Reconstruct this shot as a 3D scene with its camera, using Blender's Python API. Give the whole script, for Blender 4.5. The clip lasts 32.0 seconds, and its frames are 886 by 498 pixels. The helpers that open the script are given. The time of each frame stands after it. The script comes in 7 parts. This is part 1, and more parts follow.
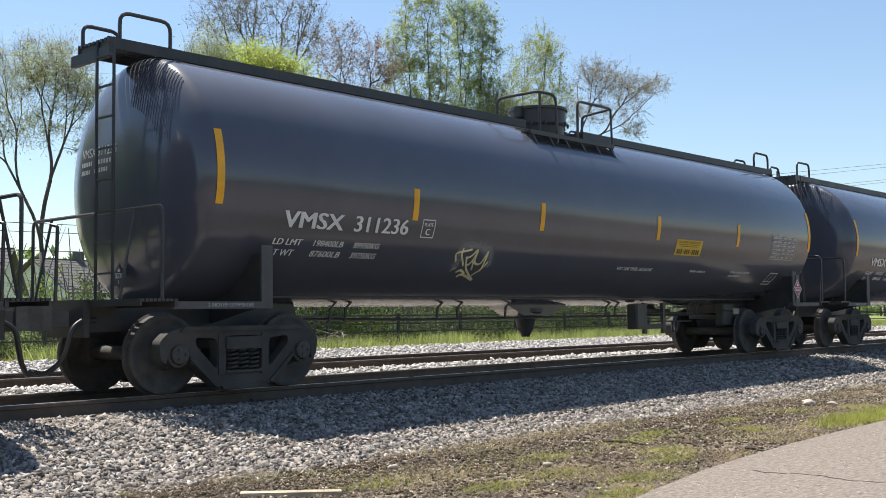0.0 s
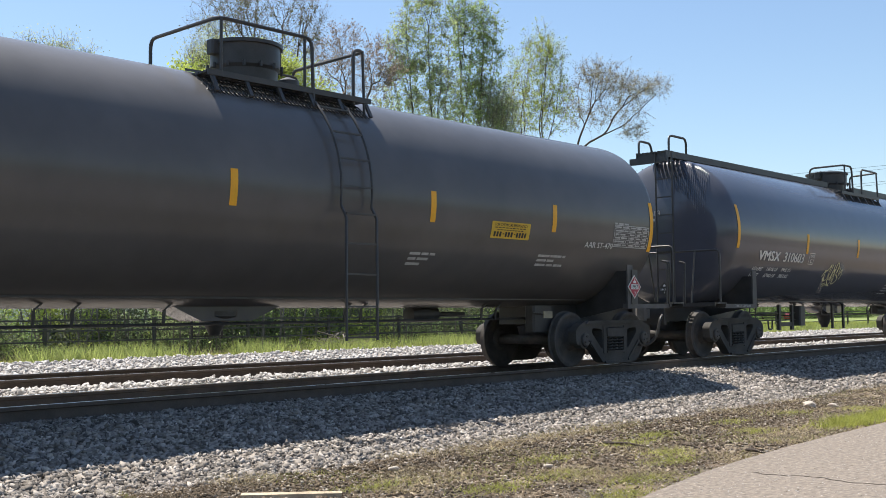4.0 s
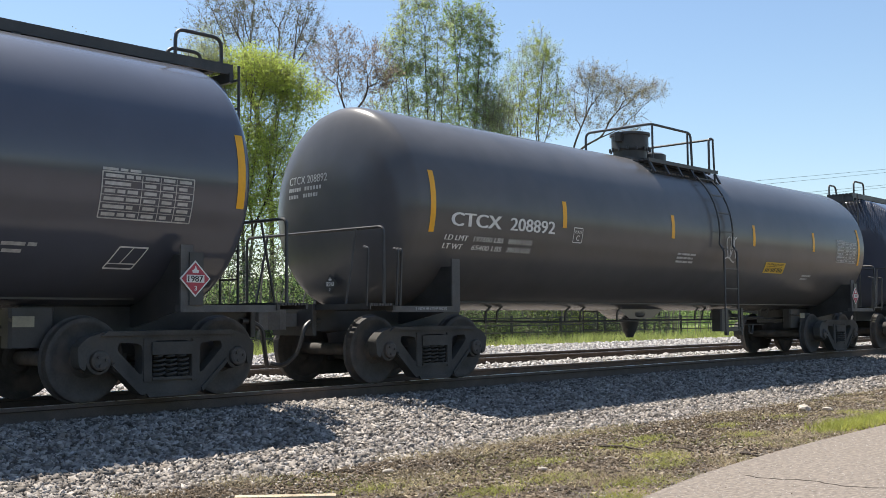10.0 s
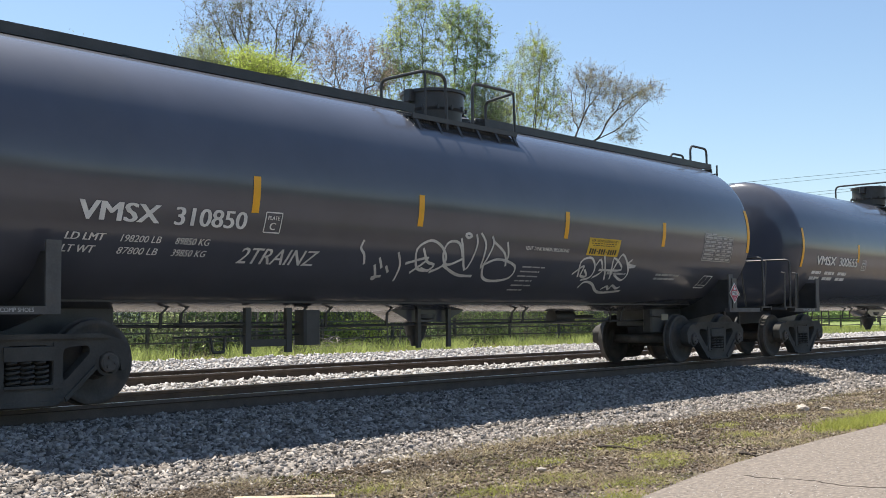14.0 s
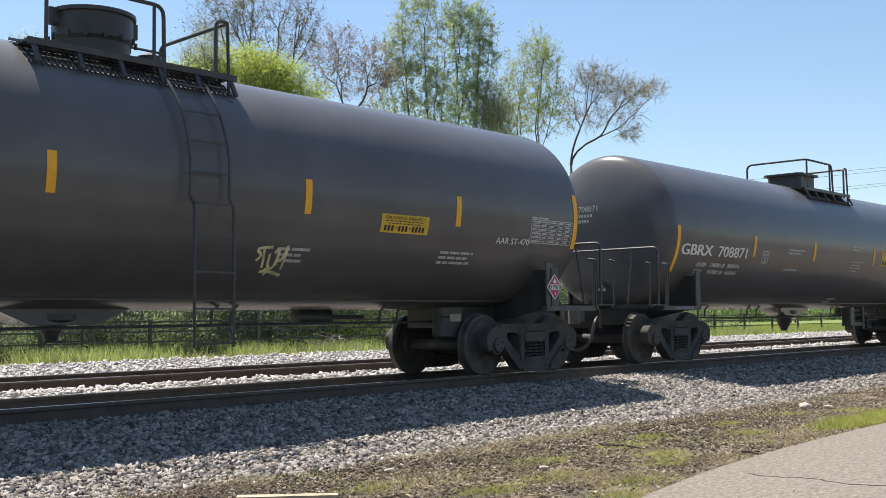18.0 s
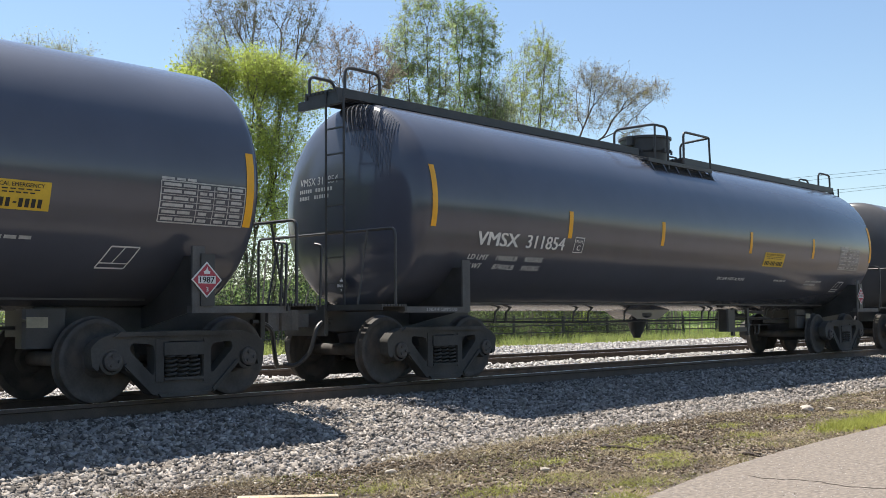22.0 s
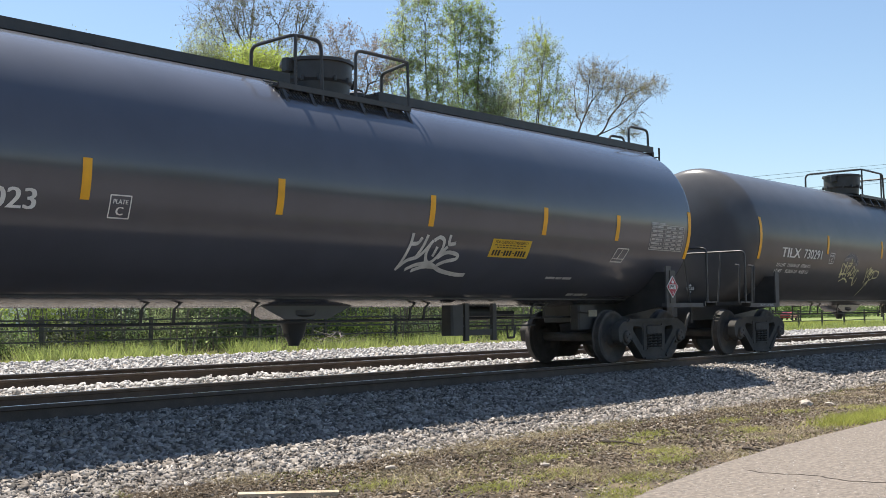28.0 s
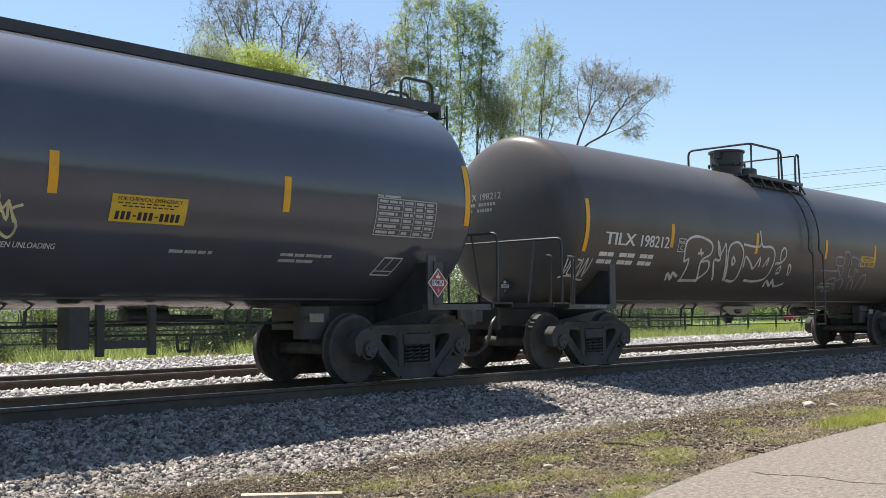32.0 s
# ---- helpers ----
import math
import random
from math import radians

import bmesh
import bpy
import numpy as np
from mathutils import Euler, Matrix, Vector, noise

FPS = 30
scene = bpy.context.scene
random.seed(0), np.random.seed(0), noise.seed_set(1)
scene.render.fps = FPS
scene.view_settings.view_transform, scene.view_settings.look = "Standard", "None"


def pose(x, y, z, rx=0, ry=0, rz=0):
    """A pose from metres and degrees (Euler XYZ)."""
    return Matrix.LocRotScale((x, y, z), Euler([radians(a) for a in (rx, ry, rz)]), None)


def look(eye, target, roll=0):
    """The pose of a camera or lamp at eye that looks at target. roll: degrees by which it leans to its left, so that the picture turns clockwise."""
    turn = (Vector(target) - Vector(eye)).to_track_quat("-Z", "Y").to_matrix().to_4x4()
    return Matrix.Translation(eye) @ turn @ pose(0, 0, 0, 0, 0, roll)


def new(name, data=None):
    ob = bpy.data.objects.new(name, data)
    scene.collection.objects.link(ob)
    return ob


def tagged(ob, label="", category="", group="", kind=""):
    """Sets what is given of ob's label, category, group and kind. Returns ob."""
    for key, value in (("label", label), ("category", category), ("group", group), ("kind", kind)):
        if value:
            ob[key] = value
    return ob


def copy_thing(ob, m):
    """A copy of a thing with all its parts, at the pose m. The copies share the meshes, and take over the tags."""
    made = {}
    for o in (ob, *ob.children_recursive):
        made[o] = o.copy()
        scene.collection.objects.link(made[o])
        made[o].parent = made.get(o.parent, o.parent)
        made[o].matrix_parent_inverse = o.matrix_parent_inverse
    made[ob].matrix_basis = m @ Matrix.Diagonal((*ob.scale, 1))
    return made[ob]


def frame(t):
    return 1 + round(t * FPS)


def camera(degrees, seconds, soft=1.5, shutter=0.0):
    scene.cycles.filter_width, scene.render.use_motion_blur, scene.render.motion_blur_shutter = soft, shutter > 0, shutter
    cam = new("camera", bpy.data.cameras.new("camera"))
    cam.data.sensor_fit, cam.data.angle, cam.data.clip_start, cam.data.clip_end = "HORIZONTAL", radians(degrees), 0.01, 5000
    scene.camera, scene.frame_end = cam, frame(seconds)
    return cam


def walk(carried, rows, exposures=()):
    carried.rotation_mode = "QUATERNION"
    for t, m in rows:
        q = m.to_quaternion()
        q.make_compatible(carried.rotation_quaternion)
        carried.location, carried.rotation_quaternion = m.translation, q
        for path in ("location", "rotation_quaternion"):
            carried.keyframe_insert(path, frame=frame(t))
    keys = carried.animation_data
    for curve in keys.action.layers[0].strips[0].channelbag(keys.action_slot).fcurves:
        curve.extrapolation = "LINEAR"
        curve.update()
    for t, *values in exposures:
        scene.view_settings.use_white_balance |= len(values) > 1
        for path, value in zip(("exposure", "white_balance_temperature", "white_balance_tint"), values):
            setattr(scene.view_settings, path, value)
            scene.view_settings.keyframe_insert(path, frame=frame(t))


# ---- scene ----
cam = camera(44.6, 32.0, soft=0.6)
# seconds, x, y, z, tilt, lean, heading; a hand-held camera that stands still
PATH = (
    (0, 0.008, -11.430, 0.869, 93.481, 0.648, -47.520),
    (0.5, 0.008, -11.429, 0.869, 93.491, 0.648, -47.497),
    (1, 0.004, -11.426, 0.873, 93.495, 0.628, -47.499),
    (1.5, 0.003, -11.424, 0.873, 93.506, 0.582, -47.519),
    (2, 0.007, -11.428, 0.871, 93.517, 0.569, -47.510),
    (2.5, 0.007, -11.428, 0.875, 93.508, 0.586, -47.491),
    (3, 0.008, -11.429, 0.874, 93.520, 0.599, -47.480),
    (3.5, 0.008, -11.429, 0.874, 93.534, 0.616, -47.485),
    (5.5, 0.009, -11.431, 0.868, 93.582, 0.571, -47.534),
    (6, 0.010, -11.431, 0.871, 93.590, 0.563, -47.551),
    (6.5, 0.011, -11.433, 0.874, 93.595, 0.543, -47.573),
    (7, 0.012, -11.434, 0.876, 93.603, 0.502, -47.593),
    (7.5, 0.014, -11.435, 0.874, 93.616, 0.466, -47.599),
    (8, 0.015, -11.437, 0.870, 93.624, 0.449, -47.608),
    (8.5, 0.015, -11.437, 0.870, 93.646, 0.430, -47.629),
    (9, 0.015, -11.437, 0.874, 93.655, 0.415, -47.661),
    (9.5, 0.015, -11.437, 0.874, 93.666, 0.412, -47.690),
    (10, 0.014, -11.436, 0.872, 93.688, 0.457, -47.710),
    (10.5, 0.013, -11.435, 0.872, 93.688, 0.533, -47.730),
    (11, 0.012, -11.434, 0.872, 93.684, 0.568, -47.754),
    (11.5, 0.009, -11.431, 0.872, 93.692, 0.552, -47.775),
    (12, 0.010, -11.432, 0.871, 93.705, 0.558, -47.770),
    (12.5, 0.011, -11.433, 0.871, 93.717, 0.589, -47.771),
    (13, 0.011, -11.433, 0.865, 93.744, 0.611, -47.783),
    (13.5, 0.012, -11.434, 0.866, 93.756, 0.622, -47.806),
    (14, 0.011, -11.432, 0.865, 93.769, 0.617, -47.816),
    (14.5, 0.009, -11.430, 0.864, 93.774, 0.615, -47.811),
    (16.5, 0.006, -11.428, 0.872, 93.641, 0.613, -47.766),
    (17, 0.008, -11.429, 0.870, 93.655, 0.634, -47.732),
    (17.5, 0.010, -11.431, 0.870, 93.664, 0.654, -47.702),
    (18, 0.009, -11.431, 0.869, 93.663, 0.650, -47.692),
    (18.5, 0.008, -11.429, 0.866, 93.678, 0.654, -47.677),
    (19, 0.007, -11.429, 0.862, 93.708, 0.655, -47.654),
    (19.5, 0.008, -11.430, 0.862, 93.730, 0.630, -47.634),
    (20, 0.006, -11.427, 0.867, 93.722, 0.603, -47.634),
    (20.5, 0.007, -11.428, 0.872, 93.724, 0.603, -47.620),
    (21, 0.010, -11.432, 0.873, 93.738, 0.573, -47.612),
    (21.5, 0.011, -11.433, 0.874, 93.734, 0.530, -47.605),
    (22, 0.014, -11.436, 0.871, 93.724, 0.505, -47.589),
    (22.5, 0.016, -11.438, 0.868, 93.697, 0.496, -47.584),
    (23, 0.015, -11.437, 0.867, 93.673, 0.509, -47.588),
    (23.5, 0.015, -11.437, 0.867, 93.652, 0.567, -47.604),
    (24, 0.011, -11.433, 0.869, 93.612, 0.623, -47.638),
    (24.5, 0.009, -11.431, 0.871, 93.566, 0.637, -47.660),
    (25, 0.009, -11.430, 0.872, 93.528, 0.619, -47.680),
    (25.5, 0.010, -11.431, 0.866, 93.513, 0.606, -47.676),
    (26, 0.010, -11.431, 0.866, 93.499, 0.635, -47.658),
    (26.5, 0.009, -11.430, 0.869, 93.483, 0.655, -47.660),
    (28.5, 0.008, -11.429, 0.867, 93.534, 0.684, -47.650),
    (29, 0.006, -11.428, 0.869, 93.522, 0.715, -47.612),
    (29.5, 0.006, -11.428, 0.868, 93.536, 0.708, -47.569),
    (30, 0.008, -11.430, 0.866, 93.557, 0.689, -47.530),
    (30.5, 0.007, -11.428, 0.871, 93.560, 0.686, -47.506),
    (31, 0.004, -11.425, 0.873, 93.568, 0.686, -47.509),
    (31.5, 0.004, -11.425, 0.871, 93.593, 0.690, -47.517),
    (32, 0.006, -11.427, 0.866, 93.606, 0.688, -47.513),
)
walk(cam, [(t, pose(*p)) for t, *p in PATH])

# ---- world, sun ----
SUN_ELEVATION = radians(64)
world = bpy.data.worlds.new("sky")
scene.world = world
world.use_nodes = True
wn = world.node_tree.nodes
sky = wn.new("ShaderNodeTexSky")
sky.sky_type, sky.sun_disc = "NISHITA", False
sky.sun_elevation, sky.sun_rotation = SUN_ELEVATION, 0.0
sky.air_density, sky.dust_density, sky.ozone_density = 1.1, 0.4, 2.7
wn["Background"].inputs["Strength"].default_value = 0.098
world.node_tree.links.new(sky.outputs[0], wn["Background"].inputs["Color"])
sun = new("sun", bpy.data.lights.new("sun", "SUN"))
sun.data.energy, sun.data.angle, sun.data.color = 5.0, radians(0.53), (1.0, 0.94, 0.85)
sun.matrix_basis = look((0.0, 60 * math.cos(SUN_ELEVATION), 60 * math.sin(SUN_ELEVATION)), (0, 0, 0))
scene.view_settings.exposure = 0.69


# ---- materials ----
def material(name, color, rough=0.6, metal=0.0, vary=0.25, scale=3.0, fine=60.0, bump=0.15, dirt=None, dirt_at=0.55,
             island=0.0, random_ob=0.0, spec=0.5, coat=0.0, color2=None, trans=0.0, coat_rough=0.2, coat_ior=1.5):
    """Base colour broken up at two scales, with fine relief; dirt: a second colour in blotches."""
    m = bpy.data.materials.new(name)
    m.use_nodes = True
    t = m.node_tree
    n, link = t.nodes, t.links.new
    b = n["Principled BSDF"]
    b.inputs["Roughness"].default_value = rough
    b.inputs["Metallic"].default_value = metal
    b.inputs["Specular IOR Level"].default_value = spec
    b.inputs["Coat Weight"].default_value, b.inputs["Coat Roughness"].default_value, b.inputs["Coat IOR"].default_value = coat, coat_rough, coat_ior
    co = n.new("ShaderNodeTexCoord")

    def noise_tex(s, detail=4.0):
        x = n.new("ShaderNodeTexNoise")
        x.inputs["Scale"].default_value, x.inputs["Detail"].default_value = s, detail
        link(co.outputs["Object"], x.inputs["Vector"])
        return x

    def mix(kind, fac, a, c):
        x = n.new("ShaderNodeMix")
        x.data_type, x.blend_type = "RGBA", kind
        for socket, v in ((x.inputs[0], fac), (x.inputs[6], a), (x.inputs[7], c)):
            if isinstance(v, (int, float)):
                socket.default_value = v
            elif isinstance(v, tuple):
                socket.default_value = (*v, 1)
            else:
                link(v, socket)
        return x.outputs[2]

    def ramp(value, lo, hi, a=0.0, c=1.0):
        x = n.new("ShaderNodeMapRange")
        x.inputs[1].default_value, x.inputs[2].default_value = lo, hi
        x.inputs[3].default_value, x.inputs[4].default_value = a, c
        link(value, x.inputs[0])
        return x.outputs[0]

    big, small = noise_tex(scale), noise_tex(fine, 3.0)
    dark = tuple(v * (1 - vary) for v in color)
    light = tuple(min(1, v * (1 + vary)) for v in (color2 or color))
    c = mix("MIX", ramp(big.outputs[0], 0.3, 0.7), dark, light)
    c = mix("MULTIPLY", 0.8 * min(1, vary * 2), c, mix("MIX", ramp(small.outputs[0], 0.3, 0.7), (0.6, 0.6, 0.6), (1.0, 1.0, 1.0)))
    if dirt:
        blot = noise_tex(scale * 0.6, 6.0)
        c = mix("MIX", ramp(blot.outputs[0], dirt_at, dirt_at + 0.2), c, dirt)
    if island:
        g = n.new("ShaderNodeNewGeometry")
        c = mix("MULTIPLY", 1.0, c, mix("MIX", ramp(g.outputs["Random Per Island"], 0, 1), (1 - island,) * 3, (1.0, 1.0, 1.0)))
    if random_ob:
        o = n.new("ShaderNodeObjectInfo")
        c = mix("MULTIPLY", 1.0, c, mix("MIX", o.outputs["Random"], (1 - random_ob,) * 3, (1.0, 1.0, 1.0)))
    link(c, b.inputs["Base Color"])
    link(ramp(big.outputs[0], 0.25, 0.75, max(0, rough - 0.09), min(1, rough + 0.09)), b.inputs["Roughness"])
    if bump:
        bp = n.new("ShaderNodeBump")
        bp.inputs["Strength"].default_value, bp.inputs["Distance"].default_value = bump, 0.01
        link(small.outputs[0], bp.inputs["Height"])
        link(bp.outputs[0], b.inputs["Normal"])
    if trans:
        b.inputs["Transmission Weight"].default_value = 0.0
        tl = n.new("ShaderNodeBsdfTranslucent")
        link(c, tl.inputs[0])
        ad = n.new("ShaderNodeMixShader")
        ad.inputs[0].default_value = trans
        link(b.outputs[0], ad.inputs[1])
        link(tl.outputs[0], ad.inputs[2])
        link(ad.outputs[0], n["Material Output"].inputs["Surface"])
    return m


PAINT = material("black_tank_paint", (0.076, 0.081, 0.103), 0.65, vary=0.10, scale=0.8, fine=3, bump=0.01, dirt=(0.092, 0.092, 0.100), dirt_at=0.56, spec=0.12, coat=1.0, coat_rough=0.15, coat_ior=1.55)
PAINT_GREY = material("dull_black_tank_paint", (0.102, 0.098, 0.098), 0.7, vary=0.14, scale=0.7, fine=3, bump=0.01, dirt=(0.124, 0.113, 0.104), dirt_at=0.55, spec=0.12, coat=0.7, coat_rough=0.22, coat_ior=1.5)
PAINT_BROWN = material("dusty_brown_tank_paint", (0.105, 0.092, 0.082), 0.7, vary=0.15, scale=0.7, fine=30, bump=0.01, dirt=(0.125, 0.105, 0.088), dirt_at=0.5, spec=0.12, coat=0.5, coat_rough=0.28)
FITTING = material("black_fitting_paint", (0.055, 0.054, 0.053), 0.45, vary=0.25, scale=4, fine=60, bump=0.08, spec=0.4)
GEAR = material("grimy_running_gear", (0.16, 0.15, 0.135), 0.9, vary=0.3, scale=4, fine=40, bump=0.25, dirt=(0.135, 0.115, 0.095), dirt_at=0.52)
CASTING = material("grimy_cast_steel", (0.074, 0.070, 0.064), 0.95, vary=0.3, scale=3, fine=40, bump=0.25, dirt=(0.09, 0.08, 0.07), dirt_at=0.55)
FRAME_GREY = material("dusty_grey_steel", (0.105, 0.102, 0.098), 0.7, vary=0.25, scale=5, fine=50, bump=0.15, dirt=(0.08, 0.07, 0.06))
WHEEL = material("dusty_wheel_steel", (0.085, 0.078, 0.072), 0.85, vary=0.3, scale=6, fine=40, bump=0.15, dirt=(0.125, 0.102, 0.084))
TREAD = material("polished_tread_steel", (0.45, 0.45, 0.46), 0.3, metal=1.0, vary=0.15, scale=10, fine=80, bump=0.03)
WHITE = material("white_stencil_paint", (0.72, 0.72, 0.70), 0.6, vary=0.12, scale=6, fine=60, bump=0.0)
FADED = material("faded_white_stencil_paint", (0.46, 0.46, 0.45), 0.65, vary=0.25, scale=12, fine=80, bump=0.0)
STRIPE = material("yellow_reflective_tape", (0.86, 0.42, 0.015), 0.45, vary=0.1, scale=4, fine=60, bump=0.03)
YELLOW = material("yellow_label_film", (0.66, 0.43, 0.035), 0.5, vary=0.1, scale=6, fine=60, bump=0.0)
INK = material("black_print", (0.02, 0.02, 0.02), 0.6, vary=0.1, scale=6, fine=60, bump=0.0)
RED = material("red_placard", (0.42, 0.06, 0.08), 0.6, vary=0.2, scale=8, fine=60, bump=0.0)
SPRAY = material("white_spray_paint", (0.62, 0.62, 0.60), 0.6, vary=0.2, scale=5, fine=60, bump=0.0)
TAN_PLATE = material("tan_plate", (0.30, 0.27, 0.19), 0.7, vary=0.2, scale=8, fine=60, bump=0.0)
SPRAY_GOLD = material("golden_spray_paint", (0.68, 0.50, 0.08), 0.6, vary=0.2, scale=5, fine=60, bump=0.0)
SPRAY_DIM = material("thin_pale_spray_paint", (0.30, 0.30, 0.33), 0.6, vary=0.3, scale=5, fine=60, bump=0.0)
SPRAY_YELLOW = material("pale_yellow_spray_paint", (0.66, 0.63, 0.36), 0.6, vary=0.3, scale=5, fine=60, bump=0.0)
RAIL_RUST = material("rusty_rail_steel", (0.105, 0.080, 0.064), 0.8, vary=0.3, scale=5, fine=60, bump=0.25)
TIE = material("weathered_tie_timber", (0.085, 0.075, 0.066), 0.9, vary=0.4, scale=5, fine=50, bump=0.5, random_ob=0.4)
BALLAST = material("ballast_bed", (0.31, 0.27, 0.23), 0.95, vary=0.5, scale=6, fine=26, bump=1.0)
STONE = material("crushed_limestone", (0.46, 0.385, 0.315), 0.9, vary=0.35, scale=7, fine=60, bump=0.4, island=0.85, color2=(0.49, 0.445, 0.40))
GRAVEL = material("fine_gravel", (0.54, 0.47, 0.39), 0.9, vary=0.3, scale=9, fine=60, bump=0.4, island=0.7)
STONE_PALE = material("pale_crushed_limestone", (0.62, 0.585, 0.55), 0.9, vary=0.2, scale=8, fine=50, bump=0.4, island=0.5)
CONCRETE = material("worn_concrete", (0.24, 0.20, 0.162), 0.95, vary=0.42, scale=24, fine=80, bump=0.4, dirt=(0.165, 0.133, 0.104), dirt_at=0.56)
EARTH = material("dry_earth", (0.165, 0.122, 0.080), 0.95, vary=0.6, scale=3.0, fine=45, bump=1.0, dirt=(0.34, 0.28, 0.19), dirt_at=0.5)
CLOD = material("crumbled_brown_earth", (0.20, 0.150, 0.098), 0.95, vary=0.4, scale=9, fine=60, bump=0.5, island=0.75)
LAWN = material("spring_grass_ground", (0.19, 0.24, 0.06), 0.95, vary=0.35, scale=0.5, fine=20, bump=0.6, dirt=(0.27, 0.27, 0.10), dirt_at=0.55)
BLADE = material("olive_grass_blade", (0.34, 0.36, 0.10), 0.7, vary=0.3, scale=2, fine=20, bump=0.0, island=0.5, trans=0.4)
BLADE_BRIGHT = material("fresh_grass_blade", (0.47, 0.49, 0.12), 0.7, vary=0.3, scale=2, fine=20, bump=0.0, island=0.32, trans=0.5)
WEED = material("sage_weed_leaf", (0.46, 0.53, 0.17), 0.7, vary=0.3, scale=2, fine=20, bump=0.0, island=0.45, trans=0.6)
DEAD = material("dead_brown_stalk", (0.22, 0.16, 0.10), 0.85, vary=0.3, scale=2, fine=20, bump=0.0, island=0.6, trans=0.2)
STRAW = material("dry_grass_blade", (0.55, 0.46, 0.27), 0.8, vary=0.3, scale=2, fine=20, bump=0.0, island=0.55, trans=0.3)
BARK = material("grey_brown_bark", (0.105, 0.085, 0.07), 0.9, vary=0.35, scale=3, fine=30, bump=0.6)
TWIG = material("grey_twig", (0.22, 0.185, 0.16), 0.9, vary=0.3, scale=3, fine=30, bump=0.0)
FENCE = material("dark_fence_timber", (0.085, 0.08, 0.072), 0.85, vary=0.3, scale=4, fine=40, bump=0.3)
SIDING = material("white_house_siding", (0.72, 0.71, 0.68), 0.7, vary=0.08, scale=1, fine=20, bump=0.05)
ROOFING = material("grey_asphalt_shingle", (0.13, 0.125, 0.12), 0.9, vary=0.3, scale=1.5, fine=14, bump=0.4)
PANE = material("dark_window_pane", (0.03, 0.035, 0.04), 0.12, vary=0.1, bump=0.0)
WIRE = material("power_cable", (0.05, 0.05, 0.055), 0.6, vary=0.1, bump=0.0)
CAR_RED = material("red_car_paint", (0.42, 0.03, 0.04), 0.3, vary=0.08, bump=0.0, coat=0.5)
WOOD = material("pale_split_wood", (0.52, 0.42, 0.29), 0.85, vary=0.3, scale=5, fine=50, bump=0.4)
DARKSTICK = material("dark_dead_stick", (0.06, 0.045, 0.035), 0.9, vary=0.3, scale=6, fine=50, bump=0.4)


MIST = material("thin_white_overspray", (0.45, 0.45, 0.45), 0.8, vary=0.2, scale=8, fine=90, bump=0.0)
MIST.node_tree.nodes["Principled BSDF"].inputs["Alpha"].default_value = 0.16


def leaf_material(name, color):
    return material(name, color, 0.6, vary=0.2, scale=0.8, fine=10, bump=0.0, island=0.28, trans=0.6)


LEAF_BRIGHT = leaf_material("bright_green_leaf", (0.57, 0.67, 0.33))
LEAF_SPRING = leaf_material("fresh_spring_leaf", (0.43, 0.56, 0.22))
LEAF_LIME = leaf_material("yellow_green_leaf", (0.54, 0.63, 0.15))
LEAF_PALE = leaf_material("pale_sage_bud", (0.54, 0.60, 0.34))
LEAF_TAN = leaf_material("pale_tan_bud", (0.50, 0.46, 0.28))
LEAF_BUD = leaf_material("dark_olive_bud", (0.20, 0.21, 0.11))
LEAF_RUST = leaf_material("rusty_red_bud", (0.43, 0.34, 0.27))
LEAF_GREEN = leaf_material("mid_green_leaf", (0.29, 0.39, 0.15))
# greyer, darker leaf: the shade behind the fence is put into its colour
LEAF_SHADED = leaf_material("shaded_grey_green_leaf", (0.17, 0.19, 0.115))


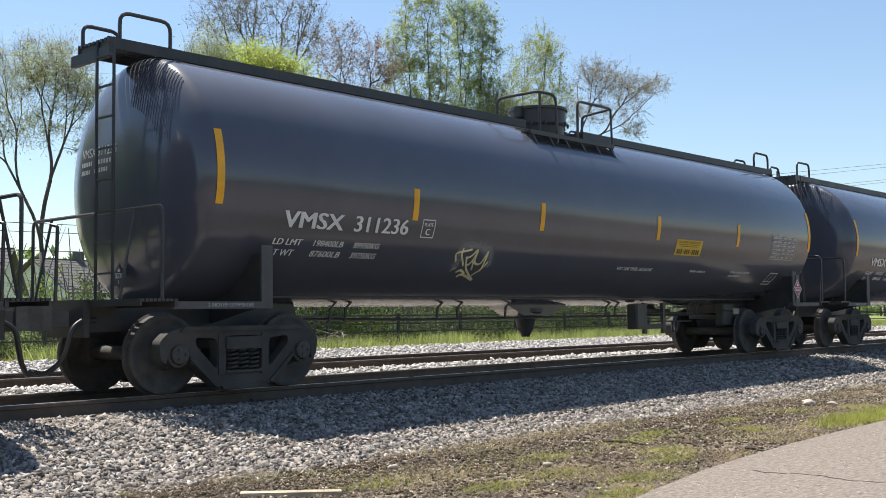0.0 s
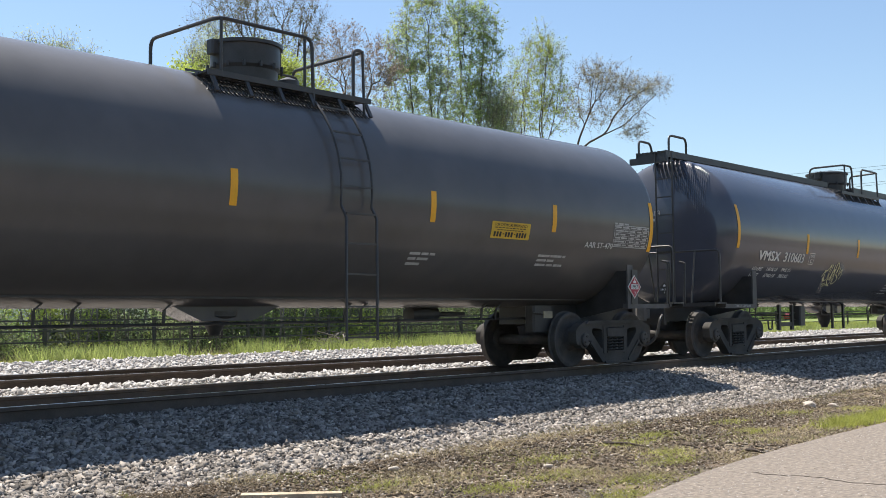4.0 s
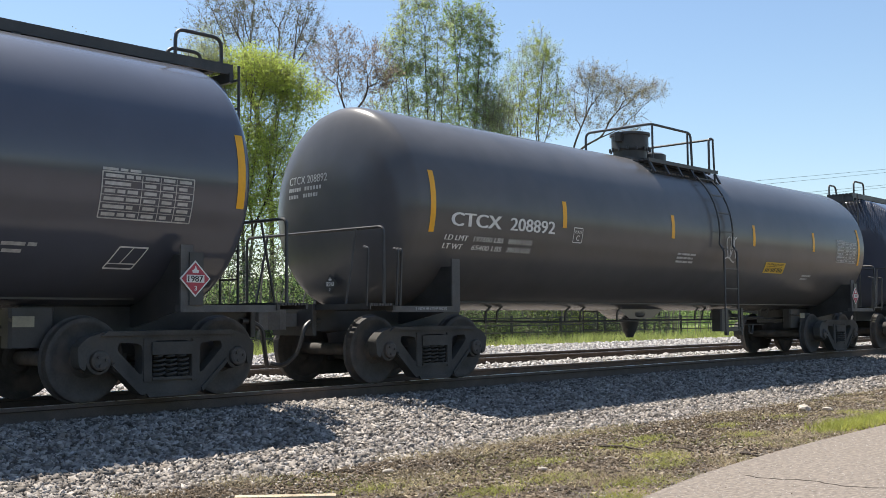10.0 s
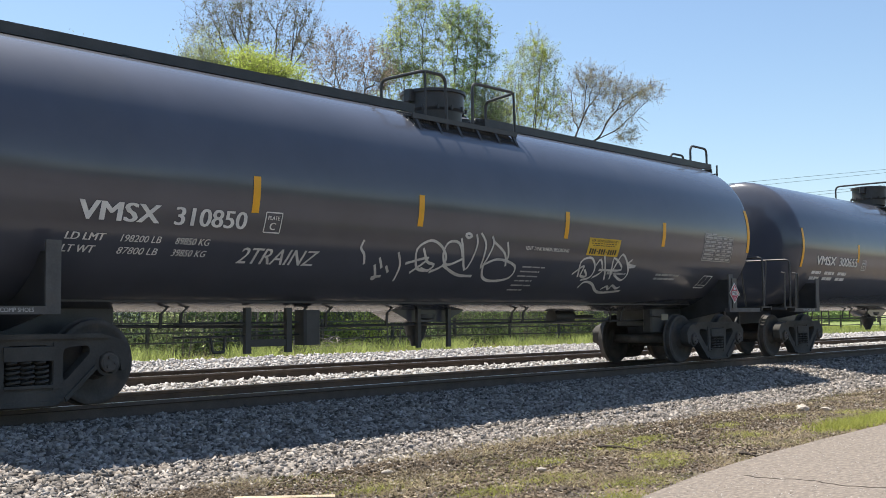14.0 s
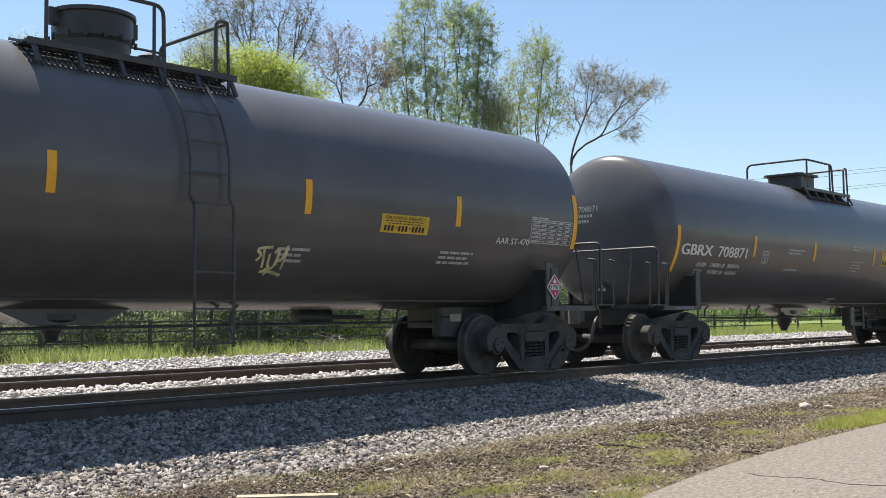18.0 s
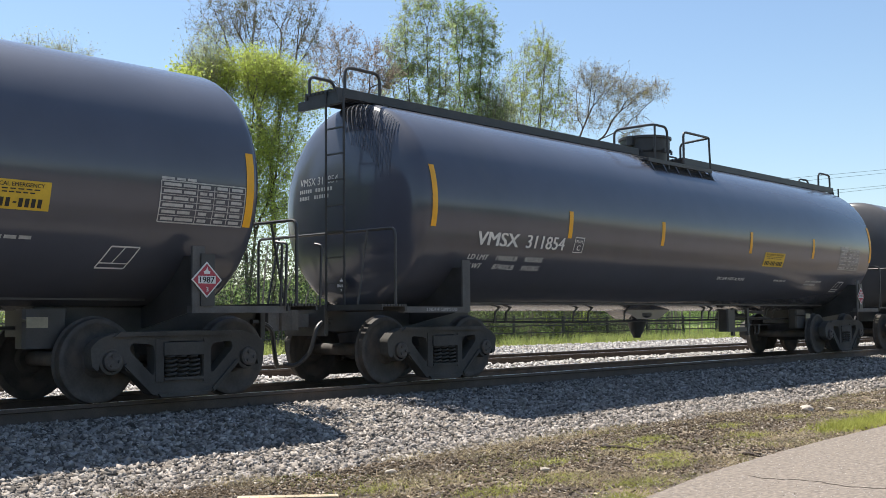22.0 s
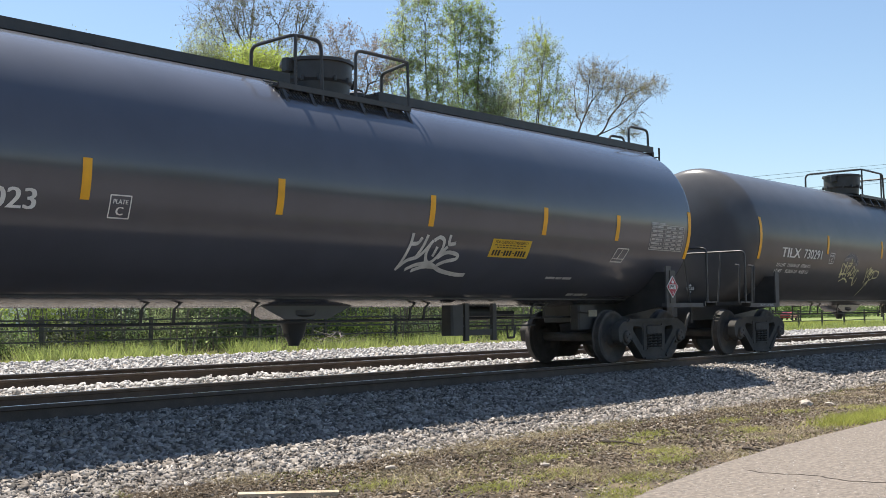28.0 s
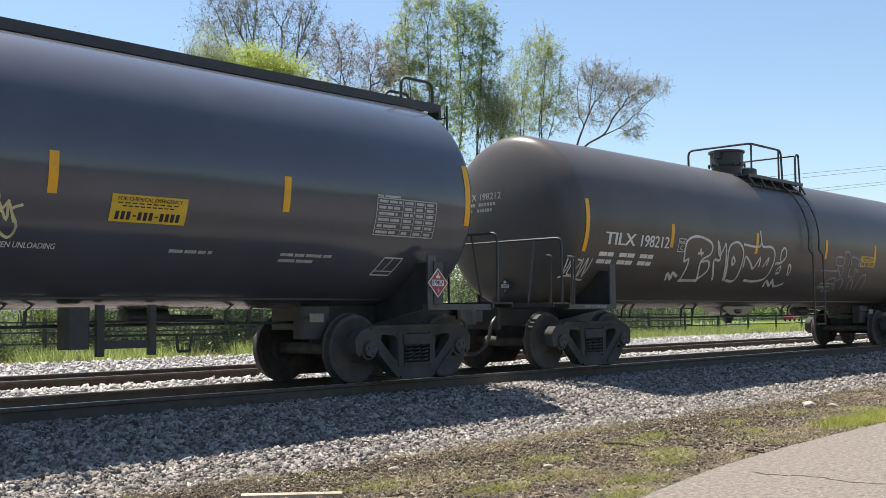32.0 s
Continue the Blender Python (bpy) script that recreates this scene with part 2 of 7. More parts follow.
# ---- mesh tools ----
class Geo:
    """Collects vertices and faces of one part."""

    def __init__(self):
        self.v, self.f = [], []

    def add(self, verts, faces):
        k = len(self.v)
        self.v.extend(tuple(p) for p in verts)
        self.f.extend(tuple(i + k for i in q) for q in faces)
        return self

    def box(self, x0, x1, y0, y1, z0, z1, c=0.0):
        """A box with its upright edges cut by c."""
        if c:
            ring = [(x0 + c, y0), (x1 - c, y0), (x1, y0 + c), (x1, y1 - c), (x1 - c, y1), (x0 + c, y1), (x0, y1 - c), (x0, y0 + c)]
        else:
            ring = [(x0, y0), (x1, y0), (x1, y1), (x0, y1)]
        return self.prism([(x, y, z0) for x, y in ring], (0, 0, z1 - z0))

    def prism(self, ring, way):
        """A ring of points pushed along way, closed at both ends."""
        n = len(ring)
        top = [tuple(a + b for a, b in zip(p, way)) for p in ring]
        faces = [(i, (i + 1) % n, (i + 1) % n + n, i + n) for i in range(n)]
        return self.add(list(ring) + top, faces + [tuple(range(n))[::-1], tuple(range(n, 2 * n))])

    def bar(self, a, b, w, h, up=(0, 0, 1)):
        """A square bar from a to b, w wide and h high."""
        a, b = Vector(a), Vector(b)
        d = (b - a).normalized()
        s = d.cross(Vector(up))
        s = (s if s.length > 1e-4 else d.cross(Vector((0, 1, 0)))).normalized()
        u = s.cross(d)
        ring = [a + s * (i * w / 2) + u * (j * h / 2) for i, j in ((-1, -1), (1, -1), (1, 1), (-1, 1))]
        return self.prism(ring, b - a)

    def pipe(self, pts, r, n=6, bend=0.0, taper=1.0):
        """A round pipe along points, with bent corners."""
        pts = [Vector(p) for p in pts]
        if bend:
            out = [pts[0]]
            for a, b, c in zip(pts, pts[1:], pts[2:]):
                k = min(bend, (a - b).length * 0.5, (c - b).length * 0.5)
                p, q = b + (a - b).normalized() * k, b + (c - b).normalized() * k
                out += [p * (1 - t) ** 2 + b * 2 * t * (1 - t) + q * t * t for t in (0, 0.25, 0.5, 0.75, 1)]
            pts = out + [pts[-1]]
        k, side = len(self.v), None
        for i, p in enumerate(pts):
            d = (pts[min(i + 1, len(pts) - 1)] - pts[max(i - 1, 0)]).normalized()
            if side is None:
                side = d.orthogonal().normalized()
            side = (side - d * side.dot(d)).normalized()
            up = d.cross(side)
            rr = r * (1 + (taper - 1) * i / (len(pts) - 1))
            self.v.extend(tuple(p + (side * math.cos(a) + up * math.sin(a)) * rr) for a in (2 * math.pi * j / n for j in range(n)))
        m = len(pts)
        self.f.extend((k + i * n + j, k + i * n + (j + 1) % n, k + (i + 1) * n + (j + 1) % n, k + (i + 1) * n + j) for i in range(m - 1) for j in range(n))
        self.f.append(tuple(k + j for j in range(n))[::-1])
        self.f.append(tuple(k + (m - 1) * n + j for j in range(n)))
        return self

    def lathe(self, profile, axis="x", centre=(0, 0, 0), n=32):
        """Turns (along, radius) pairs about an axis."""
        k = len(self.v)
        for s, r in profile:
            for j in range(n):
                a = 2 * math.pi * j / n
                p, q = r * math.cos(a), r * math.sin(a)
                d = {"x": (s, p, q), "y": (q, s, p), "z": (p, q, s)}[axis]
                self.v.append(tuple(c + e for c, e in zip(centre, d)))
        m = len(profile)
        self.f.extend((k + i * n + j, k + i * n + (j + 1) % n, k + (i + 1) * n + (j + 1) % n, k + (i + 1) * n + j) for i in range(m - 1) for j in range(n))
        return self

    def mesh(self, name, mat, smooth=32):
        me = bpy.data.meshes.new(name)
        me.from_pydata(self.v, [], self.f)
        bm = bmesh.new()
        bm.from_mesh(me)
        bmesh.ops.recalc_face_normals(bm, faces=bm.faces)
        bm.to_mesh(me)
        bm.free()
        if smooth:
            me.shade_smooth()
            me.set_sharp_from_angle(angle=radians(smooth))
        me.materials.append(mat)
        return me


def part(name, geo, mat, parent, label="", at=None, smooth=32):
    """Links a collected mesh as ONE object under a thing or a part."""
    ob = new(name, geo.mesh(name, mat, smooth) if isinstance(geo, Geo) else geo)
    ob.parent = parent
    if at is not None:
        ob.matrix_basis = at
    return tagged(ob, label)


def thing(name, label, category, at=None, group="", kind=""):
    ob = new(name)
    ob.empty_display_size = 0.3
    if at is not None:
        ob.matrix_basis = at
    return tagged(ob, label, category, group, kind)


def solid(name, geo, mat, label, category="", group="", kind="", at=None, smooth=32):
    ob = new(name, geo.mesh(name, mat, smooth) if isinstance(geo, Geo) else geo)
    if at is not None:
        ob.matrix_basis = at
    return tagged(ob, label, category, group, kind)


def raw_mesh(name, verts, faces, mat, smooth=False):
    """A mesh straight from arrays of equal faces."""
    me = bpy.data.meshes.new(name)
    verts, faces = np.asarray(verts, np.float32), np.asarray(faces, np.int32)
    k = faces.shape[1]
    me.vertices.add(len(verts))
    me.vertices.foreach_set("co", verts.ravel())
    me.loops.add(faces.size)
    me.loops.foreach_set("vertex_index", faces.ravel())
    me.polygons.add(len(faces))
    me.polygons.foreach_set("loop_start", np.arange(0, faces.size, k, dtype=np.int32))
    me.update(calc_edges=True)
    if smooth:
        me.shade_smooth()
    me.materials.append(mat)
    return me


# ---- ground ----
def strip(name, profile, xs, mat, label, kind="structure", wobble=0.0, seed=0):
    """A sheet with a profile of (y, z) pulled along x."""
    rng = np.random.RandomState(seed)
    verts = [(x, y, z + (rng.uniform(-wobble, wobble) if abs(y) < 40 else 0)) for x in xs for y, z in profile]
    m = len(profile)
    faces = [(i * m + j, (i + 1) * m + j, (i + 1) * m + j + 1, i * m + j + 1) for i in range(len(xs) - 1) for j in range(m - 1)]
    return solid(name, raw_mesh(name, verts, faces, mat, True), None, label, name, kind=kind)


FAR_X = (-2500, -600, -200, -80, -30) + tuple(range(-20, 81, 2)) + (100, 130, 170, 230, 320, 600, 1200, 3000)
strip("ground", ((-2500, -0.62), (-300, -0.66), (-60, -0.62), (-15, -0.62), (-9, -0.62), (-6, -0.62), (-4.6, -0.62), (-3.9, -0.64), (-3.0, -0.75), (12.0, -0.75), (13.4, -0.42), (14.5, -0.36), (17, -0.42), (22, -0.55), (40, -0.6), (90, -0.6), (400, -0.6), (3000, -0.6)),
      FAR_X, LAWN, "grassy ground that reaches to the horizon", wobble=0.012)
strip("verge", ((-2400, -0.60), (-300, -0.60), (-60, -0.515), (-15, -0.515), (-9.2, -0.515), (-7.5, -0.515), (-6.0, -0.50), (-5.0, -0.492), (-4.4, -0.488), (-3.9, -0.50), (-3.3, -0.56)), FAR_X[1:-2], EARTH,
      "strip of dry earth and worn grass beside the ballast", wobble=0.010, seed=1)


def bed_height(x, y):
    """Height of the ballast's surface."""
    pts_y = (-4.6, -3.9, -3.5, -1.75, -0.95, -0.70, 0.70, 0.95, 2.4, 3.9, 4.15, 5.55, 5.8, 6.6, 9.0, 13.2, 14.2)
    pts_z = (-0.60, -0.52, -0.47, -0.205, -0.175, -0.20, -0.20, -0.16, -0.10, -0.16, -0.20, -0.20, -0.17, -0.15, -0.15, -0.14, -0.5)
    return np.interp(y, pts_y, pts_z)


strip("ballast", [(y, float(bed_height(0, y))) for y in (-4.6, -3.9, -3.5, -2.6, -1.75, -0.95, -0.7, 0.7, 0.95, 2.4, 3.9, 4.15, 5.55, 5.8, 6.6, 9.0, 11.0, 13.2, 14.2)], FAR_X[3:-1], BALLAST,
      "bed of grey crushed stone under two railway tracks", wobble=0.008, seed=2)


def stone_field(name, label, mat, count, x0, x1, y0, y1, lo, hi, seed, fall=1.0, height=bed_height, lift=0.25):
    """Many loose crushed stones laid on a surface."""
    rng = np.random.RandomState(seed)
    chip = np.array([(i, j, k) for i in (-1, 1) for j in (-1, 1) for k in (-1, 1)]) * 0.62
    quads = ((0, 1, 3, 2), (4, 6, 7, 5), (0, 4, 5, 1), (2, 3, 7, 6), (0, 2, 6, 4), (1, 5, 7, 3))
    tri = np.array([t for q in quads for t in ((q[0], q[1], q[2]), (q[0], q[2], q[3]))])
    x = x0 + (x1 - x0) * rng.rand(count) ** fall
    y = y0 + (y1 - y0) * rng.rand(count)
    y += (rng.rand(count) < 0.5) * rng.normal(0, 0.12, count)
    size = lo + (hi - lo) * rng.rand(count) ** 1.6
    q = rng.normal(size=(count, 4)) * (1.0, 0.28, 0.28, 1.0)
    q /= np.linalg.norm(q, axis=1)[:, None]
    w, a, b, c = q.T
    rot = np.stack([1 - 2 * (b * b + c * c), 2 * (a * b - c * w), 2 * (a * c + b * w), 2 * (a * b + c * w), 1 - 2 * (a * a + c * c), 2 * (b * c - a * w),
                    2 * (a * c - b * w), 2 * (b * c + a * w), 1 - 2 * (a * a + b * b)], 1).reshape(-1, 3, 3)
    shape = chip[None] * rng.uniform(0.45, 1.45, (count, 8, 1)) * rng.uniform((0.9, 0.65, 0.30), (1.5, 1.1, 0.75), (count, 3))[:, None]
    v = np.einsum("nij,nkj->nki", rot, shape) * size[:, None, None]
    v += np.stack([x, y, height(x, y) + size * (lift + 0.5 * rng.rand(count) * lift)], 1)[:, None]
    f = tri[None] + 8 * np.arange(count)[:, None, None]
    return solid(name, raw_mesh(name, v.reshape(-1, 3), f.reshape(-1, 3), mat), None, label, "stones", kind="stuff")


# ---- track ----
def rail_geo(y, x0, x1):
    g = Geo()
    half = ((-0.070, -0.180), (0.070, -0.180), (0.070, -0.168), (0.012, -0.150), (0.010, -0.050), (0.036, -0.040), (0.037, -0.010), (0.030, -0.001),
            (-0.030, -0.001), (-0.037, -0.010), (-0.036, -0.040), (-0.010, -0.050), (-0.012, -0.150), (-0.070, -0.168))
    return g.prism([(x0, y + a, b) for a, b in half], (x1 - x0, 0, 0))


TIE_MESH = Geo().box(-0.115, 0.115, -1.3, 1.3, -0.36, -0.183, 0.012).mesh("tie", TIE, 0)
PLATE_GEO = Geo().box(-0.09, 0.09, -0.13, 0.13, -0.184, -0.176, 0.01)
for sx in (-0.06, 0.06):
    for sy in (-0.085, 0.085):
        PLATE_GEO.box(sx - 0.012, sx + 0.012, sy - 0.012, sy + 0.012, -0.178, -0.150)
PLATE_MESH = PLATE_GEO.mesh("tie_plate", RAIL_RUST, 0)
for centre, x0, x1, what in ((0.0, -40, 300, "railway track of rusty rails on timber ties under the train"), (4.80, -40, 300, "empty second railway track of rusty rails")):
    track = thing("railway_track", what, "railway track", kind="structure")
    track.location = (0, centre, 0)
    for side in (-0.752, 0.752):
        r = part("rail", rail_geo(side, x0, x1), RAIL_RUST, track, "rusty steel rail")
        part("running_surface", Geo().box(x0, x1, side - 0.026, side + 0.026, -0.002, 0.001), TREAD, r, "polished rail top")
    for i in range(105):
        tie = part("tie", TIE_MESH, None, track, at=pose(3.0 + 0.508 * i, random.uniform(-0.03, 0.03), 0, 0, 0, random.uniform(-1, 1)))
        if centre == 0.0 and i < 50:
            part("tie_plate", PLATE_MESH, None, tie, at=pose(0, -0.752, 0))
            part("tie_plate", PLATE_MESH, None, tie, at=pose(0, 0.752, 0))

# ---- tank cars ----
SIZE = {"r": 1.505, "z": 2.505}   # radius and centre height of the jacket in work
HALF = 7.74                      # the straight part's half length
END = 9.22                       # half the distance between couplings
WHEEL_R, TRUCK_X, AXLE = 0.457, 7.10, 0.889


def on_side(x, z, off=0.005):
    """A point on the near side of the jacket at height z."""
    a = math.asin(max(-1, min(1, (z - SIZE["z"]) / SIZE["r"])))
    return (x, -(SIZE["r"] + off) * math.cos(a), SIZE["z"] + (SIZE["r"] + off) * math.sin(a))


def patch(g, corners, rows=6, off=0.005):
    """A four-cornered film laid round the jacket; corners (x, z): lower left, lower right, upper right, upper left."""
    a, b, c, d = corners
    k = len(g.v)
    for i in range(rows + 1):
        t = i / rows
        for p, q in ((a, d), (b, c)):
            g.v.append(on_side(p[0] + (q[0] - p[0]) * t, p[1] + (q[1] - p[1]) * t, off))
    g.f.extend((k + 2 * i, k + 2 * i + 1, k + 2 * i + 3, k + 2 * i + 2) for i in range(rows))
    return g


def bars(g, x0, x1, z0, z1, lines, seed, fill=0.55, off=0.005, gap=0.18):
    """Lines of writing too small to read, as short plain bars."""
    rng = random.Random(seed)
    step = (z1 - z0) / lines
    for i in range(lines):
        z = z1 - (i + 0.5) * step
        x = x0
        stop = x1 - (x1 - x0) * rng.uniform(0, gap) * (i > 0)
        while x < stop - 0.03:
            w = min(rng.uniform(0.08, 0.30), stop - x)
            patch(g, ((x, z - step * fill / 2), (x + w, z - step * fill / 2), (x + w, z + step * fill / 2), (x, z + step * fill / 2)), 1, off)
            x += w + 0.025
    return g


def outline(g, corners, w, off=0.006):
    n = len(corners)
    for i in range(n):
        ribbon(g, [corners[i], corners[(i + 1) % n]], w, off)
    return g


def ribbon(g, pts, w, off=0.006):
    """A painted line of width w along (x, z) points on the jacket."""
    dense = [pts[0]]
    for a, b in zip(pts, pts[1:]):
        m = max(1, int(math.hypot(b[0] - a[0], b[1] - a[1]) / 0.07))
        dense += [(a[0] + (b[0] - a[0]) * i / m, a[1] + (b[1] - a[1]) * i / m) for i in range(1, m + 1)]
    k = len(g.v)
    for i, p in enumerate(dense):
        q, r = dense[max(i - 1, 0)], dense[min(i + 1, len(dense) - 1)]
        d = Vector((r[0] - q[0], r[1] - q[1]))
        d = d.normalized() if d.length else Vector((1, 0))
        for s in (-0.5, 0.5):
            g.v.append(on_side(p[0] - d.y * s * w, p[1] + d.x * s * w, off))
    g.f.extend((k + 2 * i, k + 2 * i + 1, k + 2 * i + 3, k + 2 * i + 2) for i in range(len(dense) - 1))
    return g


GLYPHS = {}


def flat_words(text, wide, high, shear=0.0):
    """Words centred on the origin, in the x-y plane."""
    if (text, shear) not in GLYPHS:
        cu = bpy.data.curves.new("words", "FONT")
        cu.body, cu.size, cu.shear, cu.resolution_u, cu.offset = text, 1.0, shear, 3, 0.0
        tmp = bpy.data.objects.new("words", cu)
        me = bpy.data.meshes.new_from_object(tmp)
        bpy.data.objects.remove(tmp)
        v = np.array([q.co[:2] for q in me.vertices])
        lo, hi = v.min(0), v.max(0)
        for q, (a, b) in zip(me.vertices, (v - lo) / (hi - lo) - 0.5):
            q.co = (a, b, 0)
        me.materials.clear()
        thick, bold = bmesh.new(), 0.035 if len(text) < 7 else 0.014
        for k, (dx, dz) in enumerate(((0, 0), (-bold, 0.0004), (bold, 0.0008))):
            me.transform(Matrix.Translation((dx / len(text) * 1.5, 0, dz)))
            thick.from_mesh(me)
            me.transform(Matrix.Translation((-dx / len(text) * 1.5, 0, -dz)))
        thick.to_mesh(me)
        thick.free()
        GLYPHS[text, shear] = me
    me = GLYPHS[text, shear].copy()
    me.transform(Matrix.Diagonal((wide, high, 1, 1)))
    return me


def words(name, text, box, mat, parent, shear=0.0):
    """Words laid flat on the near side of the jacket, filling the box x0, x1, z0, z1."""
    x0, x1, z0, z1 = box
    a = math.asin(((z0 + z1) / 2 - SIZE["z"]) / SIZE["r"])
    me = flat_words(text, x1 - x0, (z1 - z0) / max(0.2, math.cos(a)), shear)
    me.materials.append(mat)
    c = on_side((x0 + x1) / 2, (z0 + z1) / 2, 0.0075)
    return tagged(part(name, me, None, parent, at=Matrix.Translation(c) @ Matrix.Rotation(math.pi / 2 - a, 4, "X")), kind="stuff" if z1 - z0 < 0.1 else "")


def head_words(name, text, y0, y1, z, high, parent):
    """Words on the left head, which read from far to near."""
    me = flat_words(text, y0 - y1, high)
    for q in me.vertices:
        q.co = on_head((y0 + y1) / 2 - q.co.x, z + q.co.y)
    me.materials.append(FADED)
    return tagged(part(name, me, None, parent), kind="stuff")


def head_profile(depth=0.39, power=2.35, steps=14):
    """Half of the jacket's outline: (along, radius) from the crown of the head to the straight part."""
    out = []
    for i in range(steps + 1):
        a = math.pi / 2 * i / steps
        out.append((HALF + depth * math.cos(a) ** (2 / power), SIZE["r"] * math.sin(a) ** (2 / power)))
    return out


def tank_mesh():
    head = head_profile()
    return Geo().lathe([(-a, max(r, 0.001)) for a, r in head] + [(-4.6, SIZE["r"]), (0, SIZE["r"]), (4.6, SIZE["r"])] + [(a, max(r, 0.001)) for a, r in reversed(head)],
                       "x", (0, 0, SIZE["z"]), 80).mesh("tank", PAINT, 50)


def on_head(y, z, off=0.006, m=-1):
    """A point on the tank's end."""
    r = min(0.999, math.hypot(y, z - SIZE["z"]) / SIZE["r"])
    return (m * (HALF + 0.39 * (1 - r ** 2.35) ** (1 / 2.35) + off), y, z)


def wheelset_mesh():
    g = Geo()
    for s in (-1, 1):
        prof = [(0.16, 0.09), (0.155, 0.15), (0.075, 0.19), (0.060, 0.30), (0.085, 0.385), (0.098, 0.405), (0.098, 0.435), (0.085, 0.455), (0.000, 0.459),
                (-0.010, 0.470), (-0.022, 0.483), (-0.038, 0.478), (-0.042, 0.40), (-0.020, 0.37), (0.010, 0.29), (0.010, 0.19), (-0.035, 0.15), (-0.04, 0.09)]
        g.lathe([(s * (0.715 + a), r) for a, r in prof], "y", n=40)
        g.lathe([(s * 0.86, 0.085), (s * 1.06, 0.085), (s * 1.06, 0.105), (s * 1.115, 0.105), (s * 1.13, 0.085), (s * 1.13, 0.001)], "y", n=20)
        for k in range(3):
            a = 2 * math.pi * k / 3
            x, z = 0.055 * math.cos(a), 0.055 * math.sin(a)
            g.prism([(x + 0.018 * math.cos(b), s * 1.128, z + 0.018 * math.sin(b)) for b in (j * math.pi / 3 for j in range(6))], (0, s * 0.022, 0))
    g.pipe([(0, -0.72, 0), (0, 0.72, 0)], 0.085, 16)
    return g.mesh("wheelset", WHEEL, 35)


def tread_mesh():
    """The bright rim that runs on the rail."""
    g = Geo()
    for s in (-1, 1):
        g.lathe([(s * 0.802, 0.4585), (s * 0.76, 0.4608), (s * 0.722, 0.4622)], "y", n=40)
    return g.mesh("tread", TREAD, 40)


WHEELSET_MESH, TREAD_MESH = wheelset_mesh(), tread_mesh()


def soft_ring(ring, r=0.04):
    """A ring of corners, each cut round."""
    out = []
    for i, b in enumerate(ring):
        a, c = Vector(ring[i - 1]), Vector(ring[(i + 1) % len(ring)])
        b = Vector(b)
        k = min(r, (a - b).length * 0.4, (c - b).length * 0.4)
        p, q = b + (a - b).normalized() * k, b + (c - b).normalized() * k
        out += [tuple(p * (1 - t) ** 2 + b * 2 * t * (1 - t) + q * t * t) for t in (0, 0.5, 1)]
    return out


def side_frame_mesh(s):
    """Cast truck side frame: one casting with a spring window, two rounded three-cornered windows and open jaws over the bearings."""
    half = ((0.30, 0.055), (0.41, 0.085), (0.63, 0.30), (0.73, 0.35), (0.76, 0.53), (1.02, 0.53), (1.045, 0.35), (1.12, 0.40), (1.14, 0.60), (1.03, 0.70), (0.84, 0.755), (0.50, 0.745), (0.34, 0.77))
    outer = list(half) + [(-x, z) for x, z in reversed(half)]
    holes = [((0.37, 0.625), (0.37, 0.26), (0.68, 0.565), (0.66, 0.645)), ((-0.37, 0.625), (-0.66, 0.645), (-0.68, 0.565), (-0.37, 0.26)),
             ((-0.255, 0.225), (0.255, 0.225), (0.255, 0.655), (-0.255, 0.655))]
    bm = bmesh.new()
    edges = []
    for ring in [soft_ring(outer, 0.035)] + [soft_ring(h, 0.07) for h in holes]:
        vs = [bm.verts.new((x, s * 0.925, z)) for x, z in ring]
        edges += [bm.edges.new((a, b)) for a, b in zip(vs, vs[1:] + vs[:1])]
    bmesh.ops.triangle_fill(bm, use_beauty=True, edges=edges)
    made = bmesh.ops.extrude_face_region(bm, geom=bm.faces[:])
    bmesh.ops.translate(bm, verts=[v for v in made["geom"] if isinstance(v, bmesh.types.BMVert)], vec=(0, s * 0.155, 0))
    me = bpy.data.meshes.new("side_frame")
    bm.to_mesh(me)
    bm.free()
    g = Geo()
    g.add([v.co for v in me.vertices], [tuple(q.vertices) for q in me.polygons])
    bpy.data.meshes.remove(me)

    def rib(ring, y, d):
        g.prism([(x, y, z) for x, z in ring], (0, d, 0))
    y = s * 1.08
    rib(((-0.88, 0.715), (0.88, 0.715), (0.80, 0.765), (-0.80, 0.765)), y - s * 0.02, s * 0.05)
    rib(((-0.30, 0.045), (0.30, 0.045), (0.33, 0.085), (-0.33, 0.085)), y - s * 0.02, s * 0.05)
    for m in (-1, 1):
        rib(((m * 0.40, 0.075), (m * 0.43, 0.10), (m * 0.75, 0.40), (m * 0.72, 0.43), (m * 0.385, 0.12)), y - s * 0.01, s * 0.035)
        rib(((m * 0.26, 0.20), (m * 0.26, 0.68), (m * 0.36, 0.68), (m * 0.36, 0.22)), y - s * 0.03, s * 0.045)
        g.lathe([(s * 0.93, 0.150), (s * 1.075, 0.146), (s * 1.085, 0.118)], "y", (m * AXLE, 0, WHEEL_R), 20)
    rib(((-0.26, 0.225), (-0.26, 0.255), (0.26, 0.255), (0.26, 0.225)), s * 0.90, s * 0.21)
    return g.mesh("side_frame", CASTING, 30)


def spring_mesh():
    g = Geo()
    g.pipe([(0.062 * math.cos(a), 0.062 * math.sin(a), 0.255 + 0.235 * i / 40) for i, a in ((i, i * 0.75) for i in range(41))], 0.014, 5)
    return g.mesh("spring", CASTING, 60)


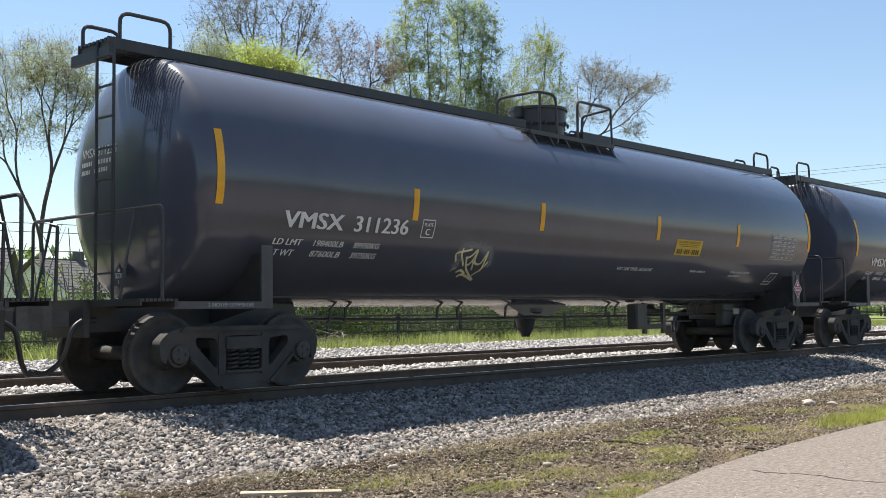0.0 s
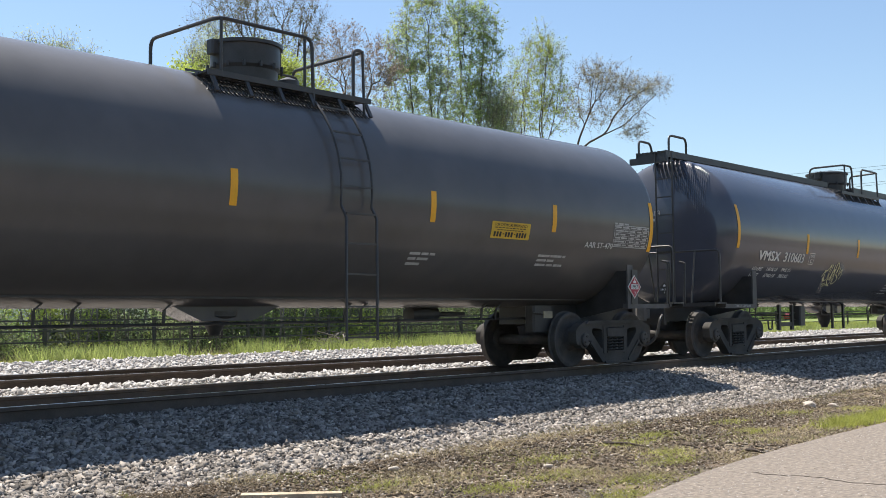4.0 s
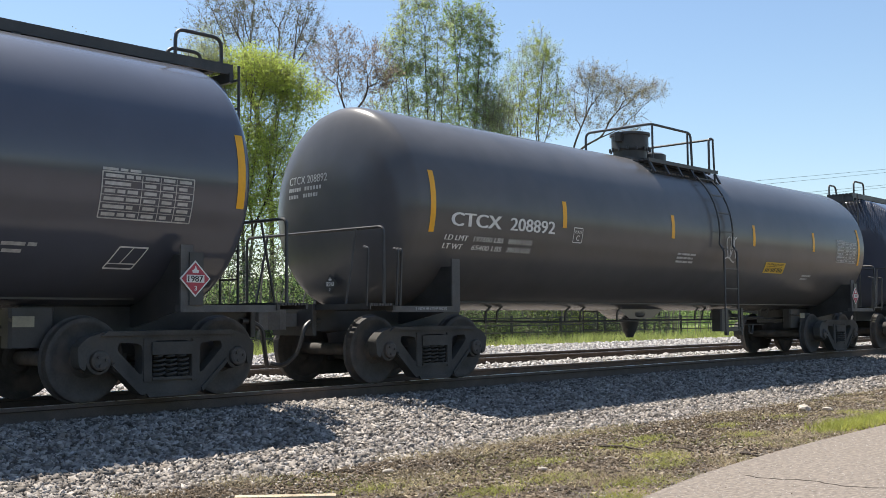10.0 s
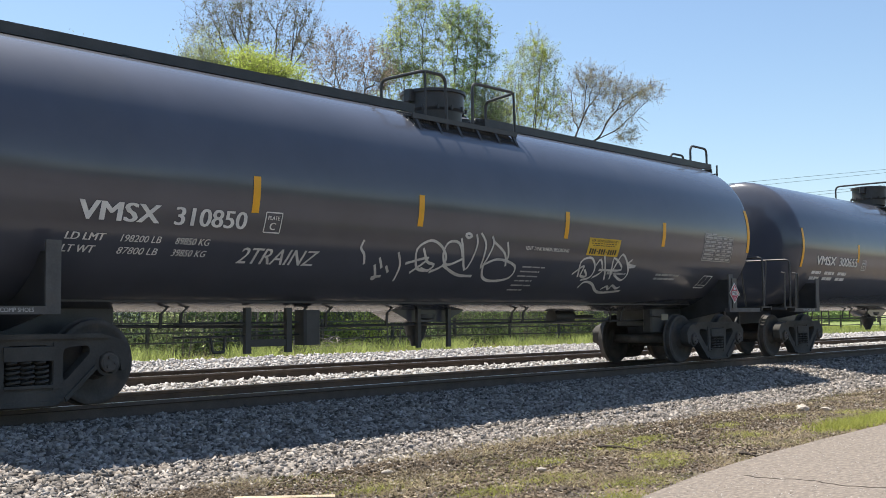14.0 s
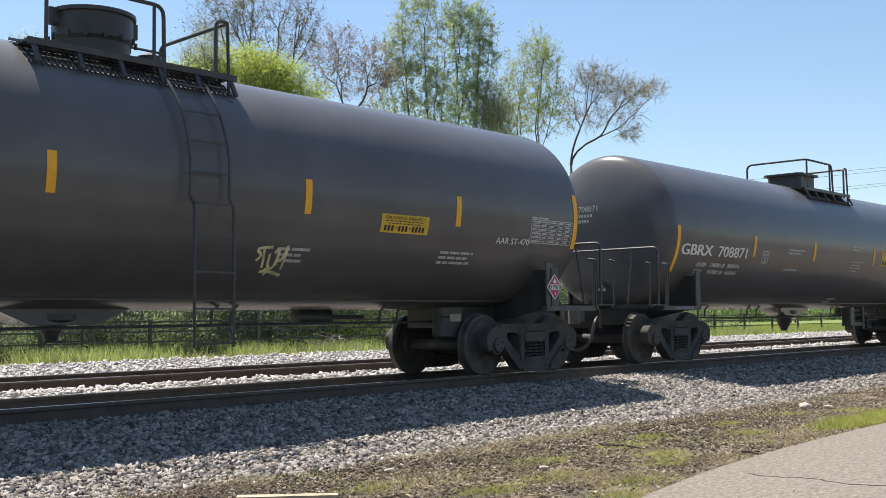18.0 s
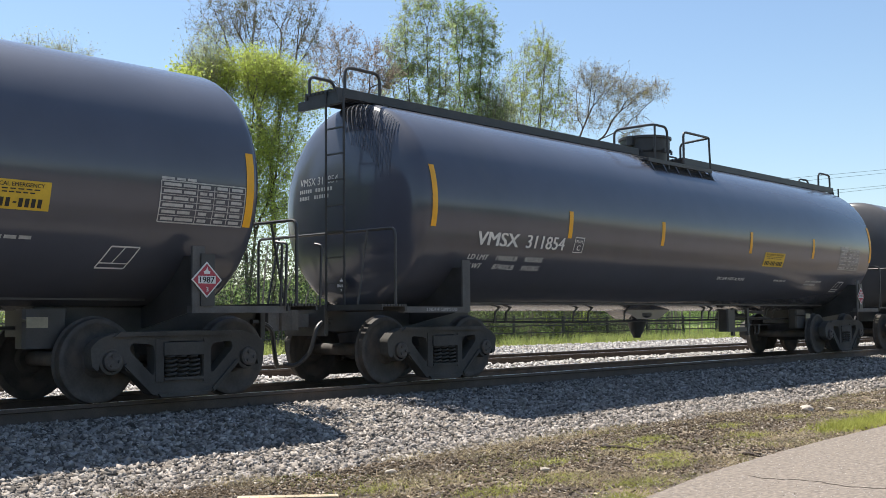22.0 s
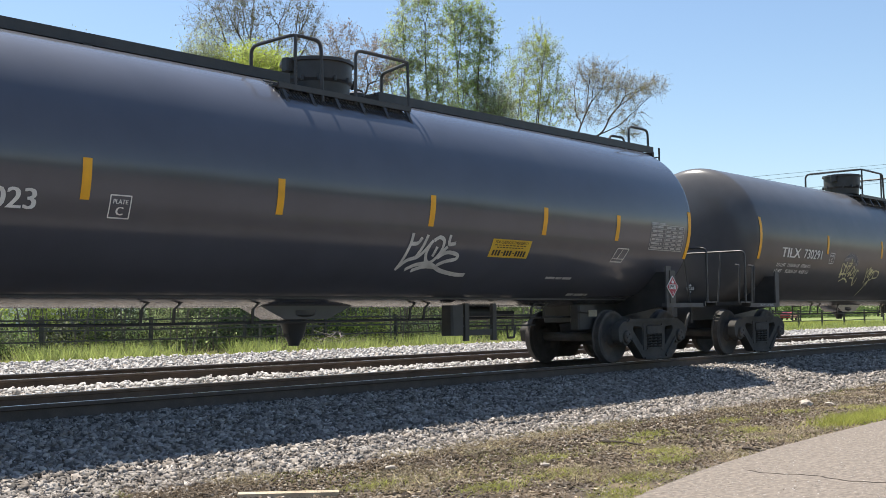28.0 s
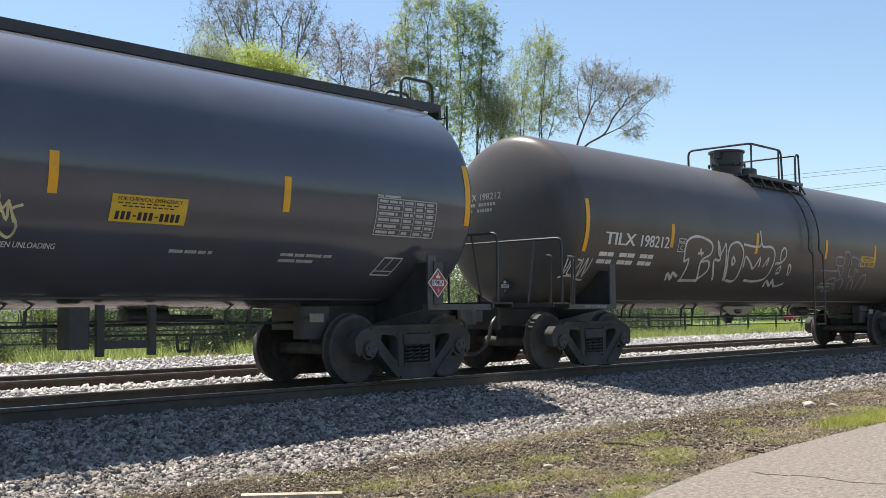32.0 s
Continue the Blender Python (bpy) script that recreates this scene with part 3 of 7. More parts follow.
def bolster_mesh():
    g = Geo()
    g.prism([(-0.27, y, z) for y, z in ((-1.12, 0.50), (1.12, 0.50), (1.12, 0.64), (0.55, 0.70), (-0.55, 0.70), (-1.12, 0.64))], (0.54, 0, 0))
    g.lathe([(0.69, 0.20), (0.78, 0.19), (0.78, 0.001)], "z", (0, 0, 0), 20)
    for m in (-1, 1):
        g.prism([(m * 0.36, y, z) for y, z in ((-0.74, 0.36), (-0.4, 0.30), (0.4, 0.30), (0.74, 0.36), (0.74, 0.44), (0, 0.46), (-0.74, 0.44))], (m * 0.07, 0, 0))
        for s in (-1, 1):
            g.box(m * 0.37, m * 0.42, s * 0.70 - 0.06, s * 0.70 + 0.06, 0.28, 0.52)
    g.pipe([(-0.36, 0.1, 0.42), (0.36, -0.1, 0.36)], 0.03, 6)
    return g.mesh("truck", CASTING, 30)


TRUCK_MESH = bolster_mesh()
SIDE_MESHES = {s: side_frame_mesh(s) for s in (-1, 1)}
SPRING_MESH = spring_mesh()
ADAPTER_MESH = Geo().box(-0.115, 0.115, -0.06, 0.06, 0.10, 0.17, 0.02).mesh("bearing_adapter", CASTING, 30)


def add_truck(car, x):
    truck = part("truck", TRUCK_MESH, None, car, "grimy cast truck bolster with brake beams", at=pose(x, 0, 0))
    for s in (-1, 1):
        part("side_frame", SIDE_MESHES[s], None, truck, "grimy cast side frame")
        for x in (-0.15, 0.0, 0.15):
            for y in (0.93, 1.06):
                part("spring", SPRING_MESH, None, truck, at=pose(x, s * y, 0))
        for m in (-1, 1):
            part("bearing_adapter", ADAPTER_MESH, None, truck, at=pose(m * AXLE, s * 1.0, WHEEL_R))
    for m in (-1, 1):
        part("wheelset", WHEELSET_MESH, None, truck, "dark steel wheels on an axle", at=pose(m * AXLE, 0, WHEEL_R))
    return truck


def hoop(g, a, b, h, r=0.022, bend=0.10):
    """An upside-down U of pipe over the two feet."""
    a, b = Vector(a), Vector(b)
    up = Vector((0, 0, h))
    return g.pipe([a, a + up, b + up, b], r, 7, bend)


def brake_wheel(car, m):
    """Hand-brake wheel and its gear box on one end."""
    y, z = 0.42, 1.78
    g = Geo().pipe([(m * 8.70, y + 0.27 * math.cos(a), z + 0.27 * math.sin(a)) for a in (i * math.pi / 12 for i in range(25))], 0.016, 6)
    wheel = part("brake_wheel", g, FITTING, car, "spoked hand-brake wheel")
    for k in range(3):
        a = k * math.pi / 3
        c, d = 0.27 * math.cos(a), 0.27 * math.sin(a)
        part("spoke", Geo().bar((m * (8.70 + 0.002 * k), y - c, z - d), (m * (8.70 + 0.002 * k), y + c, z + d), 0.024, 0.015, (1, 0, 0)), FITTING, wheel)
    part("hub", Geo().pipe([(m * 8.55, y, z), (m * 8.73, y, z)], 0.035, 8), FITTING, wheel)
    g = Geo().box(min(m * 8.46, m * 8.60), max(m * 8.46, m * 8.60), y - 0.15, y + 0.17, 1.50, 1.92, 0.03).box(min(m * 8.48, m * 8.54), max(m * 8.48, m * 8.54), y - 0.05, y + 0.05, 1.05, 1.50)
    part("brake_stand", g, FITTING, car)


def base_car(label, gear):
    """What all the tank cars share."""
    car = thing("tank_car", label, "tank car", group="tank cars of the passing train")
    tank = part("tank", tank_mesh(), None, car)
    r = SIZE["r"]
    # seam flange along the jacket's near lower edge
    for y in (-0.60, 0.60):
        z = SIZE["z"] - math.sqrt(r * r - y * y)
        part("jacket_flange", Geo().box(-6.9, 6.9, y - 0.012, y + 0.012, z - 0.016, z + 0.03), FITTING, car)
    for m in (-1, 1):
        add_truck(car, m * TRUCK_X)
        # stub sill with striker and draft gear
        g = Geo().box(min(m * 5.7, m * 8.72), max(m * 5.7, m * 8.72), -0.33, 0.33, 0.72, 1.06, 0.02)
        g.box(min(m * 8.70, m * 8.78), max(m * 8.70, m * 8.78), -0.42, 0.42, 0.66, 1.08, 0.01)
        part("stub_sill", g, FITTING, car)
        g = Geo()
        g.prism([(m * 8.55, y, z) for y, z in ((-0.10, 0.78), (0.10, 0.78), (0.10, 0.96), (-0.10, 0.96))], (m * 0.50, 0, 0))
        g.prism([(m * 9.02, y, 0.74) for y in (-0.17, 0.12)] + [(m * 9.21, 0.15, 0.74), (m * 9.18, -0.02, 0.74), (m * 9.25, -0.10, 0.74), (m * 9.14, -0.19, 0.74)], (0, 0, 0.27))
        part("coupler", g, GEAR, car, "rusty knuckle coupler")
        g = Geo().pipe([(m * 8.74, -0.36, 0.86), (m * 8.90, -0.40, 0.78), (m * 8.98, -0.36, 0.42), (m * 9.12, -0.22, 0.26), (m * 9.22, -0.10, 0.30)], 0.03, 7, 0.12)
        g.pipe([(m * 8.60, -0.36, 0.86), (m * 8.76, -0.36, 0.86)], 0.035, 7)
        part("air_hose", g, FITTING, car, "black rubber air hose")
        # body bolster: web and side plate
        for s in (-1, 1):
            part("bolster_flange", Geo().box(min(m * 6.96, m * 7.12), max(m * 6.96, m * 7.12), s * 1.435 - 0.015, s * 1.435 + 0.015, 1.04, 1.70), FRAME_GREY, car, "dusty grey bolster flange")
        part("bolster_web", Geo().prism([(m * 7.04 - 0.012, y, z) for y, z in ((-0.4, 0.80), (0.4, 0.80), (1.42, 1.0), (1.42, 1.60), (-1.42, 1.60), (-1.42, 1.0))], (0.024, 0, 0)), FITTING, car)
        # side sill from the bolster out to the end
        for s in (-1, 1):
            g = Geo().box(min(m * 6.96, m * 8.30), max(m * 6.96, m * 8.30), s * 1.40 - 0.05, s * 1.40 + 0.05, 0.965, 1.045, 0.0)
            part("side_sill", g, FRAME_GREY, car)
        # end platform
        g = Geo()
        for i in range(9):
            x = m * (8.30 + 0.05 * i)
            g.box(x - 0.018, x + 0.018, -1.48, 1.48, 1.045, 1.075)
        g.box(min(m * 8.27, m * 8.31), max(m * 8.27, m * 8.31), -1.48, 1.48, 0.985, 1.075)
        g.box(min(m * 8.71, m * 8.73), max(m * 8.71, m * 8.73), -1.48, 1.48, 1.0, 1.075)
        tagged(part("end_platform", g, FITTING, car, "black grated end platform"), kind="stuff")
        # placard holders: on the side and on the end
        at = pose(7.13, -1.475, 1.33) if m > 0 else pose(-8.12, -0.04, 1.37, 0, 0, -90) @ Matrix.Diagonal((0.72, 1, 0.72, 1))
        holder = part("placard", Geo().prism([(u * 0.20, 0.0, w * 0.20) for u, w in ((0, -1), (1, 0), (0, 1), (-1, 0))], (0, 0.006, 0)), WHITE if m > 0 else FITTING, car, "diamond hazard placard", at=at, smooth=0)
        part("placard_field", Geo().prism([(u * 0.178, -0.003, w * 0.178) for u, w in ((0, -1), (1, 0), (0, 1), (-1, 0))], (0, 0.002, 0)), RED if m > 0 else FITTING, holder, "red placard field" if m > 0 else "dark placard field", smooth=0)
        part("placard_panel", Geo().prism([(u, -0.005, w) for u, w in ((-0.115, -0.042), (0.115, -0.042), (0.115, 0.042), (-0.115, 0.042))], (0, 0.0015, 0)), WHITE, holder, "white number panel", smooth=0)
        part("placard_flame", Geo().prism([(u, -0.005, w) for u, w in ((-0.035, 0.062), (0.035, 0.062), (0.045, 0.09), (0.02, 0.10), (0.0, 0.145), (-0.015, 0.105), (-0.045, 0.09))], (0, 0.0015, 0)), WHITE, holder, "white flame sign", smooth=0)
        for text, wide, high, z in (("1987", 0.19, 0.066, 0.0), ("3", 0.03, 0.05, -0.105)):
            me = flat_words(text, wide, high)
            me.materials.append(INK if z == 0.0 else WHITE)
            part("placard_print", me, None, holder, at=pose(0, -0.0065, z, 90, 0, 0))
        if m > 0:
            part("placard_bracket", Geo().box(7.06, 7.24, -1.468, -1.455, 1.04, 1.62), FITTING, car)
    # brake pipe in short hangers, bottom outlet with its skid
    part("brake_pipe", Geo().pipe([(-6.2, -0.30, 0.84), (-3.4, -0.30, 0.80), (6.2, -0.30, 0.82)], 0.02, 6), FITTING, car)
    for x in (-5.1, -4.82, -2.95, -2.5, -1.33, 1.55, 1.85, 4.45, 4.8):
        g = Geo().bar((x, -0.34, 0.80), (x, -0.36, 0.98), 0.035, 0.02).bar((x, -0.36, 0.98), (x + 0.10, -0.40, 1.08), 0.035, 0.02)
        part("pipe_hanger", g, FITTING, car)
    foot = 0.48 if gear else 0.66
    g = Geo().lathe([(0.96, 0.30), (0.90, 0.30), (0.84, 0.20), (foot + 0.12, 0.13), (foot + 0.06, 0.09), (foot, 0.07), (foot, 0.001)], "z", (-0.36, 0, 0), 16)
    g.box(-0.50, -0.20, -0.05, 0.05, foot + 0.12, foot + 0.19)
    part("bottom_outlet", g, FITTING, car, "bottom outlet valve")
    part("outlet_skid", Geo().prism([(x, -0.24, z) for x, z in ((-1.15, 1.03), (-0.72, 0.84), (0.05, 0.84), (0.52, 1.03))], (0, 0.48, 0)), PAINT, car, "wedge-shaped skid round the outlet")
    part("brake_cylinder", Geo().lathe([(3.3, 0.001), (3.32, 0.12), (3.9, 0.12), (3.92, 0.04), (4.6, 0.03), (4.6, 0.001)], "x", (0, 0.15, 0.90), 16), FITTING, car)
    part("valve_box", Geo().box(5.45, 5.95, -0.62, -0.42, 0.60, 1.02, 0.03), FITTING, car)
    part("instruction_plate", Geo().box(5.35, 5.58, -0.90, -0.885, 0.82, 0.93), TAN_PLATE, car, "small tan instruction plate")
    part("plate_bracket", Geo().bar((5.46, -0.88, 0.87), (5.46, -0.60, 0.90), 0.04, 0.03), FITTING, car)
    if gear:
        def fx(x):
            return x if gear == "right" else -0.6 - x

        def span(a, b):
            return min(fx(a), fx(b)), max(fx(a), fx(b))
        for x in (2.66, 3.32):
            part("hanger_post", Geo().box(fx(x) - 0.045, fx(x) + 0.045, -0.50, -0.44, 0.47, 1.05), FITTING, car)
        part("hanger_bar", Geo().bar((fx(2.70), -0.47, 0.60), (fx(3.28), -0.47, 0.60), 0.04, 0.09), FITTING, car)
        part("brake_valve", Geo().box(*span(2.20, 2.48), -0.60, -0.36, 0.56, 1.02, 0.03), FITTING, car)
        part("hanger_loop", Geo().pipe([(fx(3.66), -0.47, 0.70), (fx(3.68), -0.47, 0.50), (fx(3.84), -0.47, 0.50), (fx(3.88), -0.47, 0.70)], 0.018, 6, 0.02), FITTING, car)
        for z in (0.70, 0.86):
            part("brake_rod", Geo().pipe([(fx(2.2), -0.47, z), (fx(4.4), -0.47, z - 0.01)], 0.014, 6), FITTING, car)
        if gear == "left":
            part("outlet_guard", Geo().box(-0.69, -0.62, -0.36, -0.31, 0.46, 1.04), FITTING, car)
            part("outlet_guard", Geo().box(-0.02, 0.05, -0.36, -0.31, 0.46, 1.04), FITTING, car)
    brake_wheel(car, 1)
    return car, tank


def end_rails(car, m, posts):
    g = Geo().pipe([(m * 8.44, -1.44, 1.06), (m * 8.44, -1.44, 2.08), (m * 8.44, 1.44, 2.08), (m * 8.44, 1.44, 1.06)], 0.021, 7, 0.10)
    for y in (-0.95, 0.95):
        g.pipe([(m * 8.66, y, 1.06), (m * 8.46, y * 0.98, 2.07)], 0.017, 6)
    part("end_handrail", g, FITTING, car)
    for x in posts:
        g = Geo().pipe([(m * x, -1.47, 1.04), (m * x, -1.50, 1.78), (m * (x - 0.02), -1.40, 1.80)], 0.018, 6, 0.03)
        part("grab_post", g, FITTING, car)


def housing(car, top, r=0.58, x0=0.0):
    """Pressure-plate housing on the tank's crown."""
    g = Geo().lathe([(3.95, r - 0.04), (4.10, r - 0.03), (4.14, r), (top - 0.05, r), (top - 0.045, r + 0.035), (top, r + 0.035), (top + 0.02, r - 0.05), (top + 0.03, 0.001)], "z", (x0, 0, 0), 36)
    box = part("manway_housing", g, FITTING, car, "round black valve housing")
    for s in (-1, 1):
        g = Geo().box(x0 + s * (r + 0.02) - 0.09, x0 + s * (r + 0.02) + 0.09, -0.07, 0.07, top - 0.19, top - 0.01, 0.02)
        part("latch", g, FITTING, box)
    g = Geo()
    for k in range(14):
        a = 2 * math.pi * k / 14
        g.lathe([(4.10, 0.022), (4.17, 0.022), (4.17, 0.001)], "z", (x0 + (r + 0.03) * math.cos(a), (r + 0.03) * math.sin(a), 0), 6)
    tagged(part("bolt_ring", g, FITTING, box), kind="stuff")


def platform(car, x0, x1, legs, far, legs2, far2):
    """Side steps, rails and brackets round the valve housing."""
    for s in (-1, 1):
        board = part("step_board", Geo().box(x0, x1, s * 0.985 - 0.012, s * 0.985 + 0.012, 3.73, 3.80), FITTING, car, "black grated step board")
        for k in range(4):
            y = s * (0.66 + 0.085 * k)
            part("step_slat", Geo().box(x0 + 0.01, x1 - 0.01, y - 0.03, y + 0.03, 3.76, 3.79), FITTING, board)
        for k in range(6):
            x = x0 + 0.08 + (x1 - x0 - 0.16) * k / 5
            g = Geo().bar((x, s * 0.45, 3.88), (x, s * 0.96, 3.745), 0.05, 0.03)
            g.bar((x, s * 0.96, 3.745), (x, s * 1.08, 3.53), 0.05, 0.03)
            part("step_bracket", g, FITTING, car)
    top = 4.45
    a, b = legs
    part("safety_rail", Geo().pipe([(b, -0.98, 3.53), (b, -0.95, top), (a, -0.95, top), (far[0], far[1], top), (far[0], far[1], 3.92)], 0.024, 7, 0.13), FITTING, car, "bent black pipe rail")
    part("rail_post", Geo().pipe([(a + 0.04, -0.95, 3.74), (a + 0.04, -0.95, top)], 0.021, 6), FITTING, car)
    a, b = legs2
    part("safety_rail", Geo().pipe([(a, -0.95, 3.70), (a, -0.95, top - 0.01), (b, -0.95, top - 0.01), (far2[0], far2[1], top - 0.01), (far2[0], far2[1], 3.95)], 0.024, 7, 0.11), FITTING, car, "bent black pipe rail")
    part("rail_post", Geo().pipe([(b - 0.03, -0.98, 3.50), (b - 0.03, -0.95, top - 0.01)], 0.021, 6), FITTING, car)
    # small valve dome
    g = Geo().lathe([(3.95, 0.16), (4.17, 0.16), (4.20, 0.10), (4.24, 0.001)], "z", (1.05, 0.25, 0), 14)
    part("valve_dome", g, FITTING, car)
    hoop(g := Geo(), (0.75, 0.35, 4.0), (1.3, 0.35, 4.0), 0.28, 0.016, 0.08)
    part("valve_guard", g, FITTING, car)
    # anti-slip mesh on the crown
    g = Geo()
    for k in range(42):
        x = x0 + 0.02 + (x1 - x0 - 0.1) * k / 41
        pts = [(x + 0.012 * (-1) ** i, -(SIZE["r"] + 0.012) * math.sin(a), SIZE["z"] + (SIZE["r"] + 0.012) * math.cos(a)) for i, a in enumerate(radians(24 + 2.6 * j) for j in range(9))]
        g.pipe(pts, 0.009, 3)
    tagged(part("tread_mesh", g, FITTING, car, "anti-slip mesh"), kind="stuff")


def stripes(tank, xs, low, end_low):
    for i, x in enumerate(xs):
        end = i in (0, len(xs) - 1)
        z0, z1 = (end_low, end_low + 0.85) if end else (low, low + 0.42)
        part("reflective_stripe", patch(Geo(), ((x - 0.052, z0), (x + 0.052, z0), (x + 0.052, z1), (x - 0.052, z1)), 10), STRIPE, tank, "yellow reflective stripe", smooth=60)


def notice(tank, box, seed):
    """Yellow emergency notice; its number is shown as plain bars."""
    x0, x1, z0, z1 = box
    p = part("emergency_panel", patch(Geo(), ((x0, z0), (x1, z0), (x1, z1), (x0, z1)), 4), YELLOW, tank, "yellow emergency notice", smooth=60)
    words("panel_heading", "FOR CHEMICAL EMERGENCY", (x0 + 0.07, x1 - 0.07, z1 - 0.062, z1 - 0.022), INK, tank)
    g = Geo()
    h = z1 - z0
    for k, (a, b) in enumerate(((0.08, 0.90), (0.14, 0.84))):
        z = z1 - 0.085 - 0.032 * k
        for i in range(9):
            w = (x1 - x0) * (b - a) / 9
            patch(g, tuple((x0 + (x1 - x0) * a + w * (i + u), z + v) for u, v in ((0, -0.006), (0.72, -0.006), (0.72, 0.006), (0, 0.006))), 1, 0.008)
    tagged(part("panel_print", tagged_mesh(g, INK), None, tank), kind="stuff")
    g = Geo()
    top = z0 + 0.025 + 0.30 * h
    for i in range(12):
        if i in (3, 7):
            a, b, c, d = 0.1, 0.7, z0 + 0.06, z0 + 0.075
        else:
            a, b, c, d = 0.0, 0.66, z0 + 0.025, top
        w = (x1 - x0 - 0.12) / 12
        patch(g, tuple((x0 + 0.06 + w * (i + u), v) for u, v in ((a, c), (b, c), (b + 0.06, d), (a + 0.06, d))), 1, 0.008)
    tagged(part("panel_number", tagged_mesh(g, INK), None, tank), kind="stuff")


def tagged_mesh(g, mat):
    return g.mesh("print", mat, 0)


def data_table(tank, box, seed):
    x0, x1, z0, z1 = box
    g = outline(Geo(), ((x0, z0), (x1, z0), (x1, z1 - 0.05), (x0, z1 - 0.05)), 0.014)
    for k in (0.42, 0.62, 0.8):
        ribbon(g, [(x0 + (x1 - x0) * k, z0), (x0 + (x1 - x0) * k, z1 - 0.07)], 0.009)
    for k in range(1, 6):
        z = z0 + (z1 - 0.05 - z0) * k / 6
        ribbon(g, [(x0, z), (x1, z)], 0.007)
    for k, (a, b) in enumerate(((0.03, 0.40), (0.45, 0.60), (0.65, 0.78), (0.83, 0.97))):
        bars(g, x0 + (x1 - x0) * a, x0 + (x1 - x0) * b, z0, z1 - 0.05, 6, seed + 5 + k, 0.45)
    bars(g, x0, x0 + (x1 - x0) * 0.4, z1 - 0.045, z1, 1, seed + 9, 0.6)
    tagged(part("data_table", g, FADED, tank, "white stencilled test table", smooth=0), kind="stuff")


def small_print(tank, lines, seed):
    for k, (a, b, z, n) in enumerate(lines):
        g = bars(Geo(), a, b, z - 0.034 * n, z + 0.034 * n, n, seed + 20 + k, 0.5 if n < 4 else 0.3, 0.006, 0.45)
        tagged(part("small_lettering", g, FADED, tank, "small white stencilled notice", smooth=0), kind="stuff")


def slanted_frame(tank, x, z):
    g = outline(Geo(), ((x - 0.20, z), (x + 0.14, z), (x + 0.24, z + 0.22), (x - 0.10, z + 0.22)), 0.016)
    ribbon(g, [(x - 0.03, z + 0.05), (x + 0.07, z + 0.22)], 0.012)
    ribbon(g, [(x - 0.18, z + 0.05), (x + 0.16, z + 0.05)], 0.012)
    part("placard_frame", g, WHITE, tank, "white slanted frame", smooth=0)


def plate_box(tank, x, z):
    g = outline(Geo(), ((x, z), (x + 0.24, z), (x + 0.24, z + 0.23), (x, z + 0.23)), 0.014)
    b = part("plate_box", g, WHITE, tank, smooth=0)
    words("plate_word", "PLATE", (x + 0.035, x + 0.205, z + 0.145, z + 0.19), WHITE, b)
    words("plate_letter", "C", (x + 0.08, x + 0.16, z + 0.03, z + 0.115), WHITE, b)


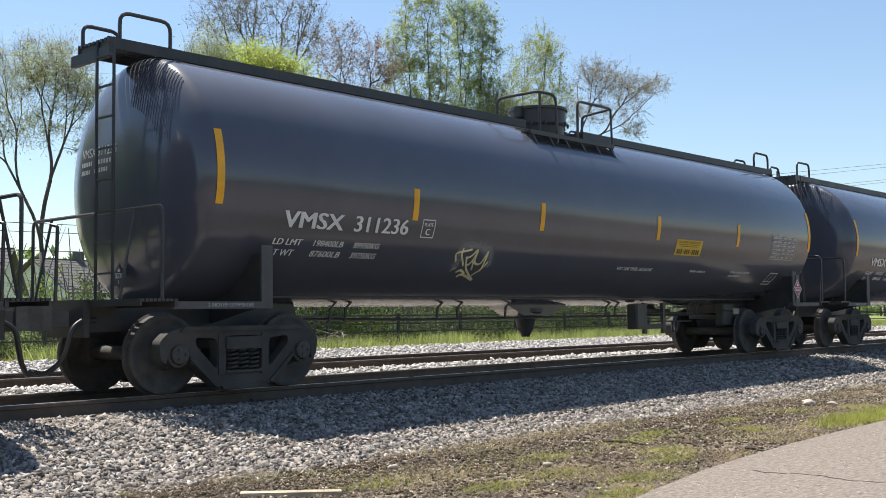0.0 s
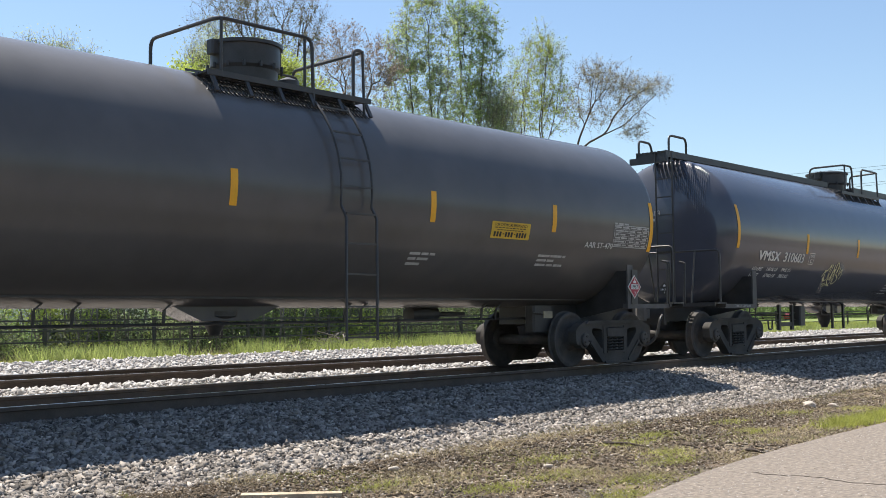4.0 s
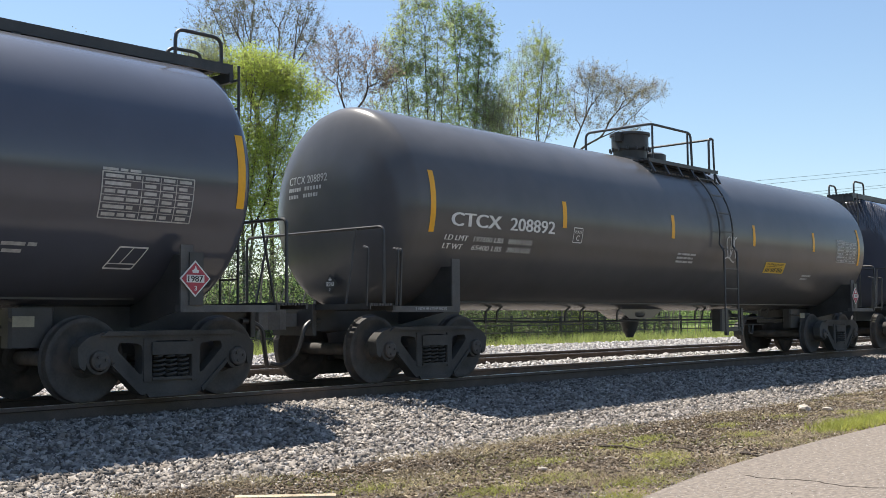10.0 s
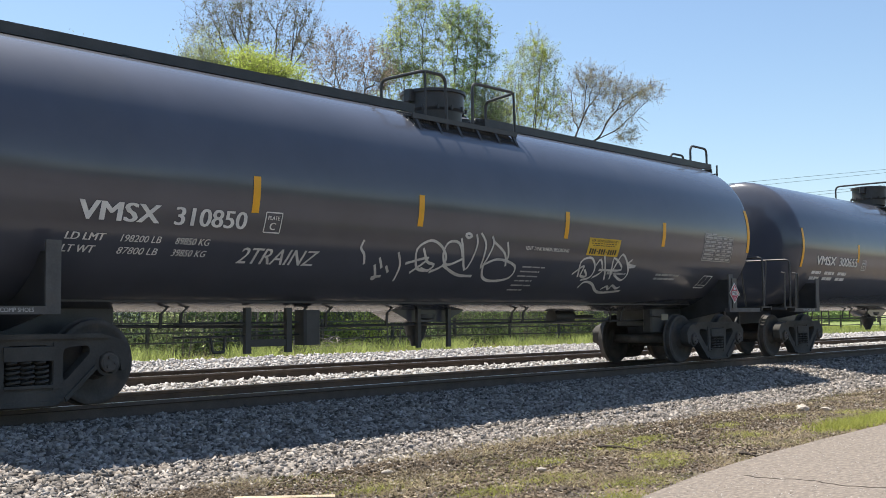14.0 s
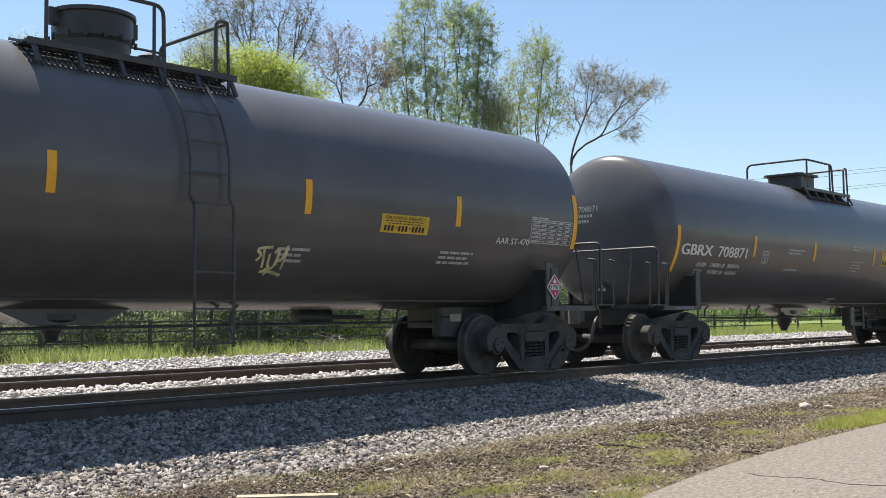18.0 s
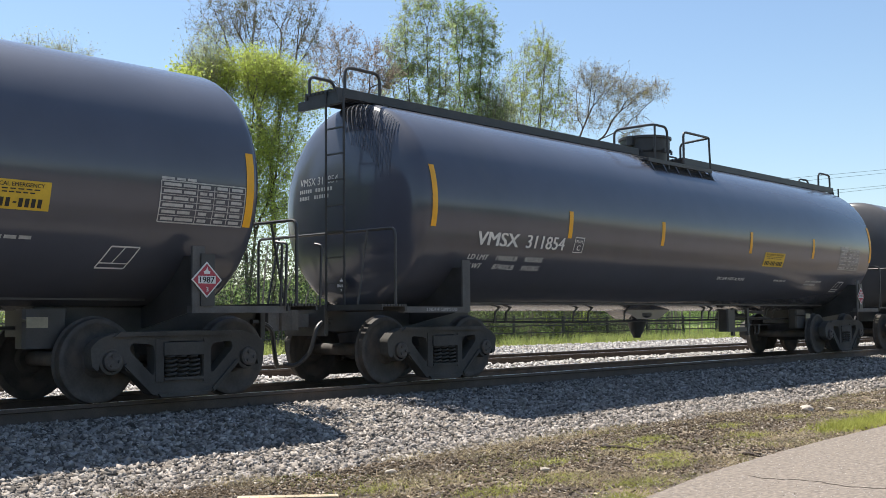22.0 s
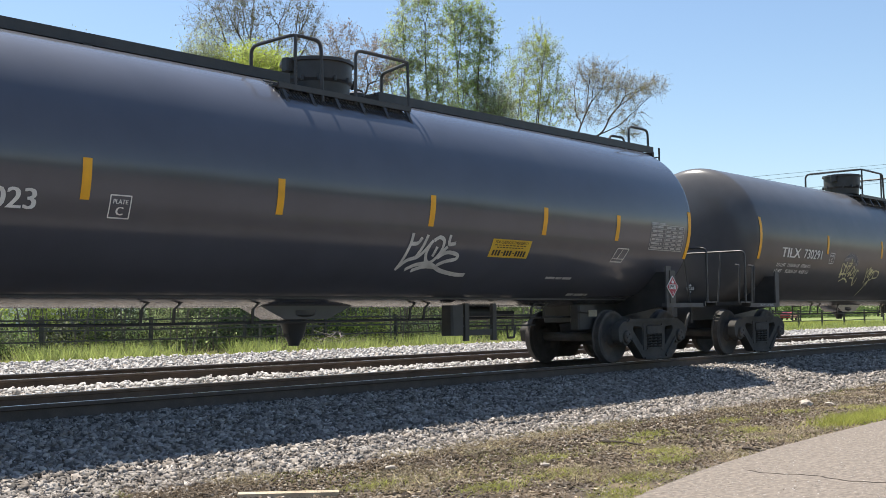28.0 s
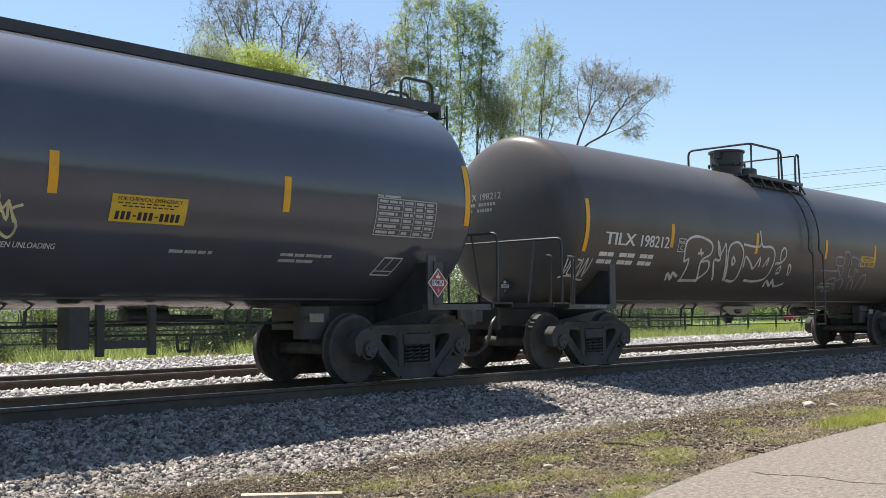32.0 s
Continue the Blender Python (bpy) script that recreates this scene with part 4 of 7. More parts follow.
def walkway_car(gear):
    """Tank car with a running board over its whole length and a ladder at each end."""
    SIZE.update(r=1.505, z=2.505)
    car, tank = base_car("black tank car with a full-length roof walkway", gear)
    for a, b in ((-8.46, -0.70), (0.95, 8.46)):
        g = Geo()
        for s in (-1, 1):
            g.box(a, b, s * 0.33 - 0.015, s * 0.33 + 0.015, 3.985, 4.115)
        for k in range(7):
            y = -0.27 + 0.09 * k
            g.box(a, b, y - 0.028, y + 0.028, 4.075, 4.108)
        for k in range(int((b - a) / 0.9) + 1):
            x = a + 0.02 + k * 0.9
            g.box(x, x + 0.04, -0.33, 0.33, 4.0, 4.075)
        part("running_board", g, FITTING, car, "black steel roof walkway")
        for k in range(4):
            x = a + (b - a) * (0.12 + 0.25 * k)
            g = Geo().box(x - 0.05, x + 0.05, -0.345, 0.345, 3.93, 4.0)
            part("board_support", g, FITTING, car)
    for m in (-1, 1):
        hoop(g := Geo(), (m * 8.30, -0.32, 4.07), (m * 7.62, -0.32, 4.07), 0.36, 0.024, 0.13)
        part("grab_hoop", g, FITTING, car)
        g = Geo().pipe([(m * 8.42, 0.30, 4.0), (m * 8.42, 0.30, 4.37), (m * 7.95, 0.32, 4.37), (m * 7.85, 0.32, 4.09)], 0.024, 7, 0.10)
        part("grab_hoop", g, FITTING, car)
        hoop(g := Geo(), (m * 5.6, 0.32, 4.07), (m * 5.1, 0.32, 4.07), 0.20, 0.02, 0.1)
        part("grab_hoop", g, FITTING, car)
        hoop(g := Geo(), (m * 1.9, 0.32, 4.07), (m * 1.45, 0.32, 4.07), 0.20, 0.02, 0.1)
        part("grab_hoop", g, FITTING, car)
        # end ladder, bent to follow the head
        g = Geo()
        for y in (-0.47, -0.10):
            g.pipe([(m * 8.46, y, 4.08), (m * 8.46, y, 2.2), (m * 8.46, y, 1.07)], 0.019, 6)
        for k in range(8):
            z = 1.38 + 0.36 * k
            g.bar((m * 8.46, -0.47, z), (m * 8.46, -0.10, z), 0.022, 0.022)
        part("end_ladder", g, FITTING, car, "black end ladder")
        part("walkway_end_plate", Geo().box(min(m * 8.40, m * 8.46), max(m * 8.40, m * 8.46), -0.36, 0.50, 3.88, 4.01), FITTING, car)
        # grille of rods over the head's shoulder
        g = Geo()
        for k in range(17):
            y = -0.95 + 0.045 * k
            pts = []
            for s, r in head_profile()[5:13]:
                if r > abs(y) + 0.05:
                    pts.append((m * (s + 0.02), y, SIZE["z"] + math.sqrt(r * r - y * y) + 0.004))
            if len(pts) > 2:
                g.pipe(pts, 0.005, 4)
        tagged(part("shoulder_grille", g, PAINT, car, "anti-slip rods on the tank shoulder"), kind="stuff")
        end_rails(car, m, ())
    housing(car, 4.43, 0.49, 0.08)
    platform(car, -1.42, 0.95, (-1.15, -0.68), (-1.14, -0.08), (-0.07, 0.96), (1.20, -0.15))
    return car


def platform_car(kind, gear):
    """Tank car with a platform at the valve housing and a side ladder."""
    SIZE.update(r=1.465, z=2.465)
    car, tank = base_car("black tank car with a railed valve platform and a side ladder", gear)
    if kind == "narrow":
        housing(car, 4.46, 0.36, -0.22)
        g = Geo().lathe([(3.88, 0.30), (4.12, 0.30), (4.15, 0.24), (4.16, 0.001)], "z", (0.55, 0, 0), 24)
        part("valve_dome", g, FITTING, car, "low round valve cover")
    elif kind == "flat":
        g = Geo().box(-0.15, 0.75, -0.42, 0.42, 3.85, 4.22, 0.08).box(-0.25, 0.85, -0.50, 0.50, 4.22, 4.27, 0.1)
        part("manway_housing", g, FITTING, car, "low boxy valve housing")
    else:
        housing(car, 4.46, 0.46, 0.12)
    platform(car, -1.17, 1.46, (-0.99, 0.46), (-0.98, 0.52), (1.18, 1.38), (1.44, 0.62))
    part("rail_post", Geo().pipe([(0.34, -0.95, 3.70), (0.34, -0.95, 4.45)], 0.021, 6), FITTING, car)
    x0 = -1.36 if kind == "drum_left" else 0.42
    for s in () if kind == "flat" else (-1, 1):
        g = Geo()
        for x in (x0, x0 + 0.52):
            pts = [(x, s * (SIZE["r"] + 0.09) * math.sin(a), SIZE["z"] + (SIZE["r"] + 0.09) * math.cos(a)) for a in (radians(38 + 7.5 * j) for j in range(11))]
            pts = [p for p in pts if p[2] > 2.2] + [(x, s * 1.63, 2.1), (x, s * 1.63, 0.58)]
            g.pipe(pts, 0.018, 6)
        for z in (3.55, 3.2, 2.85, 2.5, 2.15, 1.78, 1.40, 1.0, 0.62):
            y = s * (math.sqrt(max(0.0, (SIZE["r"] + 0.09) ** 2 - (z - SIZE["z"]) ** 2)) if z > 2.2 else 1.63)
            g.bar((x0, y, z), (x0 + 0.52, y, z), 0.022, 0.022)
        part("side_ladder", g, FITTING, car, "narrow steel side ladder")
    for m in (-1, 1):
        end_rails(car, m, (8.17, 8.24, 8.78))
    return car


def scribble(x0, x1, z0, z1, seed):
    """Strokes of a small painted tag, filling a box."""
    rng = random.Random(seed)
    w, h = x1 - x0, z1 - z0
    out = []
    n = max(3, int(w / (h * 0.42)))
    for k in range(n):
        cx = x0 + w * (k + 0.5) / n
        kind_k = rng.choice("lozsv")
        if kind_k == "o":
            pts = [(cx + w / n * 0.5 * math.cos(a), z0 + h * (0.5 + 0.42 * math.sin(a))) for a in (1 + i * math.pi / 8 for i in range(18))]
        elif kind_k == "l":
            pts = [(cx - w / n * 0.2, z1), (cx - w / n * 0.3, z0 + h * 0.2), (cx + w / n * 0.4, z0 + h * 0.1)]
        elif kind_k == "z":
            pts = [(cx - w / n * 0.4, z1 - h * 0.1), (cx + w / n * 0.4, z1 - h * 0.2), (cx - w / n * 0.4, z0 + h * 0.1), (cx + w / n * 0.5, z0 + h * 0.05)]
        elif kind_k == "v":
            pts = [(cx - w / n * 0.4, z1), (cx, z0), (cx + w / n * 0.45, z1)]
        else:
            pts = [(cx + w / n * 0.45 * math.cos(1.2 + a), z0 + h * (0.5 + 0.48 * math.cos(a * 0.55))) for a in (i * math.pi / 7 for i in range(13))]
        out.append(pts)
    out.append([(x0 + w * t, z0 - h * 0.05 + h * 0.10 * math.sin(5 * t)) for t in (i / 10 for i in range(11))])
    return out


def smooth_line(pts, steps=4):
    """A line bent softly through its points."""
    out = []
    for i in range(len(pts) - 1):
        p, q, r, s = pts[max(i - 1, 0)], pts[i], pts[i + 1], pts[min(i + 2, len(pts) - 1)]
        for k in range(steps):
            t = k / steps
            out.append(tuple(0.5 * (2 * b + (c - a) * t + (2 * a - 5 * b + 4 * c - d) * t * t + (3 * b - a - 3 * c + d) * t ** 3) for a, b, c, d in zip(p, q, r, s)))
    return out + [pts[-1]]


def graffiti(tank, kind, x0, x1, z0, z1, seed, mat=None, width=0.028):
    g = Geo()
    for s in scribble(x0, x1, z0, z1, seed):
        ribbon(g, smooth_line(s), width, 0.008)
    part("graffiti", g, mat or SPRAY, tank, "yellow spray-painted tag" if mat is SPRAY_YELLOW else "white spray-painted tag", smooth=0)


def drawn_tag(tank, design, mat, width):
    """A painted tag from its strokes, with soft overspray round some."""
    (x0, x1, z0, z1), lines, clouds = design

    def spread(line):
        return smooth_line([(x0 + (x1 - x0) * a / 100, z0 + (z1 - z0) * b / 100) for a, b in line])
    g = Geo()
    for line in lines:
        ribbon(g, spread(line), width, 0.008)
    part("graffiti", g, mat, tank, "yellow spray-painted tag" if mat is SPRAY_YELLOW else "white spray-painted tag", smooth=0)
    for line in clouds:
        g = Geo()
        for w, off in ((0.05, 0.0066), (0.11, 0.0058), (0.19, 0.005)):
            ribbon(g, spread(line), w, off)
        part("overspray", g, MIST, tank, "soft white overspray", smooth=0)


# strokes of the painted tags: box on the jacket, lines in hundredths of the box, soft overspray lines
TAG_A = ((-3.56, -2.76, 1.38, 1.86), (((14, 90), (15, 71), (33, 40)), ((8, 50), (0, 73), (19, 81), (38, 87)), ((30, 67), (43, 35), (65, 13), (82, 0)), ((33, 62), (43, 69), (53, 87), (53, 73), (48, 48), (40, 42)), ((49, 54), (54, 52), (61, 29)), ((55, 85), (58, 52), (76, 48), (84, 85), (86, 25)), ((95, 54), (86, 33), (71, 13)), ((23, 21), (34, 27), (49, 17)), ((33, 8), (44, 15), (81, 0)),), (((16, 29), (8, 65), (24, 100), (64, 100), (95, 67), (100, 38)),))
TAG_E_LOOPS = ((-1.70, -0.44, 1.41, 1.91), (((4, 46), (19, 54), (14, 78), (4, 80), (0, 58), (7, 32), (18, 22), (22, 40), (21, 58)), ((20, 92), (23, 64), (37, 30)), ((33, 58), (48, 54), (44, 88), (37, 100), (30, 82), (36, 42), (48, 30), (52, 52), (47, 88)), ((47, 88), (60, 40), (63, 98), (70, 40), (80, 100), (84, 34)), ((41, 26), (63, 20), (100, 0)), ((40, 12), (55, 14)), ((56, 0), (58, 6), (78, 8)),), ())
TAG_E_KNOT = ((-0.48, 0.57, 1.37, 2.04), (((21, 22), (10, 64), (11, 84), (19, 75), (16, 46)), ((11, 61), (33, 27), (29, 66), (44, 28), (49, 51), (38, 70)), ((44, 28), (60, 28), (59, 55), (40, 87), (46, 100), (55, 99), (47, 93), (40, 96)), ((62, 85), (82, 84), (68, 79), (68, 55), (86, 67), (96, 51), (79, 36), (70, 33), (71, 49), (100, 48)), ((34, 6), (70, 22), (43, 0), (81, 6), (91, 27)), ((86, 54), (98, 30)), ((0, 40), (13, 39)),), (((4, 61), (0, 90), (17, 97), (29, 79)),))
TAG_E_BLOCK = ((-5.07, -4.14, 1.6, 2.0), (((13, 90), (0, 85), (0, 68), (11, 48), (13, 25), (3, 17)), ((14, 70), (20, 20)), ((16, 48), (25, 72)), ((29, 15), (27, 80), (45, 20)), ((26, 40), (40, 45)), ((47, 77), (40, 63), (46, 30), (56, 30)), ((61, 82), (52, 77), (59, 30), (56, 15), (72, 0), (69, 30)), ((24, 5), (34, 7)), ((71, 55), (66, 100), (76, 60), (76, 95), (86, 55), (84, 100), (91, 58), (100, 65)),), ())
TAG_E_SMALL = ((-3.34, -2.59, 1.51, 1.77), (((17, 8), (0, 81), (5, 100), (24, 77), (33, 35), (15, 15), (5, 0)), ((41, 31), (45, 92), (60, 92), (67, 50), (52, 4), (45, 58)), ((68, 77), (76, 85)), ((75, 58), (83, 65)), ((73, 35), (100, 35), (100, 15)),), ())
TAG_E_SPIKES = ((2.64, 3.46, 1.71, 2.36), (((10, 100), (20, 65)), ((33, 94), (44, 62), (62, 98), (71, 58)), ((5, 68), (21, 26)), ((23, 66), (41, 37), (41, 57), (66, 32), (66, 63), (88, 28), (88, 54)), ((0, 45), (17, 18), (44, 25)), ((52, 0), (56, 17), (78, 5)), ((94, 6), (78, 35), (100, 26)),), ())
TAG_H_LOOPS = ((-3.46, -1.30, 1.49, 2.01), (((16, 71), (8, 44), (0, 63), (3, 81), (16, 71), (30, 46), (31, 73), (21, 92), (21, 65), (28, 54)), ((35, 94), (26, 67), (40, 46), (44, 96), (43, 54), (55, 44), (52, 77)), ((63, 100), (50, 75), (64, 87), (56, 50), (67, 35), (78, 69), (79, 98), (69, 90), (68, 40), (93, 50)), ((81, 67), (89, 44), (100, 37)), ((14, 29), (19, 19), (25, 40), (26, 15), (19, 6)), ((26, 21), (35, 40), (33, 15), (45, 17)), ((40, 35), (51, 29), (50, 17), (66, 19), (64, 38), (72, 6)), ((20, 6), (40, 6), (62, 0)),), ())
TAG_H_CLOUD = ((-3.64, -1.14, 1.35, 2.18), (((97, 16), (100, 35), (96, 55), (80, 77), (70, 93)), ((72, 4), (81, 10), (91, 6)),), (((2, 51), (0, 66), (10, 81), (24, 87), (36, 100), (56, 98), (70, 94), (81, 78), (95, 59)), ((0, 55), (10, 22), (26, 12), (48, 2), (65, 0)),))
TAG_I_SMALL = ((-2.77, -1.89, 1.41, 1.91), (((2, 100), (0, 80), (11, 64), (19, 40)), ((41, 40), (57, 6), (49, 8), (67, 12)), ((45, 58), (59, 32)), ((66, 38), (77, 22)), ((80, 74), (95, 40), (100, 0)),), ())
TAG_I_LOOPS_1 = (((0, 29), (17, 42), (7, 11)), ((10, 61), (17, 35), (24, 29), (21, 17), (14, 21)), ((22, 17), (11, 21), (5, 58), (14, 77), (24, 68), (32, 44), (31, 26), (23, 14)), ((46, 48), (39, 76), (30, 76), (28, 53), (35, 30), (47, 44)), ((40, 86), (53, 21), (56, 70), (53, 97)),)
TAG_I_LOOPS_2 = (((57, 100), (64, 76), (67, 27), (71, 76), (68, 95)), ((70, 85), (84, 61), (90, 33)), ((84, 85), (89, 52), (86, 45)), ((68, 33), (80, 47), (99, 35), (100, 8), (84, 0), (73, 9), (68, 33)), ((31, 30), (48, 11), (63, 9)), ((43, 94), (46, 97), (49, 92), (46, 88), (43, 94)),)
TAG_I_LOOPS = ((-1.85, 0.52, 1.45, 2.11), TAG_I_LOOPS_1 + TAG_I_LOOPS_2, ())
TAG_I_CURL = ((2.07, 3.83, 1.32, 1.95), (((0, 43), (12, 65), (14, 41), (24, 40), (16, 56)), ((11, 37), (5, 75), (19, 86), (31, 62), (31, 38), (19, 30)), ((31, 67), (35, 83), (45, 54), (35, 37)), ((39, 94), (57, 32)), ((39, 57), (77, 60), (56, 89), (65, 35)), ((62, 54), (69, 100), (90, 57), (87, 33), (69, 46)), ((88, 67), (99, 70), (84, 76), (89, 87)), ((24, 10), (27, 25), (41, 22), (64, 0), (100, 5)), ((64, 8), (70, 16), (77, 8), (78, 19), (89, 11), (93, 16)),), ())
TAG_S_LEFT_1 = (((15, 89), (22, 49)), ((18, 73), (4, 61), (0, 49), (13, 43), (32, 39), (34, 22), (32, 1), (18, 1), (4, 13), (3, 33), (15, 43)), ((17, 83), (26, 95), (37, 100), (52, 94), (55, 83), (40, 76), (34, 59)), ((19, 40), (24, 18), (36, 4)), ((24, 17), (14, 7)),)
TAG_S_LEFT_2 = (((38, 29), (52, 35), (72, 40), (73, 54), (57, 76)), ((37, 27), (38, 8), (52, 0), (66, 5), (76, 16), (71, 28), (53, 33)), ((56, 83), (68, 95), (84, 100), (100, 90)), ((62, 57), (64, 75), (75, 83), (89, 67)), ((70, 60), (78, 31), (90, 28), (87, 65)),)
TAG_S_LEFT = ((-1.97, -0.83, 1.37, 2.2), TAG_S_LEFT_1 + TAG_S_LEFT_2, ())
TAG_S_RIGHT = ((-1.14, 0.27, 1.37, 2.21), (((0, 14), (11, 1), (20, 8), (19, 37)), ((19, 19), (30, 0), (38, 8), (40, 32), (32, 56)), ((22, 76), (28, 92), (39, 100), (53, 89), (55, 76)), ((35, 83), (39, 62), (45, 62), (46, 85)), ((23, 52), (30, 56), (48, 51), (56, 33), (55, 18), (52, 4)), ((51, 7), (65, 1), (71, 15), (77, 32), (70, 56)), ((50, 57), (58, 68), (57, 89), (69, 99), (81, 89), (88, 74), (73, 70), (65, 56)), ((72, 7), (80, 5), (92, 17), (100, 36), (98, 58)), ((66, 26), (87, 32)),), ())
TAG_S_END = ((0.12, 0.80, 1.4, 2.24), (((1, 70), (0, 92), (25, 100), (51, 89), (72, 68), (31, 68), (9, 51)), ((71, 70), (97, 57), (99, 35)), ((0, 37), (31, 48), (65, 48)), ((26, 19), (43, 31), (91, 31), (100, 14), (68, 0), (24, 0), (6, 13)),), ())
TAG_S_SMALL = ((0.89, 1.29, 1.69, 2.1), (((0, 22), (18, 49), (8, 88), (35, 100), (40, 56), (65, 85)), ((0, 24), (33, 24), (78, 0), (93, 27), (73, 63), (100, 76)), ((40, 78), (65, 39), (63, 80), (85, 34)),), ())
TAG_T_LEFT = ((-4.89, -2.24, 1.49, 2.3), (((22, 1), (20, 47), (14, 44), (12, 86), (26, 100), (46, 88), (48, 63), (37, 44), (45, 2)), ((20, 1), (46, 2)), ((45, 6), (52, 25), (48, 46), (37, 43)), ((67, 4), (55, 48), (64, 52), (55, 95), (61, 60), (67, 90)), ((83, 4), (74, 44), (67, 90)), ((85, 4), (75, 53), (74, 84), (85, 95), (95, 78), (99, 42), (100, 5), (87, 5)), ((82, 49), (82, 60), (87, 49), (85, 41), (82, 49)), ((30, 62), (38, 64)), ((32, 73), (36, 56)), ((3, 0), (0, 16), (9, 2), (6, 17), (15, 9)),), ())
TAG_T_RIGHT = ((-2.38, 0.04, 1.42, 2.53), (((0, 73), (29, 72), (28, 100), (33, 73), (50, 72), (59, 58), (59, 19), (43, 10), (22, 11)), ((9, 33), (7, 52), (19, 41), (27, 32), (33, 52), (36, 35)), ((43, 35), (49, 53), (49, 38)), ((72, 48), (70, 65), (76, 73), (81, 59), (75, 46), (64, 43)), ((71, 30), (76, 39), (78, 27), (72, 26)), ((96, 23), (91, 43), (98, 35), (98, 22)), ((66, 0), (63, 12), (77, 2), (73, 14), (86, 2), (100, 8)),), ())
TAG_T_THROW = ((1.51, 4.48, 1.37, 2.24), (((24, 67), (22, 86), (37, 85), (37, 66), (24, 67)), ((39, 72), (37, 100), (46, 99), (48, 66)), ((54, 67), (51, 89), (65, 85), (68, 66)), ((71, 68), (67, 89), (76, 69)), ((76, 82), (87, 90), (90, 70), (80, 69)), ((29, 62), (42, 38), (40, 63)), ((53, 61), (57, 39), (65, 39)), ((68, 40), (63, 60), (72, 51)), ((26, 0), (22, 26), (34, 32), (40, 3), (26, 0)), ((47, 3), (38, 23), (48, 33), (58, 3)), ((71, 5), (63, 26), (69, 30), (80, 5)), ((86, 2), (82, 36), (91, 44), (100, 0)), ((0, 51), (32, 52)),), ())
TAG_R_ARCH = ((-3.41, -2.21, 1.48, 2.15), (((9, 25), (0, 72), (18, 64), (19, 79)), ((13, 25), (5, 52)), ((23, 30), (18, 57), (24, 64)), ((2, 37), (37, 39)), ((37, 28), (28, 64), (40, 67), (40, 91)), ((31, 75), (48, 76)), ((34, 46), (42, 69), (47, 66)), ((39, 39), (47, 45), (49, 30), (56, 64), (65, 54), (61, 34), (52, 43)), ((63, 37), (73, 58), (72, 40), (83, 22), (80, 52), (90, 49)), ((18, 13), (27, 19), (37, 25)), ((27, 24), (44, 21), (62, 10)), ((61, 25), (77, 25), (100, 0), (98, 28)),), (((6, 78), (18, 94), (36, 100), (57, 91), (73, 69)),))
TAG_R_ARROW = ((-1.87, -1.03, 1.26, 1.91), (((0, 98), (26, 45)), ((8, 80), (29, 100), (24, 74), (35, 66), (36, 97), (30, 78), (45, 94), (39, 74)), ((49, 83), (60, 89), (46, 60), (68, 60), (64, 88), (81, 89), (98, 85), (100, 66), (71, 63)), ((57, 0), (50, 22), (49, 52)), ((37, 40), (49, 52), (57, 35)),), ())
TAG_Q_SCRIPT = ((0.47, 1.93, 1.46, 1.99), (((0, 6), (3, 36), (5, 72), (5, 98)), ((5, 72), (14, 74), (18, 89)), ((25, 96), (22, 64), (18, 38), (25, 51), (34, 83)), ((32, 77), (30, 49), (36, 28), (43, 32), (49, 55), (49, 83), (42, 92), (35, 83)), ((42, 68), (40, 43)), ((56, 100), (57, 77), (66, 79)), ((56, 70), (48, 43)), ((48, 40), (58, 55), (73, 51), (75, 40), (61, 32), (51, 21)), ((1, 11), (8, 30), (18, 38)), ((12, 8), (23, 21), (40, 25), (60, 9), (85, 0), (100, 0)), ((21, 6), (35, 17), (52, 17)),), ())
TAG_F_OVAL = ((-1.79, -1.05, 1.41, 2.0), (((5, 39), (14, 53), (0, 68), (42, 75)), ((18, 68), (32, 22)), ((39, 58), (47, 27), (65, 25), (62, 71), (53, 59)), ((64, 71), (70, 29)), ((62, 75), (69, 44), (82, 49), (86, 80), (91, 19)), ((31, 12), (53, 14), (100, 5)), ((41, 19), (53, 14), (47, 5)),), (((14, 76), (23, 93), (46, 100), (74, 92), (95, 61), (96, 29)), ((7, 37), (26, 10), (46, 0)),))
TAG_D_OVAL_1 = (((0, 51), (5, 73), (12, 49), (25, 35)), ((5, 70), (17, 75), (25, 94), (26, 68), (31, 44), (20, 37), (9, 46)), ((34, 94), (33, 54), (44, 43), (43, 73), (51, 38), (54, 70), (45, 67)), ((44, 94), (45, 76), (56, 78)), ((58, 27), (60, 52), (53, 70), (54, 100), (63, 95), (67, 68)),)
TAG_D_OVAL_2 = (((66, 92), (65, 63), (83, 48), (79, 30), (68, 30), (64, 49)), ((69, 86), (76, 79), (81, 56), (87, 78), (94, 59), (95, 44)), ((35, 40), (51, 27), (66, 21)), ((27, 25), (38, 29)), ((36, 17), (43, 24), (64, 21)),)
TAG_D_OVAL = ((-3.38, -2.32, 1.35, 1.98), TAG_D_OVAL_1 + TAG_D_OVAL_2, (((14, 63), (20, 33), (38, 8), (58, 0)), ((63, 95), (89, 79), (100, 56)),))


